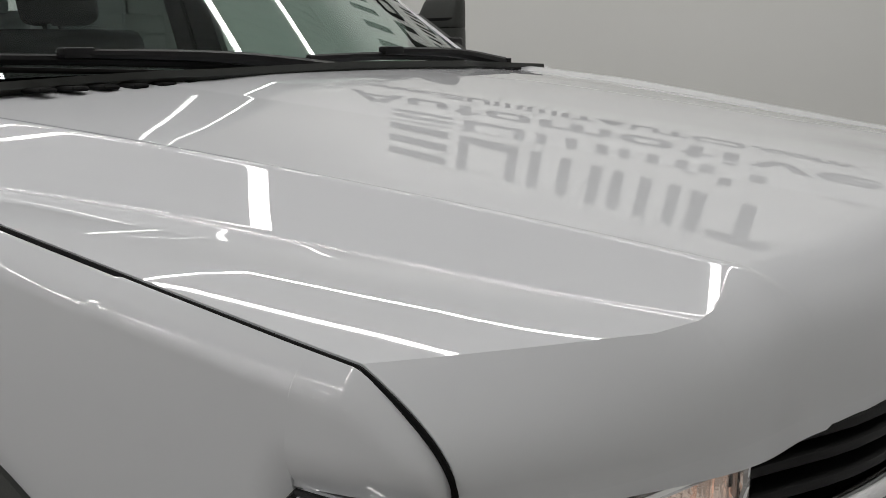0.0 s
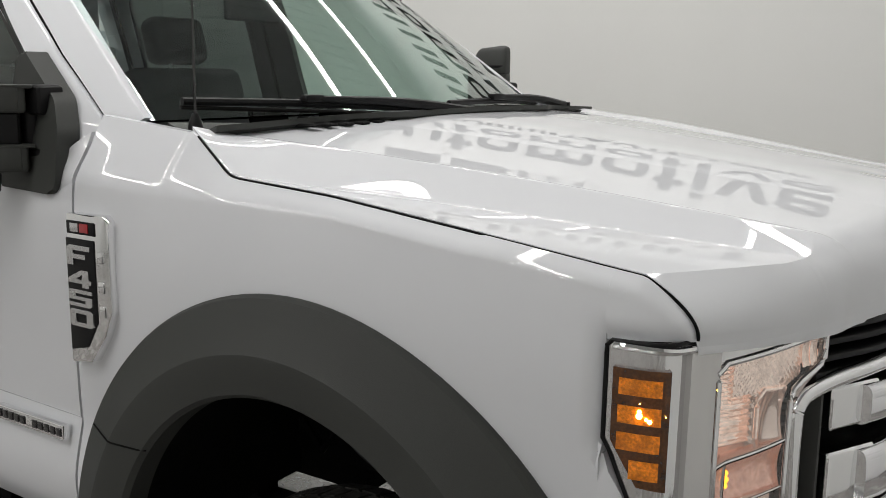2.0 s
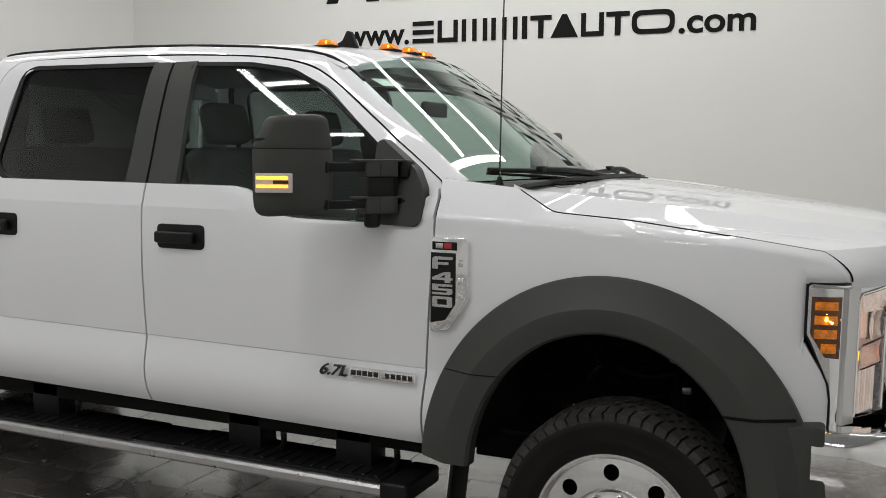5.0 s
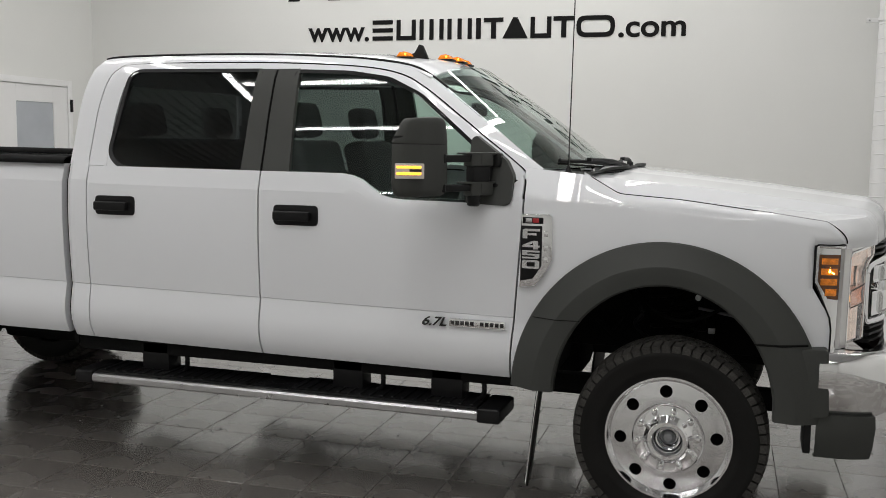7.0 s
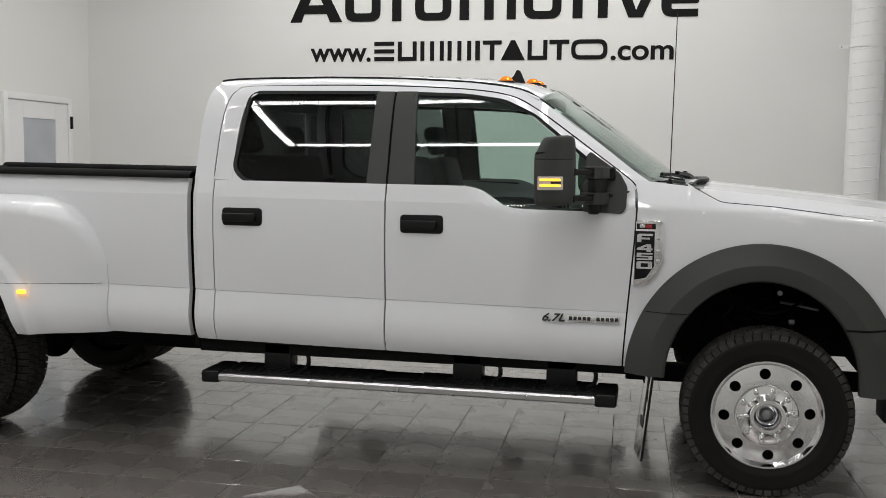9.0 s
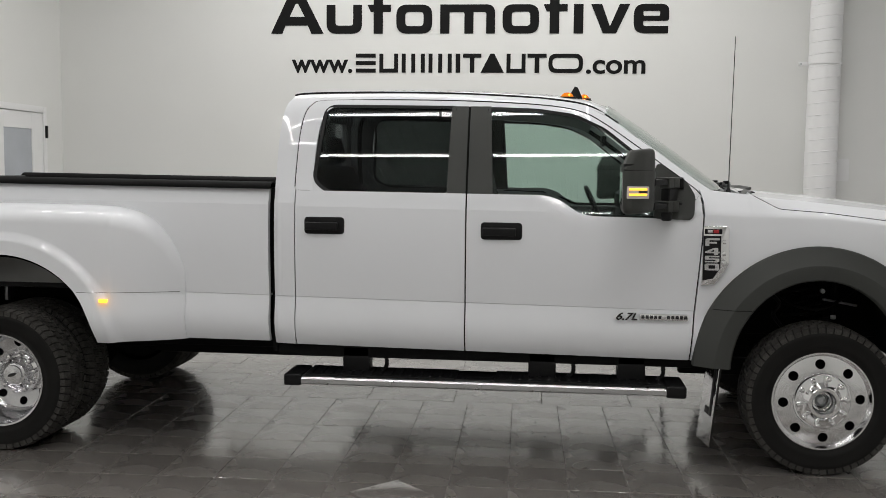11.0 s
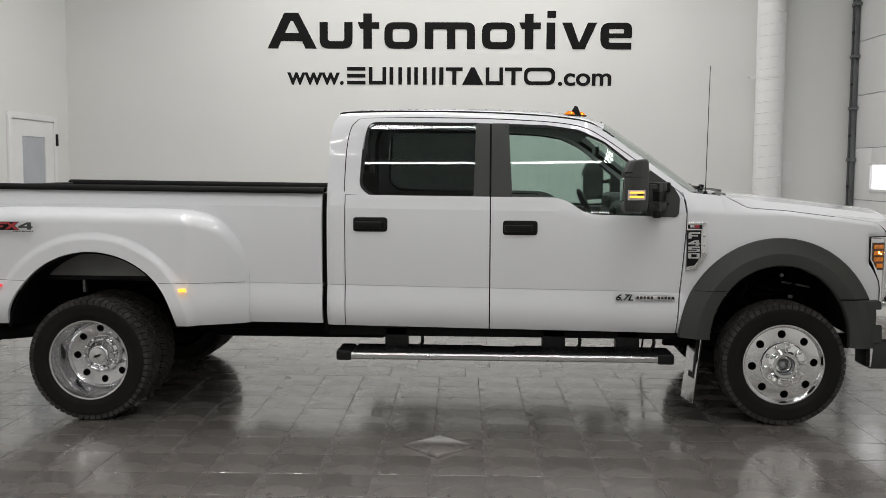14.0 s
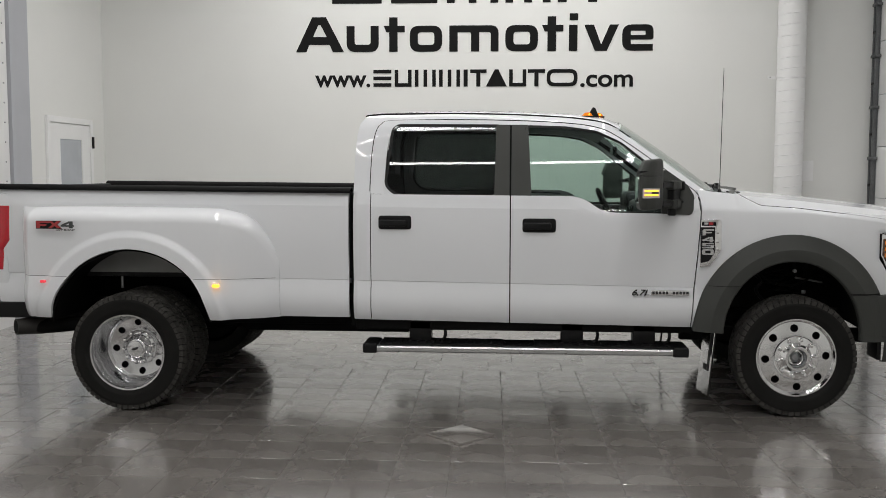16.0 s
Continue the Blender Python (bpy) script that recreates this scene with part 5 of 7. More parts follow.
# ---- door handles ----
def handle_cup(x0, z0):
    def make():
        out = rounded([(x0, z0), (x0 + 0.222, z0), (x0 + 0.222, z0 + 0.093), (x0, z0 + 0.093)], 0.022)
        return prism(out, -(side_y(x0, z0 + 0.05) + 0.006), -(side_y(x0, z0 + 0.05) - 0.02), 0.004)
    return make


def handle_bar(x0, z0):
    def make():
        y = side_y(x0, z0 + 0.05)
        return rbox((x0 + 0.008, -(y + 0.036), z0 + 0.022), (x0 + 0.19, -(y + 0.012), z0 + 0.066), 0.011, 3)
    return make


for i in range(2):
    fix = (lambda b: b) if i == 0 else mirrored
    for doors, x0, z0 in ((rear_doors, -2.770, 1.226), (front_doors, -1.805, 1.211)):
        h = part("door_handle", fix(handle_cup(x0, z0)()), BLACK, doors[i], "black plastic door handle")
        part("pull", fix(handle_bar(x0, z0)()), BLACK, h)


# ---- mirrors ----
MIRROR_PLAN = rounded([(-1.088, -1.388), (-1.088, -1.168), (-0.912, -1.168), (-0.922, -1.235), (-0.985, -1.335), (-1.045, -1.388)], 0.028)


def mirror_shell(rows):
    """Rounded housing: rows of (height, size, shift inwards)."""
    cx, cy = -1.01, -1.265
    n = len(MIRROR_PLAN)
    bm = bmesh.new()
    rings = []
    for z, k, dx in rows:
        rings.append([bm.verts.new((cx + (x - cx) * k + dx, cy + (y - cy) * k, z + 0.05 * (x - cx) * (1 - k) * 2)) for x, y in MIRROR_PLAN])
    for r, q in zip(rings, rings[1:]):
        for j in range(n):
            bm.faces.new((r[j], r[(j + 1) % n], q[(j + 1) % n], q[j]))
    bm.faces.new(rings[0][::-1])
    bm.faces.new(rings[-1])
    return bm


def mirror_body():
    return mirror_shell([(1.376, 0.66, 0.0), (1.378, 0.80, 0.0), (1.387, 0.91, 0), (1.404, 0.975, 0), (1.435, 1.0, 0), (1.52, 1.0, 0), (1.582, 1.0, 0), (1.5865, 0.99, 0)])


def mirror_cap():
    return mirror_shell([(1.5895, 0.985, 0), (1.595, 1.0, 0), (1.615, 0.955, 0.003), (1.645, 0.88, 0.009), (1.672, 0.80, 0.014), (1.684, 0.74, 0.016), (1.691, 0.65, 0.017), (1.694, 0.45, 0.017)])


def mirror_mid():
    return mirror_shell([(1.58, 0.965, 0), (1.62, 0.965, 0)])


ARM_TURN = 55.7


def mirror_arm(z, h):
    def make():
        m = pose(-0.945, -1.215, z, 0, 0, ARM_TURN)
        bm = rbox((0.0, -0.022, -h), (0.20, 0.022, h), 0.006, 2, m=m)
        rbox((0.012, -0.026, -h * 1.25), (0.022, 0.026, h * 1.25), 0.003, 1, m=m, bm=bm)
        return bm
    return make


def mirror_knuckle(z, h):
    def make():
        m = pose(-0.945, -1.215, z, 0, 0, ARM_TURN)
        bm = rbox((0.155, -0.030, -h), (0.275, 0.030, h), 0.009, 3, m=m)
        rbox((0.205, -0.033, -h * 0.85), (0.262, 0.033, h * 0.85), 0.006, 2, m=m, bm=bm)
        rbox((0.12, -0.032, h * 0.72), (0.29, 0.032, h * 1.02), 0.006, 2, m=m, bm=bm)
        return bm
    return make


def mirror_lug(z, h):
    return lambda: rbox((-0.83, -0.99, z - h), (-0.742, -0.925, z + h), 0.014, 3)


def mirror_sail():
    out = rounded([(-0.895, 1.338), (-0.706, 1.331), (-0.688, 1.357), (-0.684, 1.46), (-0.722, 1.525), (-0.866, 1.628), (-0.884, 1.612)], 0.016)
    bm = bmesh.new()
    a = [bm.verts.new((x, -(house_y(z) + 0.034), z)) for x, z in out]
    b = [bm.verts.new((x, -(house_y(z) - 0.02), z)) for x, z in out]
    bm.faces.new(a)
    bm.faces.new(b[::-1])
    for k in range(len(a)):
        bm.faces.new((a[k], a[(k + 1) % len(a)], b[(k + 1) % len(a)], b[k]))
    bmesh.ops.bevel(bm, geom=[e for e in bm.edges if all(v.co.y < -0.0 and abs(v.co.y + house_y(v.co.z) + 0.034) < 1e-4 for v in e.verts)], offset=0.006, segments=2, affect="EDGES")
    return bm


def mirror_foot():
    return tube([(-0.80, -0.972, 1.352), (-0.80, -0.972, 1.360), (-0.80, -0.972, 1.545)], [0.014, 0.022, 0.022], 14)


def mirror_signal():
    bm = rbox((0.0, -0.008, 1.450), (0.118, 0.012, 1.512), 0.006, 2, m=pose(-1.068, -1.392, 0, 0, 0, 24))
    return bm


def signal_bar(z):
    return lambda: rbox((0.006, -0.0115, z), (0.105, 0.010, z + 0.010), 0.002, 1, m=pose(-1.068, -1.392, 0, 0, 0, 24))


for i in range(2):
    fix = (lambda b: b) if i == 0 else mirrored
    mir = part("side_mirror", fix(mirror_body()), TRIM, truck, "large dark grey towing mirror with a lit signal")
    part("cap", fix(mirror_cap()), TRIM, mir)
    part("core", fix(mirror_mid()), BLACK, mir)
    part("arm", fix(mirror_arm(1.530, 0.015)()), BLACK, mir)
    part("arm", fix(mirror_arm(1.408, 0.014)()), BLACK, mir)
    part("knuckle", fix(mirror_knuckle(1.526, 0.029)()), TRIM, mir)
    part("knuckle", fix(mirror_knuckle(1.404, 0.029)()), TRIM, mir)
    part("lug", fix(mirror_lug(1.524, 0.032)()), BLACK, mir)
    part("lug", fix(mirror_lug(1.396, 0.032)()), BLACK, mir)
    part("pivot", fix(mirror_foot()), BLACK, mir)
    turn = pose(-0.945, -1.215, 0, 0, 0, ARM_TURN)
    part("hinge_column", fix(rbox((0.165, -0.026, 1.43), (0.262, 0.026, 1.50), 0.012, 3, m=turn)), BLACK, mir)
    part("fold_knob", fix(tube([(-0.838, -1.058, 1.330), (-0.838, -1.058, 1.336), (-0.838, -1.058, 1.368), (-0.838, -1.058, 1.382)], [0.020, 0.027, 0.030, 0.024], 14)), BLACK, mir)
    part("sail", fix(mirror_sail()), TRIM, mir)
    part("mirror_glass", fix(rbox((-1.0895, -1.355, 1.42), (-1.084, -1.185, 1.58), 0.002)), CHROME, mir, "mirror glass")
    sig = part("signal_lamp", fix(mirror_signal()), material("smoked_lens", (0.60, 0.56, 0.52), 0.15, coat=0.5), mir, "clear side signal with two lit amber bars")
    for z in (1.466, 1.492):
        part("signal_bar", fix(signal_bar(z)()), AMBER_LIT, sig, "lit amber bar")
    part("dark_insert", fix(rbox((0.058, -0.0105, 1.4785), (0.106, 0.010, 1.4895), 0.001, 1, m=pose(-1.068, -1.392, 0, 0, 0, 24))), GLOSS_BLACK, sig)


# ---- fender badge ----
def badge_shape(grow):
    p = [(-0.638, 1.303), (-0.522, 1.305), (-0.507, 1.292), (-0.505, 1.11), (-0.532, 1.055), (-0.578, 0.998), (-0.644, 0.990)]
    cx, cz = -0.575, 1.15
    return [(cx + (x - cx) * grow[0], cz + (z - cz) * grow[1]) for x, z in p]


# angular letter and digits, each in a unit square, with their heights on the badge
BADGE_MARKS = [
    (1.200, 1.241, [[(0, 0), (0.28, 0), (0.28, 0.33), (0.8, 0.33), (0.8, 0.56), (0.28, 0.56), (0.28, 0.75), (1, 0.75), (1, 1), (0.14, 1), (0, 0.86)]]),
    (1.155, 1.191, [[(0, 0.22), (0.62, 0.22), (0.62, 0), (0.9, 0), (0.9, 0.22), (1, 0.22), (1, 0.46), (0.9, 0.46), (0.9, 1), (0.6, 1), (0, 0.46)], [(0.36, 0.46), (0.62, 0.46), (0.62, 0.73)]]),
    (1.115, 1.150, [[(0, 0), (0.88, 0), (1, 0.12), (1, 0.6), (0.3, 0.6), (0.3, 0.77), (1, 0.77), (1, 1), (0, 1), (0, 0.39), (0.72, 0.39), (0.72, 0.22), (0, 0.22)]]),
    (1.073, 1.109, [[(0, 0.1), (0.1, 0), (0.9, 0), (1, 0.1), (1, 0.9), (0.9, 1), (0.1, 1), (0, 0.9)], [(0.27, 0.25), (0.73, 0.25), (0.73, 0.75), (0.27, 0.75)]]),
]


def word_bm(text, x0, x1, z0, z1, y, depth, lean=0.0, bold=0.0):
    """A short word set in the built-in font on the truck's kerb side."""
    cu = bpy.data.curves.new("t", "FONT")
    cu.body, cu.extrude, cu.shear, cu.offset = text, 0.1, lean, bold
    tmp = new("t", cu)
    me = bpy.data.meshes.new_from_object(tmp.evaluated_get(bpy.context.evaluated_depsgraph_get()))
    bpy.data.objects.remove(tmp)
    lo = [min(v.co[k] for v in me.vertices) for k in range(2)]
    hi = [max(v.co[k] for v in me.vertices) for k in range(2)]
    for v in me.vertices:
        v.co = (x0 + (v.co.x - lo[0]) / (hi[0] - lo[0]) * (x1 - x0), y - (v.co.z + 0.1) / 0.2 * depth, z0 + (v.co.y - lo[1]) / (hi[1] - lo[1]) * (z1 - z0))
    bm = bmesh.new()
    bm.from_mesh(me)
    bpy.data.meshes.remove(me)
    return bm


for i in range(2):
    fix = (lambda b: b) if i == 0 else mirrored
    bd = part("fender_badge", fix(prism(badge_shape((1, 1)), -1.015, -0.98, 0.006)), CHROME, truck, "chrome and black fender badge with silver marks")
    inner = [(-0.639, 1.253), (-0.549, 1.253), (-0.549, 1.085), (-0.585, 1.030), (-0.639, 1.018)]
    part("black_inset", fix(prism(inner, -1.0175, -1.0, 0.002)), BLACK, bd)
    part("top_inset", fix(prism([(-0.634, 1.262), (-0.545, 1.262), (-0.545, 1.289), (-0.634, 1.289)], -1.0175, -1.0, 0.002)), BLACK, bd)
    part("red_mark", fix(rbox((-0.590, -1.0195, 1.267), (-0.563, -1.01, 1.285), 0.001)), DECAL_RED, bd)
    part("silver_mark", fix(rbox((-0.620, -1.0195, 1.267), (-0.594, -1.01, 1.285), 0.001)), SILVER, bd)
    for z0, z1, loops in BADGE_MARKS:
        mk = shape_bm([[(-0.631 + 0.074 * x, z0 + (z1 - z0) * z) for x, z in lp] for lp in loops], 0.006)
        for v in mk.verts:
            v.co = (v.co.x, -1.0165 - v.co.z, v.co.y)
        part("silver_mark", fix(mk), SILVER, bd, "", False)
    for z in (1.21, 1.15, 1.10):
        part("vent_notch", fix(rbox((-0.540, -1.0185, z), (-0.523, -1.01, z + 0.022), 0.002)), CHROME, bd)
    pb = part("door_badge", fix(rbox((-0.955, -1.008, 0.800), (-0.703, -0.99, 0.834), 0.004)), CHROME, front_doors[i], "small chrome door badge with black bars")
    for k in range(11):
        x = -0.947 + k * 0.0222
        if k != 5:
            part("mark", fix(rbox((x, -1.0105, 0.808), (x + 0.016, -1.006, 0.826), 0.001)), GLOSS_BLACK, pb)
    part("badge_figures", fix(word_bm("6.7L", -1.078, -0.966, 0.797, 0.838, -0.998, 0.010, 0.35, 0.02)), GLOSS_BLACK, pb, "black slanted figures 6.7L", False)
    # bed decal and marker lamps
    def slab(pts):
        return fix(prism([(x, z) for x, z in pts], -1.2088, -1.205))
    z0, z1 = 1.234, 1.280
    dx, dz = -5.046, z0
    dec = part("bed_decal", slab([(dx, dz), (dx + 0.024, dz), (dx + 0.024, dz + 0.014), (dx + 0.066, dz + 0.014), (dx + 0.070, dz + 0.027), (dx + 0.024, dz + 0.027), (dx + 0.024, dz + 0.034), (dx + 0.092, dz + 0.034), (dx + 0.096, z1), (dx, z1)]), DECAL_RED, truck, "small red and dark decal on the rear fender")
    xx = dx + 0.078
    part("red_mark", slab([(xx, dz), (xx + 0.026, dz), (xx + 0.047, dz + 0.016), (xx + 0.066, dz), (xx + 0.094, dz), (xx + 0.062, dz + 0.024), (xx + 0.090, z1), (xx + 0.062, z1), (xx + 0.046, dz + 0.032), (xx + 0.030, z1), (xx + 0.014, z1), (xx + 0.033, dz + 0.024)]), DECAL_RED, dec)
    part("dark_edge", fix(prism([(dx - 0.004, dz - 0.004), (xx + 0.098, dz - 0.004), (xx + 0.066, dz + 0.024), (xx + 0.098, z1 + 0.004), (dx - 0.004, z1 + 0.004)], -1.2072, -1.2045)), LETTER, dec)
    four = shape_bm([[(-4.878 + 0.092 * x, dz + 0.046 * z) for x, z in lp] for lp in BADGE_MARKS[1][2]], 0.003)
    for v in four.verts:
        v.co = (v.co.x, -1.2055 - v.co.z, v.co.y)
    part("dark_mark", fix(four), VINYL_AND_SHADE, dec, "", False)
    part("small_mark", fix(word_bm("OFF ROAD", -4.910, -4.782, 1.218, 1.2275, -1.2055, 0.003, 0.2, 0.02)), LETTER, dec, "small dark words OFF ROAD", False)
    mk = part("marker_lamp", fix(rbox((-3.852, -1.220, 0.847), (-3.806, -1.195, 0.867), 0.008, 3)), AMBER_LIT, truck, "small lit amber marker lamp")
    mk = part("marker_lamp", fix(rbox((-5.030, -1.220, 0.867), (-4.995, -1.195, 0.886), 0.008, 3)), RED_LIT, truck, "small lit red marker lamp")


# ---- suspension in the front wheel arches ----
def shock_absorber():
    bm = tube([(0.13, -0.62, 0.50), (0.10, -0.60, 0.78)], 0.032, 14)
    tube([(0.10, -0.60, 0.78), (0.075, -0.585, 1.02)], 0.014, 10, bm=bm)
    return bm


def coil_spring():
    pts = []
    for k in range(97):
        a = k / 16 * 2 * math.pi
        pts.append((-0.06 + 0.065 * math.cos(a), -0.585 + 0.065 * math.sin(a), 0.62 + 0.40 * k / 96))
    return tube(pts, 0.010, 6)


def brake_hose():
    return tube(spline([(-0.20, -0.55, 1.01), (-0.21, -0.62, 0.93), (-0.16, -0.66, 0.86), (-0.19, -0.65, 0.80), (-0.13, -0.60, 0.72)], 24), 0.011, 8)


both_sides("shock_absorber", shock_absorber, UNDER)
both_sides("coil_spring", coil_spring, UNDER)
both_sides("brake_hose", brake_hose, BLACK)
both_sides("arch_bolt", lambda: tube([(0.075, -0.640, 0.931), (0.075, -0.612, 0.931)], 0.013, 8), STEEL)
both_sides("sway_link", lambda: tube([(0.077, -0.63, 0.886), (0.17, -0.635, 0.871), (0.262, -0.63, 0.853)], 0.007, 8), STEEL)
both_sides("arch_bracket", lambda: tube([(-0.371, -0.62, 0.809), (-0.303, -0.625, 0.747), (-0.255, -0.62, 0.818)], 0.010, 8), UNDER)
both_sides("pipe_clip", lambda: rbox((0.122, -0.64, 0.775), (0.152, -0.61, 0.80), 0.006), STEEL)
both_sides("hose_bracket", lambda: rbox((0.17, -0.64, 0.985), (0.23, -0.56, 1.03), 0.006), STEEL)


# ---- headlights ----
LAMP_PLAN = [(0.528, 0.964), (0.56, 0.962), (0.60, 0.955), (0.622, 0.944), (0.633, 0.926), (0.640, 0.908), (0.654, 0.888), (0.668, 0.868), (0.715, 0.793), (0.765, 0.690)]
LAMP = spline(LAMP_PLAN, 120)
LAMP_LEN = [0.0]
for q, w in zip(LAMP, LAMP[1:]):
    LAMP_LEN.append(LAMP_LEN[-1] + math.hypot(*(w - q)))
# Cells glow faintly by material, as if lit from behind.
AMBER_CELL = material("amber_cell", (0.50, 0.15, 0.003), 0.18, emit=(1.0, 0.25, 0.0), strength=0.18, grain=0.45, grain_scale=240, stain=0.55, stain_scale=45, bump=0.8, coat=0.8)
DARK_AMBER = material("dark_amber", (0.085, 0.028, 0.004), 0.12, coat=0.8, grain=0.3, grain_scale=220, stain=0.4, stain_scale=30, bump=0.5)
# The bowl's glow is set in its material; no bulb lights it.
BOWL = material("glowing_bowl", (0.80, 0.70, 0.65), 0.10, 0.95, stain=0.12, stain_scale=30, emit=(1.0, 0.72, 0.58), strength=0.12)
SMOKY = material("lamp_bowl", (0.50, 0.44, 0.41), 0.16, 0.9, stain=0.12, stain_scale=20)


def lamp_s_of_x(x):
    return float(np.interp(x, [p[0] for p in LAMP], LAMP_LEN))


def lamp_s_of_y(y):
    return float(np.interp(-y, [-p[1] for p in LAMP], LAMP_LEN))


def lamp_point(s, z, back=0.0):
    x, y = [float(np.interp(s, LAMP_LEN, [p[k] for p in LAMP])) for k in (0, 1)]
    x2, y2 = [float(np.interp(s + 0.004, LAMP_LEN, [p[k] for p in LAMP])) for k in (0, 1)]
    x1, y1 = [float(np.interp(s - 0.004, LAMP_LEN, [p[k] for p in LAMP])) for k in (0, 1)]
    n = Vector((-(y2 - y1), x2 - x1)).normalized()
    lean = 0.035 * max(0.0, 1.21 - z)
    return (x - n.x * back - lean * 0.3, -(y - n.y * back), z + 0.036 * (0.96 - y))


S_END = LAMP_LEN[-1]
S_SIDE, S_EDGE = lamp_s_of_x(0.618), lamp_s_of_y(0.914)
S_LENS, S_COL = lamp_s_of_y(0.872), lamp_s_of_y(0.752)


def lamp_bottom(s):
    return float(np.interp(s, [0, lamp_s_of_x(0.538), lamp_s_of_x(0.598), lamp_s_of_x(0.606)], [1.075, 1.06, 0.93, 0.80]))


def lamp_patch(s0, s1, low, high, back, thick, n=20, m=10):
    def make():
        def P(s, v):
            a, b = low(s), high(s)
            return lamp_point(s, a + (b - a) * v, back)
        return grid(P, lin(s0, s1, n), lin(0, 1, m), -thick)
    return make


def lamp_line(pts, r, back=0.0, seg=8):
    """A bead that follows points (s, z) on the lamp's face."""
    out = []
    for (s0, z0), (s1, z1) in zip(pts, pts[1:]):
        n = max(1, int((abs(s1 - s0) + abs(z1 - z0)) / 0.012))
        out += [lamp_point(s0 + (s1 - s0) * k / n, z0 + (z1 - z0) * k / n, back) for k in range(n)]
    out.append(lamp_point(*pts[-1], back))
    return tube(out, r, seg)


def lens_top(s):
    return float(np.interp(s, [S_LENS, S_END], [1.176, 1.195]))


def arm_low(s):
    return float(np.interp(s, [S_COL, S_COL + 0.03, S_END], [1.118, 1.132, 1.149]))


def fluted(s0, s1, low, high, along, pitch, depth, back, n, m):
    """A patch of reflector with fine flutes across ('s') or up ('z')."""
    def make():
        def P(s, v):
            z = low(s) + (high(s) - low(s)) * v
            w = (s if along == "s" else z if along == "z" else s * 0.8 + z * 0.6) / pitch
            k = abs((w % 1.0) - 0.5) * 2
            return lamp_point(s, z, back + depth * k)
        return grid(P, lin(s0, s1, n), lin(0, 1, m), -0.004)
    return make


def bowl(s0, s1, z0, z1, back, deep):
    def make():
        def P(u, v):
            k = 1 - (2 * u - 1) ** 2 * 0.5 - (2 * v - 1) ** 2 * 0.5
            return lamp_point(s0 + (s1 - s0) * u, z0 + (z1 - z0) * v, back + deep * k)
        return grid(P, lin(0, 1, 10), lin(0, 1, 10), -0.004)
    return make


AS0, AS1 = lamp_s_of_x(0.541), lamp_s_of_x(0.621)


def amber_low(s):
    return float(np.interp(s, [AS0, AS0 + (AS1 - AS0) * 0.50, AS1], [1.072, 1.006, 1.002]))


def amber_cell(z0, z1):
    def make():
        a = AS0 + (AS1 - AS0) * (0.12 if z0 > 1.05 else 0.36)
        b = AS0 + (AS1 - AS0) * 0.86
        return lamp_patch(a, b, lambda s: z0, lambda s: z1, -0.002, 0.006, 8, 4)()
    return make


def bead(p, r):
    bm = bmesh.new()
    bmesh.ops.create_uvsphere(bm, u_segments=10, v_segments=6, radius=r)
    bm.transform(Matrix.Translation(p))
    return bm


def flat_z(z):
    return lambda s: z


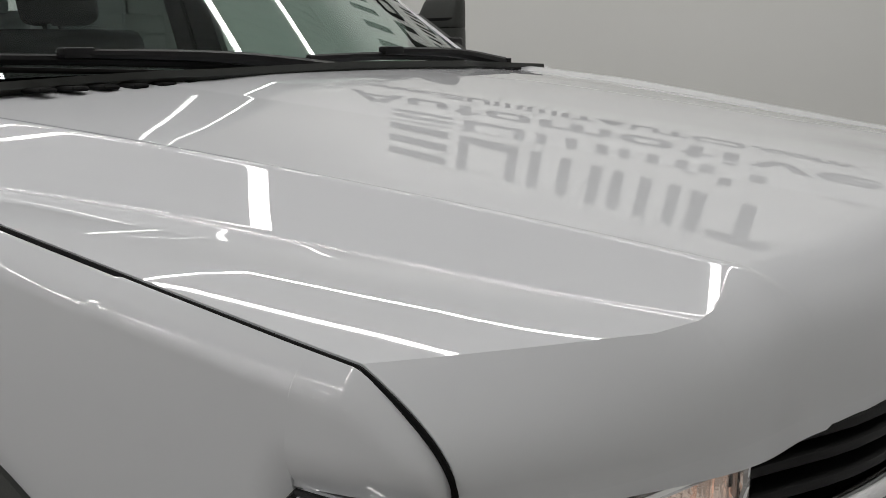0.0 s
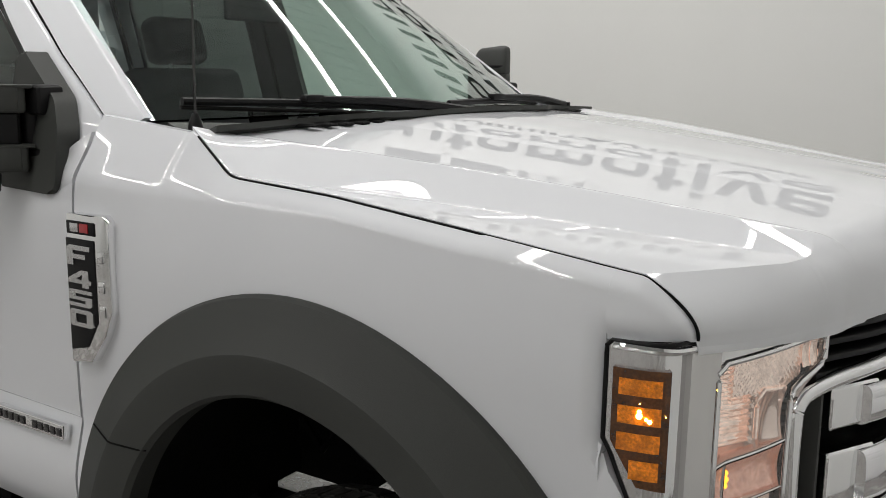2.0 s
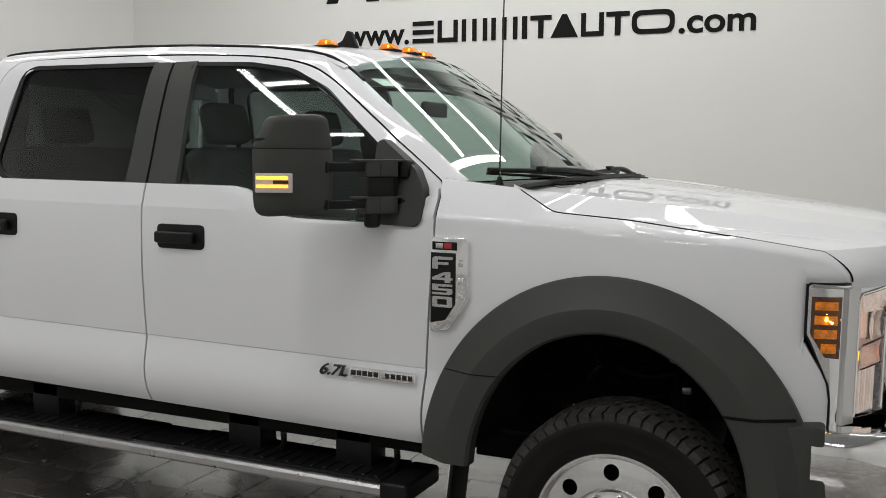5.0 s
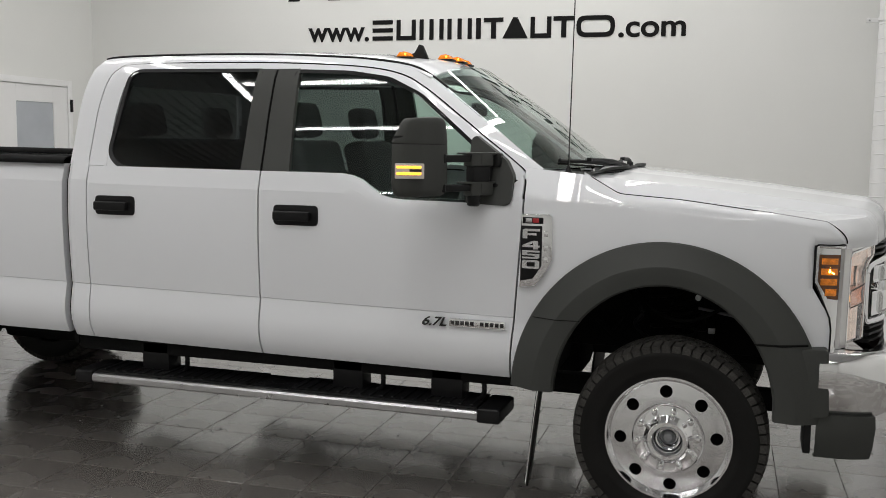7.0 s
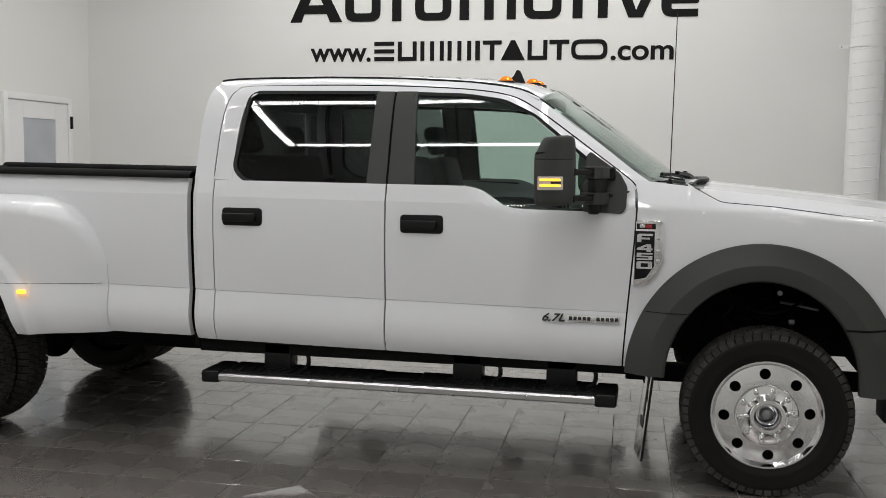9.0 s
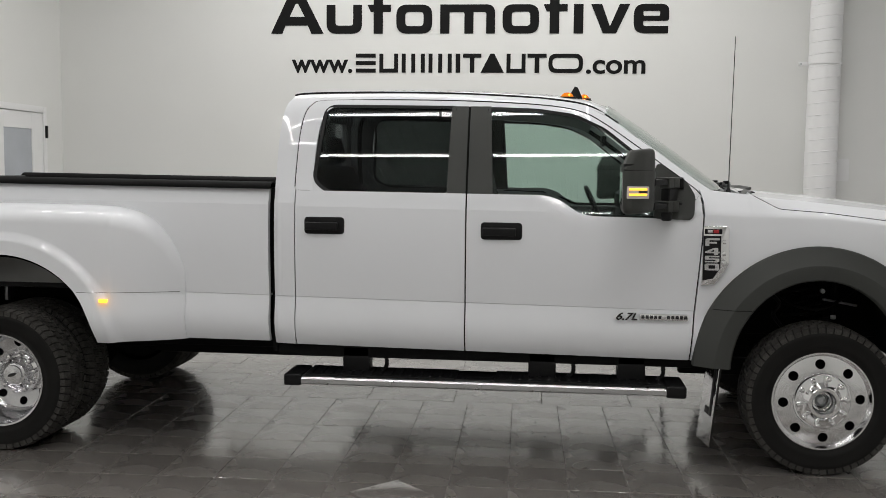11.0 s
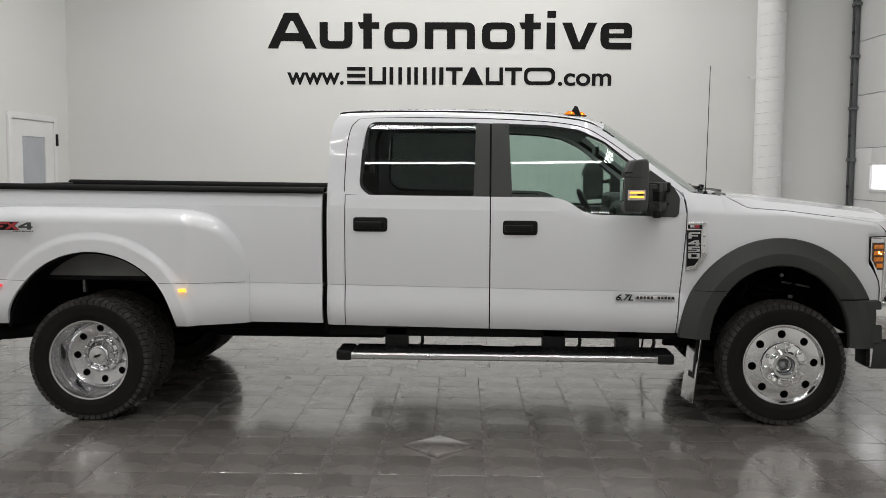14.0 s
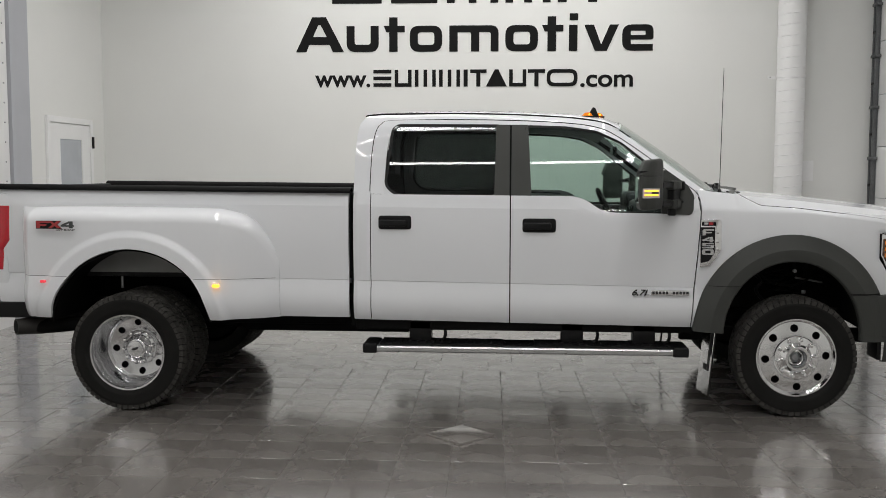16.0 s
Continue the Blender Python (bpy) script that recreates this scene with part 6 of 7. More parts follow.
S_MID, S_BOWL = S_LENS + (S_COL - S_LENS) * 0.26, S_LENS + (S_COL - S_LENS) * 0.60
rim_line = [(S_LENS, 0.82), (S_LENS - 0.002, 1.165), (S_LENS + 0.012, 1.178), (S_END - 0.006, 1.196), (S_END, 1.190), (S_END, 1.155), (S_END - 0.006, 1.148), (S_COL + 0.024, 1.130), (S_COL + 0.006, 1.118), (S_COL, 1.10), (S_COL, 0.82)]
for i in range(2):
    fix = (lambda b: b) if i == 0 else mirrored
    hl = part("headlight", fix(lamp_patch(0.004, S_SIDE, lamp_bottom, flat_z(1.2145), 0.006, 0.02, 30)()), CHROME, truck, "chrome headlight with amber side reflector, lamps lit")
    part("bezel", fix(lamp_patch(S_SIDE, S_EDGE, lamp_bottom, flat_z(1.2125), 0.010, 0.02)()), CHROME, hl, "chrome corner bezel")
    part("bezel", fix(lamp_patch(S_EDGE, S_LENS, flat_z(0.80), flat_z(1.2115), 0.0, 0.02)()), BEZEL, hl, "pale satin lamp surround")
    part("top_trim", fix(lamp_patch(S_LENS, S_END, lens_top, flat_z(1.206), 0.002, 0.02, 40, 3)()), CHROME, hl)
    part("top_trim", fix(lamp_line([(0.012, 1.211), (S_SIDE, 1.2085), (S_EDGE, 1.206), (S_END, 1.209)], 0.006, 0.004)), CHROME, hl)
    part("housing", fix(lamp_patch(0.0, S_END, lambda s: lamp_bottom(s) - 0.010, flat_z(1.220), 0.085, 0.02, 60, 4)()), GLOSS_BLACK, hl, "black lamp housing")
    part("lamp_seal", fix(lamp_line([(S_END, 1.2165), (0.008, 1.2165), (0.0, 1.208), (0.0, 1.07), (0.012, 1.050), (lamp_s_of_x(0.595), 0.928), (lamp_s_of_x(0.603), 0.88), (lamp_s_of_x(0.603), 0.80)], 0.0035, 0.006)), BLACK, hl, "black rubber seal")
    am = part("side_reflector", fix(lamp_patch(AS0, AS1, amber_low, flat_z(1.180), 0.0, 0.012, 14, 10)()), DARK_AMBER, hl, "dark amber side reflector")
    for z0, z1 in ((1.142, 1.166), (1.100, 1.126), (1.060, 1.086), (1.018, 1.046)):
        part("reflector_cell", fix(amber_cell(z0, z1)()), AMBER_CELL, am)
    for sx, z, r in ((0.50, 1.114, 0.0050), (0.50, 1.120, 0.0035), (0.68, 1.107, 0.0036), (0.62, 1.110, 0.0026), (0.50, 1.132, 0.0012), (0.93, 1.116, 0.0012)):
        part("lamp_glow", fix(bead(lamp_point(AS0 + (AS1 - AS0) * sx, z, -0.003), r)), GLOW, am, "glowing amber bulb")
    # These reflectors carry their own glow; no headlight bulb is built.
    part("reflector", fix(fluted(S_LENS, S_MID, flat_z(1.045), lambda s: lens_top(s) - 0.01, "z", 0.0065, 0.004, 0.018, 5, 90)()), REFLECTOR, hl, "fluted reflector with a glow put into its material")
    part("reflector", fix(fluted(S_MID, S_BOWL, flat_z(1.040), flat_z(1.135), "z", 0.0085, 0.005, 0.026, 5, 60)()), REFLECTOR, hl, "fluted reflector with a glow put into its material")
    part("bowl", fix(bowl(S_BOWL, S_COL, 1.035, 1.118, 0.010, 0.016)()), BOWL, hl, "smooth mirror bowl with a glow put into its material")
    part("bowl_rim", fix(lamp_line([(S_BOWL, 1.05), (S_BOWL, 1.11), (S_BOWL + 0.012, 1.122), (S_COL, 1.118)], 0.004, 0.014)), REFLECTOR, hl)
    part("reflector", fix(fluted(S_MID, S_END - 0.035, lambda s: max(1.120, arm_low(s)) if s > S_COL else 1.120, lens_top, "d", 0.0068, 0.0035, 0.014, 110, 12)()), REFLECTOR, hl, "fluted reflector with a glow put into its material")
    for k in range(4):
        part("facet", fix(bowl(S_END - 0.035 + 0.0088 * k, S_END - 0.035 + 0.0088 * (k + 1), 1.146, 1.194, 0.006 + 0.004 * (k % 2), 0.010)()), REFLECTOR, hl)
    part("turn_reflector", fix(bowl(S_LENS + 0.016, S_COL, 0.958, 1.036, 0.008, 0.018)()), ROSE, hl, "pinkish turn lamp reflector with added glow")
    part("turn_frame", fix(lamp_line([(S_LENS + 0.004, 1.020), (S_LENS + 0.02, 1.026), (S_COL, 1.040)], 0.004, 0.004)), CHROME, hl)
    part("turn_frame", fix(lamp_line([(S_LENS + 0.02, 1.024), (S_LENS + 0.018, 0.955), (S_COL, 0.966)], 0.003, 0.004)), CHROME, hl)
    for z, r in ((1.000, 0.005), (0.990, 0.006), (0.980, 0.005), (0.966, 0.003)):
        part("bulb", fix(bead(lamp_point(S_LENS + 0.038, z, 0.022), r)), AMBER_LIT, hl, "glowing orange filament")
    part("reflector", fix(fluted(S_LENS, S_COL, flat_z(0.815), flat_z(0.955), "s", 0.010, 0.006, 0.022, 60, 6)()), REFLECTOR, hl, "fluted reflector with a glow put into its material")
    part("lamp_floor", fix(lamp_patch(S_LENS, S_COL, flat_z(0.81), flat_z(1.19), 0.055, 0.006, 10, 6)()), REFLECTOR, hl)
    for nm, a, b, lo, hi in (("lens", S_LENS, S_COL, flat_z(0.815), lens_top), ("lens", S_COL, S_END, arm_low, lens_top)):
        no_shadow(part(nm, fix(lamp_patch(a, b, lo, hi, 0.0, 0.003, 12, 12)()), CLEAR, hl, "clear headlight lens"))
    part("lens_rim", fix(lamp_line(rim_line, 0.005, 0.001)), CHROME, hl, "thin chrome lens rim")
    part("arm_trim", fix(lamp_line([(S_END + 0.0, 1.205), (S_END + 0.001, 1.15), (S_COL + 0.03, 1.124), (S_COL + 0.012, 1.105), (S_COL + 0.010, 0.82)], 0.007, 0.006)), SMOKY, hl)


# ---- grille ----
BAR_PLAN = spline([(0.700, 0.80), (0.735, 0.735), (0.772, 0.650), (0.806, 0.580), (0.830, 0.50), (0.858, 0.30), (0.868, 0.0)], 60)


def grille_x(y):
    return float(np.interp(-abs(y), [-p[1] for p in BAR_PLAN], [p[0] for p in BAR_PLAN]))


def cross_bar(z0, z1, y1, out, depth, n=40):
    """A bar across the nose that follows its curve."""
    def P(w, v):
        a = 2 * math.pi * v
        y = y1 * w
        c, s = math.cos(a), math.sin(a)
        rx = abs(c) ** 0.5 * (1 if c > 0 else -1)
        rz = abs(s) ** 0.5 * (1 if s > 0 else -1)
        return (grille_x(y) + out + depth / 2 * rx, y, (z0 + z1) / 2 + (z1 - z0) / 2 * rz)
    bm = grid(P, lin(-1, 1, n), lin(0, 1, 20))
    bmesh.ops.remove_doubles(bm, verts=bm.verts, dist=1e-5)
    bmesh.ops.holes_fill(bm, edges=[e for e in bm.edges if e.is_boundary])
    return bm


grille = part("grille", cross_bar(0.82, 1.205, 0.735, -0.085, 0.03), UNDER, truck, "black grille with chrome bars and frame")
for z in (1.134, 1.160, 1.186, 1.208):
    part("slat", cross_bar(z - 0.010, z + 0.005, 0.69, -0.028, 0.055), BLACK, grille)
for z in (0.800, 0.828, 0.856):
    part("slat", cross_bar(z - 0.008, z + 0.006, 0.68, -0.018, 0.055), BLACK, grille)
for s in (-1, 1):
    for y in (0.655, 0.40, 0.2):
        part("grille_rib", rbox((grille_x(y) - 0.06, s * y - 0.004, 1.13), (grille_x(y) - 0.012, s * y + 0.004, 1.208), 0.002), BLACK, grille)
for z0, z1 in ((1.040, 1.108), (0.905, 1.000)):
    part("chrome_bar", cross_bar(z0, z1, 0.60, -0.005, 0.06), CHROME, grille, "broad chrome grille bar")


def chrome_frame():
    path = spline([(0.10, 1.150), (0.30, 1.146), (0.50, 1.138), (0.62, 1.128), (0.70, 1.116), (0.730, 1.100), (0.738, 1.06), (0.738, 0.96), (0.734, 0.905), (0.71, 0.885), (0.60, 0.880), (0.40, 0.878), (0.1, 0.876)], 90)
    pts = [(grille_x(y) + 0.004, -y, z) for y, z in path]
    return tube(pts, 0.0135, 12)


for i in range(2):
    fix = (lambda b: b) if i == 0 else mirrored
    part("chrome_frame", fix(chrome_frame()), CHROME, grille, "rounded chrome grille frame")
    for z0, z1 in ((1.040, 1.112), (0.900, 1.004)):
        blk = rbox((-0.05, 0.0, z0), (0.004, 0.115, z1), 0.008, 3, m=Matrix.Translation((0.772, -0.662, 0)) @ Matrix.Rotation(radians(-26), 4, "Z"))
        part("bar_end", fix(blk), CHROME, grille, "chrome bar end")
    part("vent_backing", fix(rbox((0.66, -0.735, 0.88), (0.690, -0.640, 1.12), 0.01)), UNDER, grille)
    for k in range(11):
        z = 0.900 + k * 0.0195
        part("vent_fin", fix(rbox((0.690, -0.728, z), (0.736, -0.695, z + 0.008), 0.003, 1)), GLOSS_BLACK, grille)
    part("vent_post", fix(rbox((0.72, -0.684, 0.892), (0.764, -0.668, 1.112), 0.005)), TRIM, grille)

# raised marks on the hood's nose
def raised(y0, y1, u0, u1):
    def f_of(y):
        t = 1 - abs(y) / 0.70
        return (0.5 + 0.5 * t) if y < 0 else 1.5 - 0.5 * t
    fs = [f_of(y) for y in lin(y0, y1, 6)]

    def P(u, f):
        q = Vector(hood_point(u, f))
        a, b = Vector(hood_point(u + 0.004, f)), Vector(hood_point(u, f + 0.004))
        n = (a - q).cross(b - q).normalized()
        return q + n * (0.0018 if n.z > 0 else -0.0018)
    return grid(P, lin(u0, u1, 4), fs, 0.004, (-0.5, 0, -0.8))


for k in range(9):
    y = -0.47 + k * 0.105
    for u0 in (1.30, 1.40, 1.50):
        part("raised_mark", raised(y, y + 0.075, u0, u0 + 0.05), PAINT, hood)


# ---- front bumper ----
BUMP_PLAN = [(0.56, 0.992), (0.64, 0.990), (0.73, 0.972), (0.81, 0.925), (0.865, 0.83), (0.91, 0.60), (0.945, 0.30), (0.955, 0.0)]


def bumper_strip(prof, thick, part_of=(0, 40), both=True):
    """A strip that follows the bumper's plan; part_of: the stretch of the half plan, from the wheel to the middle."""
    half = spline(BUMP_PLAN, 40)[part_of[0]:part_of[1] + 1]
    plan = [(p[0], -p[1]) for p in half] + ([(p[0], p[1]) for p in half[-2::-1]] if both else [])

    def P(i, v):
        a, b = plan[max(0, i - 1)], plan[min(len(plan) - 1, i + 1)]
        n = Vector((b[1] - a[1], -(b[0] - a[0]))).normalized()
        o, z = prof[v]
        return (plan[i][0] + n.x * o, plan[i][1] + n.y * o, z)
    return grid(P, list(range(len(plan))), list(range(len(prof))), thick)


BUMP_PROF = [tuple(p) for p in spline([(-0.09, 0.800), (-0.030, 0.802), (-0.006, 0.793), (0.012, 0.770), (0.020, 0.735), (0.020, 0.690), (0.012, 0.640), (-0.004, 0.590), (-0.020, 0.556), (-0.05, 0.535)], 36)]
bumper = part("front_bumper", bumper_strip(BUMP_PROF, 0.006), CHROME, truck, "curved chrome front bumper")
FOOT_PROF = [(-0.05, 0.552), (-0.006, 0.548), (0.0, 0.50), (-0.012, 0.42), (-0.030, 0.370), (-0.08, 0.362)]
for i in range(2):
    fix = (lambda b: b) if i == 0 else mirrored
    part("valance", fix(bumper_strip(FOOT_PROF, 0.01, (0, 15), False)), TRIM, bumper, "dark grey plastic corner valance")
part("air_dam", bumper_strip([(-0.16, 0.545), (-0.14, 0.54), (-0.14, 0.46), (-0.16, 0.455)], 0.01, (12, 40)), BLACK, bumper, "black set-back air dam")


def flare_foot():
    return prism(rounded([(0.425, 0.80), (0.592, 0.815), (0.600, 0.66), (0.606, 0.545), (0.515, 0.535), (0.475, 0.66)], 0.02), -1.008, -0.93, 0.006)


def flare_return():
    """The inward side of the lower flare and corner valance."""
    return rbox((0.515, -0.985, 0.385), (0.545, -0.80, 0.76), 0.008)


both_sides("flare_return", flare_return, BLACK)
both_sides("flare_foot", flare_foot, TRIM, truck, "dark grey lower flare")


# ---- cowl, wipers, aerial ----
def cowl_bm():
    def P(w, v):
        y0 = 0.80 * w
        k = min(1, abs(w))
        xg, zg = -0.585 + 0.19 * (1 - k * k) + 0.012, 1.478 - 0.012 * (1 - k * k)
        edge = float(np.interp(k, [0, 0.42, 0.60, 1.0], [-0.272, -0.272, -0.340, -0.372]))
        zh = float(np.interp(k, [0, 0.5, 1], [1.503, 1.497, 1.480]))
        x = xg + (edge - xg) * v
        z = zg + (zh - zg) * v - 0.018 * math.sin(math.pi * v)
        return (x, y0 * (1 + 0.06 * v * k), z)
    return grid(P, lin(-1, 1, 48), lin(0, 1, 8), 0.012, (0, 0, -1))


cowl = part("cowl", cowl_bm(), TRIM, truck, "dark grey slotted cowl panel")
for k in range(26):
    y = -0.62 + k * 0.05
    kk = abs(y) / 0.80
    x = -0.36 + 0.07 * (1 - kk)
    part("cowl_slot", rbox((x - 0.045, y - 0.014, 1.470), (x + 0.035, y + 0.016, 1.4815 - 0.006 * kk), 0.003, 1), UNDER, cowl)


def wiper(p0, p1, pivot):
    holder = part("wiper", tube(spline([p0, (Vector(p0) + Vector(p1)) / 2 + Vector((0.006, 0, 0.006)), p1], 14), 0.0075, 8, flat=1.2), BLACK, truck, "black wiper resting at the windshield base")
    mid = (Vector(p0) * 0.55 + Vector(p1) * 0.45) + Vector((0.014, 0, 0.016))
    part("wiper_arm", tube(spline([mid, (mid + Vector(pivot)) / 2 + Vector((0.01, 0, 0.01)), pivot], 12), [0.008 + 0.0006 * i for i in range(13)], 8), BLACK, holder)
    part("wiper_rubber", tube([Vector(p0) + Vector((-0.006, 0, -0.012)), Vector(p1) + Vector((-0.006, 0, -0.012))], 0.005, 6), RUBBER, holder)
    part("wiper_joint", rbox(mid - Vector((0.012, 0.03, 0.008)), mid + Vector((0.012, 0.03, 0.010)), 0.005), BLACK, holder)
    part("pivot_cap", tube([Vector(pivot) - Vector((0, 0, 0.02)), Vector(pivot) + Vector((0, 0, 0.012))], 0.018, 12), BLACK, holder)


wiper((-0.525, -0.80, 1.523), (-0.375, -0.10, 1.492), (-0.335, 0.06, 1.482))
wiper((-0.370, -0.03, 1.508), (-0.430, 0.56, 1.500), (-0.40, 0.70, 1.485))
AX, AY = -0.484, -0.802
aerial = part("aerial", tube([(AX, AY, 1.47), (AX + 0.001, AY, 1.60), (AX + 0.010, AY, 2.305)], [0.0035, 0.0028, 0.0022], 8), GLOSS_BLACK, truck, "thin black whip aerial")
part("aerial_base", tube([(AX, AY, 1.462), (AX, AY, 1.482), (AX, AY, 1.50)], [0.017, 0.014, 0.006], 14), BLACK, aerial)


# ---- roof lamps and fin ----
def roof_lamp(x, y, z):
    shell = prism([(x - 0.040, z - 0.010), (x + 0.040, z - 0.012), (x + 0.026, z + 0.010), (x + 0.006, z + 0.017), (x - 0.020, z + 0.013)], y - 0.030, y + 0.030, 0.008)
    lamp = part("roof_lamp", shell, AMBER, truck, "lit amber roof clearance lamp")
    part("lamp_base", rbox((x - 0.045, y - 0.036, z - 0.018), (x + 0.046, y + 0.036, z - 0.008), 0.004), BLACK, lamp)
    part("bulb", bead((x + 0.012, y - 0.026, z + 0.002), 0.0075), AMBER_LIT, lamp, "glowing amber spot")


for x, y in ((-1.352, -0.503), (-1.25, -0.171), (-1.238, 0.0), (-1.25, 0.171), (-1.352, 0.503)):
    roof_lamp(x, y, roof_z(x, y) + 0.012)
FZ = roof_z(-1.30, -0.42) - 0.006
fin = prism([(-1.366, FZ), (-1.258, FZ - 0.004), (-1.272, FZ + 0.028), (-1.290, FZ + 0.068), (-1.308, FZ + 0.074), (-1.330, FZ + 0.034), (-1.362, FZ + 0.020)], -0.428, -0.400, 0.006)
part("roof_fin", fin, BLACK, truck, "black shark fin aerial")

# ---- cabin ----
part("headliner", grid(lambda u, w: (-2.80 + 1.62 * u, 0.65 * w, roof_edge_z(-2.80 + 1.62 * u) - 0.055 + 0.03 * (1 - w * w)), lin(0, 1, 14), lin(-1, 1, 12), 0.01, (0, 0, -1)), LINER, truck, "grey headliner")
dash = part("dashboard", rbox((-0.98, -0.86, 1.02), (-0.52, 0.86, 1.40), 0.07, 4), SEAT, truck, "dark dashboard")
part("instrument_hood", rbox((-1.00, 0.18, 1.33), (-0.72, 0.62, 1.455), 0.05, 3), SEAT, dash)
part("centre_screen", rbox((-0.99, -0.16, 1.16), (-0.965, 0.16, 1.36), 0.01), GLOSS_BLACK, dash)


def steering_wheel():
    m = pose(-1.12, 0.40, 1.30, 0, 65, 0)
    pts = [m @ Vector((0.185 * math.cos(a), 0.185 * math.sin(a), 0)) for a in lin(0, 2 * math.pi, 40)]
    return tube(pts, 0.016, 10), m


bm, m = steering_wheel()
sw = part("steering_wheel", bm, BLACK, truck, "black steering wheel")
part("horn_pad", rbox((-0.06, -0.08, -0.03), (0.07, 0.08, 0.02), 0.025, 3, m=m), BLACK, sw)
for a in (90, -90, 180):
    part("spoke", tube([m @ Vector((0.05 * math.cos(radians(a)), 0.05 * math.sin(radians(a)), 0)), m @ Vector((0.18 * math.cos(radians(a)), 0.18 * math.sin(radians(a)), 0))], 0.016, 8), BLACK, sw)


def seat(x, y, w):
    st = part("seat", rbox((x - 0.25, y - w / 2, 0.92), (x + 0.27, y + w / 2, 1.08), 0.06, 3), SEAT, truck, "dark cloth seat")
    m = pose(x - 0.22, y, 1.05, 0, -14, 0)
    part("backrest", rbox((-0.07, -w / 2, -0.02), (0.06, w / 2, 0.56), 0.06, 4, m=m), SEAT, st)
    n = 1 if w < 0.7 else 2
    for k in range(n):
        yy = 0 if n == 1 else (-0.36, 0.36)[k]
        part("headrest", rbox((-0.055, yy - 0.13, 0.58), (0.045, yy + 0.13, 0.76), 0.05, 4, m=m), SEAT, st)
        part("headrest_post", tube([m @ Vector((0, yy - 0.05, 0.5)), m @ Vector((0, yy - 0.05, 0.62))], 0.007, 6), STEEL, st)


seat(-1.55, -0.40, 0.54)
seat(-1.55, 0.40, 0.54)
seat(-2.52, 0.0, 1.36)
part("centre_console", rbox((-1.75, -0.12, 0.70), (-0.95, 0.12, 1.10), 0.04, 3), SEAT, truck)
for x0, x1 in ((-2.80, -1.92), (-1.86, -0.72)):
    both_sides("door_trim", lambda: rbox((x0, -0.935, 0.66), (x1, -0.88, 1.405 if x0 < -2 else 1.33), 0.02, 3), SEAT, truck, "dark inner door trim")
part("rear_view_mirror", rbox((-1.13, -0.11, 1.735), (-1.10, 0.11, 1.80), 0.012, 3), BLACK, truck, "black rear view mirror")
part("windshield_label", grid(lambda u, v: (-1.09 + 0.0 * v + 0.022 - 0.055 * v + 0.012 * u, -0.56 + 0.16 * u, 1.832 + 0.030 * v + 0.006 * u), lin(0, 1, 4), lin(0, 1, 3), 0.001), material("pale_label", (0.62, 0.70, 0.64), 0.6, stain=0.05), truck, "pale paper label inside the windshield")
part("green_sticker", rbox((-0.500, 0.585, 1.484), (-0.492, 0.645, 1.510), 0.002), material("green_sticker", (0.12, 0.55, 0.10), 0.5, stain=0.05), truck, "small green sticker inside the windshield")


# ---- floor plate, water drops, tiles ----
def corner_plate():
    m = Matrix.Translation((-2.178, -1.640, 0)) @ pose(0, 0, 0, 0, 0, 46)
    return rbox((-0.148, -0.148, 0.0), (0.148, 0.148, 0.016), 0.003, m=m)


plate = place(part("floor_plate", corner_plate(), TILE), (-2.178, -1.640, 0))
tagged(plate, "loose grey square tile laid cornerwise on the floor", "floor tile")


def drops():
    bm = bmesh.new()
    rnd = random.Random(4)
    for i in range(90):
        t = rnd.random()
        x = -3.4 + 2.9 * t + rnd.gauss(0, 0.05)
        y = -0.45 + 0.18 * t + rnd.gauss(0, 0.10)
        r = 0.003 + 0.007 * rnd.random() ** 2
        ring = [[bm.verts.new((x + r * f * math.cos(a) * (1.2 if k % 2 else 1), y + r * f * math.sin(a), h * r)) for k, a in enumerate(lin(0, 2 * math.pi * 7 / 8, 7))] for f, h in ((1, 0), (0.75, 0.35), (0.3, 0.5))]
        for q, w in zip(ring, ring[1:]):
            for k in range(8):
                bm.faces.new((q[k], q[(k + 1) % 8], w[(k + 1) % 8], w[k]))
        bm.faces.new(ring[-1])
    return bm


tagged(part("water_drops", drops(), WATER), "scattered clear water drops on the tiles", "water drops", kind="stuff")

PITCH, DEEP, JOINT = 0.301, 0.353, 0.0035
GX, GY = 0.013, -4.551


def tile_mesh(w, d):
    bm = bmesh.new()
    e = 0.0008
    lo = [bm.verts.new((x, y, -0.006)) for x, y in ((-w / 2, -d / 2), (w / 2, -d / 2), (w / 2, d / 2), (-w / 2, d / 2))]
    mid = [bm.verts.new((v.co.x, v.co.y, -e)) for v in lo]
    hi = [bm.verts.new((v.co.x * (1 - 2 * e / w), v.co.y * (1 - 2 * e / d), 0)) for v in lo]
    for a, b in ((lo, mid), (mid, hi)):
        for k in range(4):
            bm.faces.new((a[k], a[(k + 1) % 4], b[(k + 1) % 4], b[k]))
    bm.faces.new(hi)
    return bm


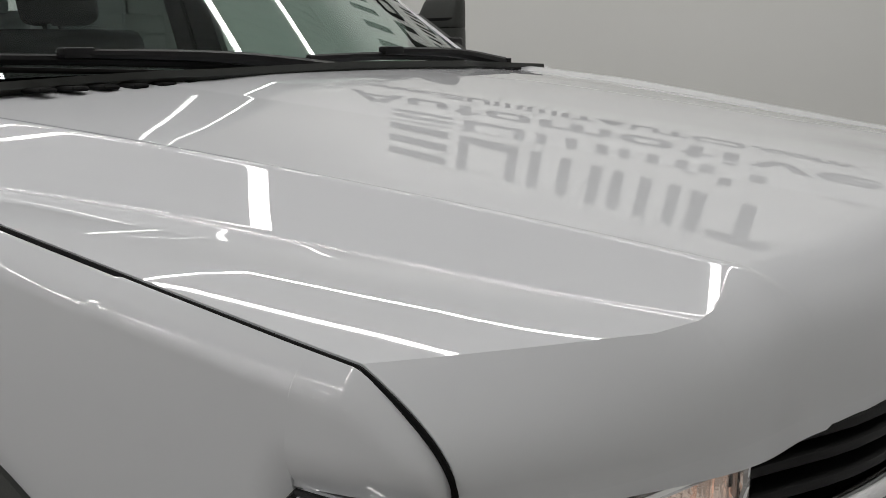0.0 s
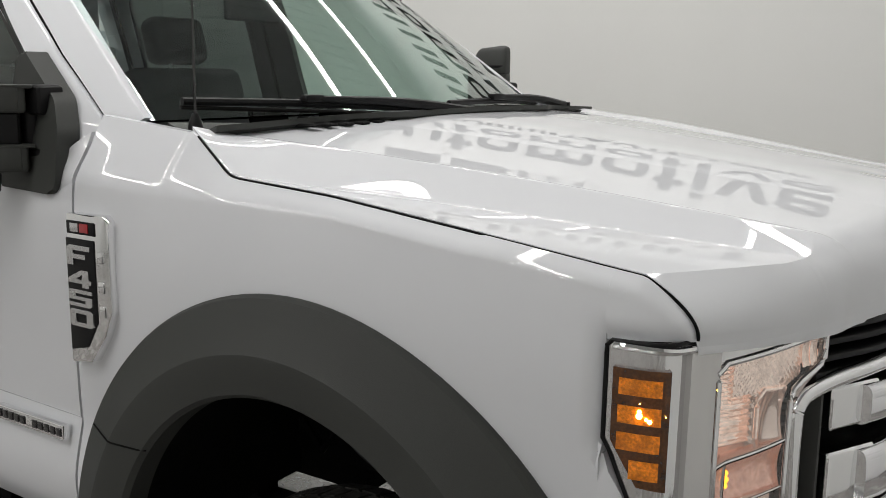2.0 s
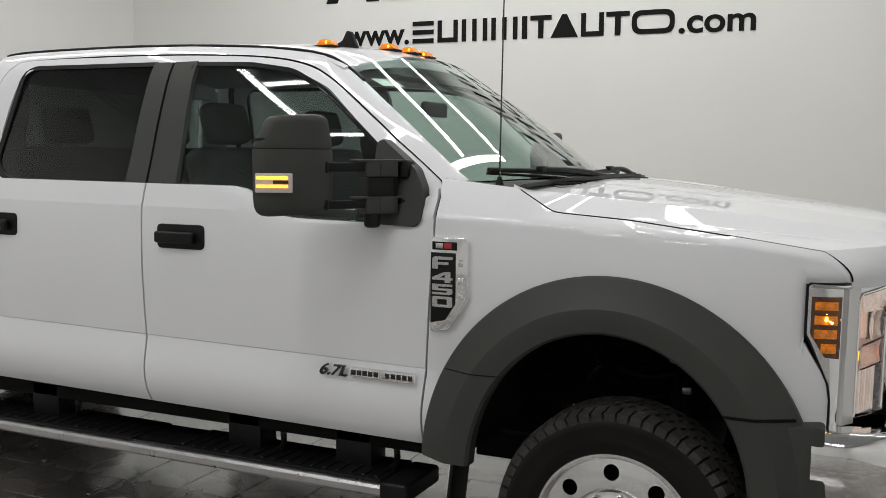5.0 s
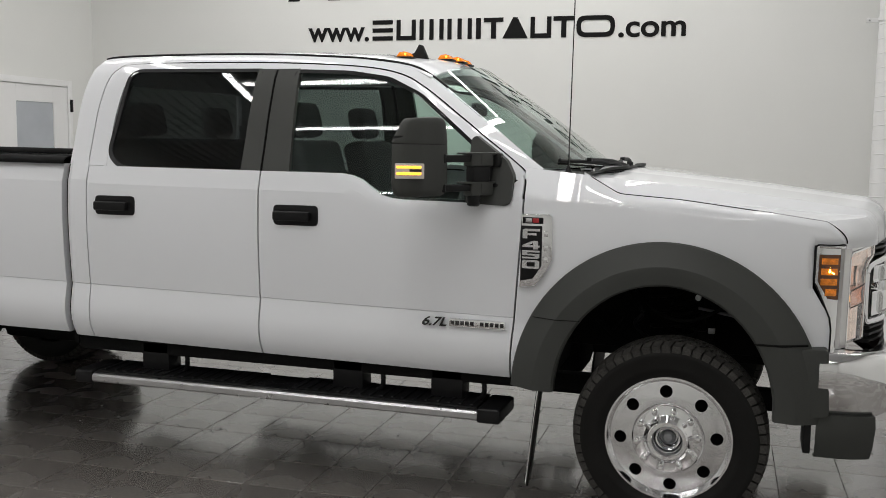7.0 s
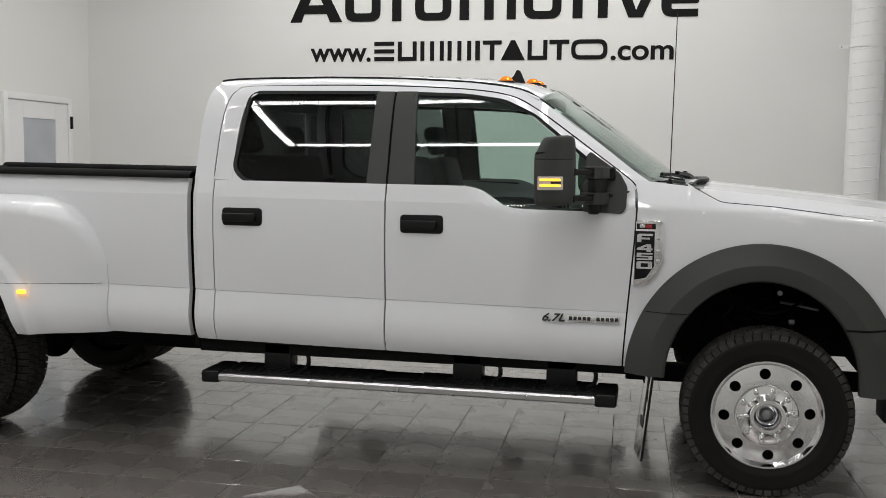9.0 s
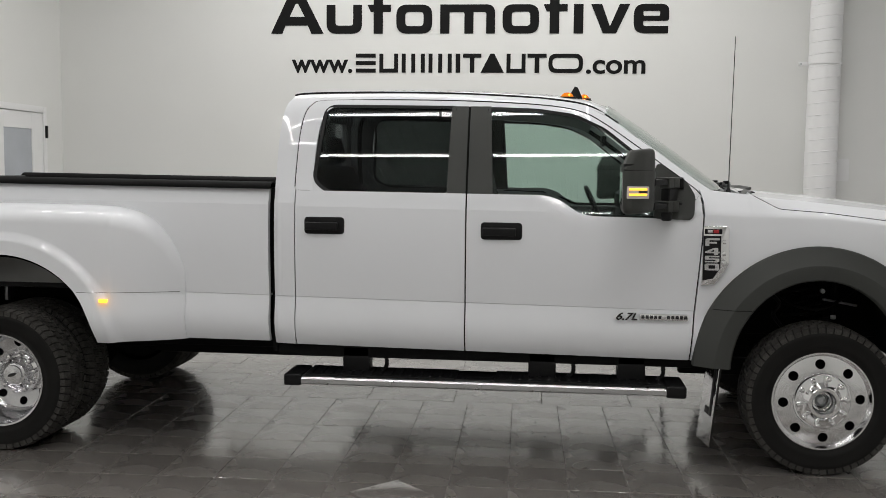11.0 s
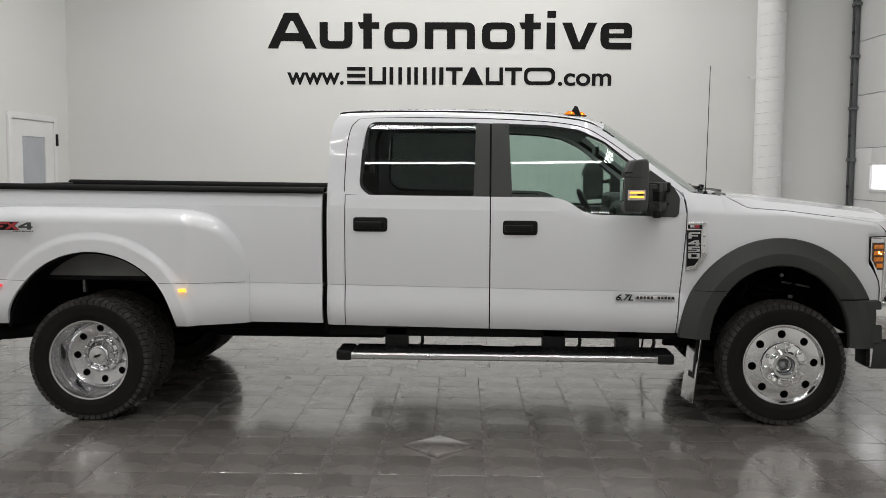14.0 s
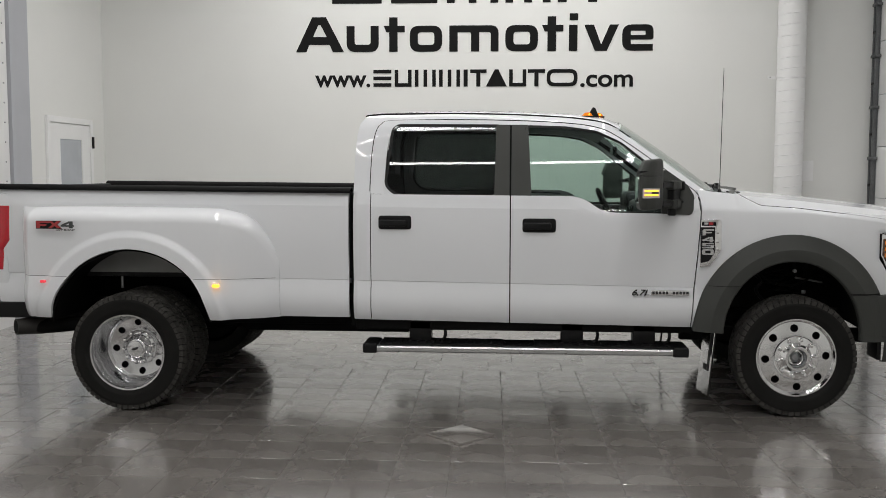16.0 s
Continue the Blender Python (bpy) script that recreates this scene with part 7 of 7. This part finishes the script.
def tile_spots():
    spots = []
    for r in range(-14, 36):
        y = GY - (r + 0.5) * DEEP
        if r >= 0:
            for c in range(-17, 18):
                spots.append((GX + (c + 0.5) * PITCH, y, 1))
        else:
            off = (0.67 + 0.667 * (-r - 1)) % 2
            for c in range(-9, 10):
                spots.append((GX + (off + 2 * c + 1) * PITCH, y, 2))
    out = []
    for x, y, n in spots:
        if y > -0.16 or y < SOUTH:
            continue
        w = n * PITCH - JOINT
        a, b = max(x - w / 2, WEST + 0.004), min(x + w / 2, EAST - 0.004)
        if b - a > 0.03:
            out.append(((a + b) / 2, y, n if b - a > w - 1e-6 else 0, b - a))
    return out


SMALL, LARGE = bpy.data.meshes.new("tile"), bpy.data.meshes.new("long_tile")
for me, n in ((SMALL, 1), (LARGE, 2)):
    b = tile_mesh(n * PITCH - JOINT, DEEP - JOINT)
    b.to_mesh(me)
    b.free()
    me.materials.append(TILE)
SPOTS = tile_spots()
near = [s for s in SPOTS if s[2] and -2.6 < s[0] < 3.2 and -7.4 < s[1] < -3.6][:300]
chosen = set(near)
rnd = random.Random(9)
for x, y, n, w in near:
    ob = new("tile" if n == 1 else "long_tile", SMALL if n == 1 else LARGE)
    ob.parent = floor
    ob.matrix_parent_inverse = Matrix.Identity(4)
    ob.location = (x, y, rnd.uniform(-0.0004, 0.0004))
    ob.rotation_euler = (rnd.gauss(0, 0.0014), rnd.gauss(0, 0.0014), 0)
verts, faces = [], []
for x, y, n, w in SPOTS:
    if (x, y, n, w) in chosen:
        continue
    d, e = DEEP - JOINT, 0.0008
    tx, ty = rnd.gauss(0, 0.0014), rnd.gauss(0, 0.0014)
    k = len(verts)
    for hz, sh in ((-0.006, 0), (-e, 0), (0, e)):
        for sx, sy in ((-1, -1), (1, -1), (1, 1), (-1, 1)):
            px, py = sx * (w / 2 - sh), sy * (d / 2 - sh)
            verts.append((x + px, y + py, hz + px * tx + py * ty))
    for a in (0, 4):
        for j in range(4):
            faces.append((k + a + j, k + a + (j + 1) % 4, k + a + 4 + (j + 1) % 4, k + a + 4 + j))
    faces.append((k + 8, k + 9, k + 10, k + 11))
me = bpy.data.meshes.new("tile_field")
me.from_pydata(verts, [], faces)
me.materials.append(TILE)
field = new("tile_field", me)
field.parent = floor
tagged(field, "dark grey square floor tiles", kind="stuff")
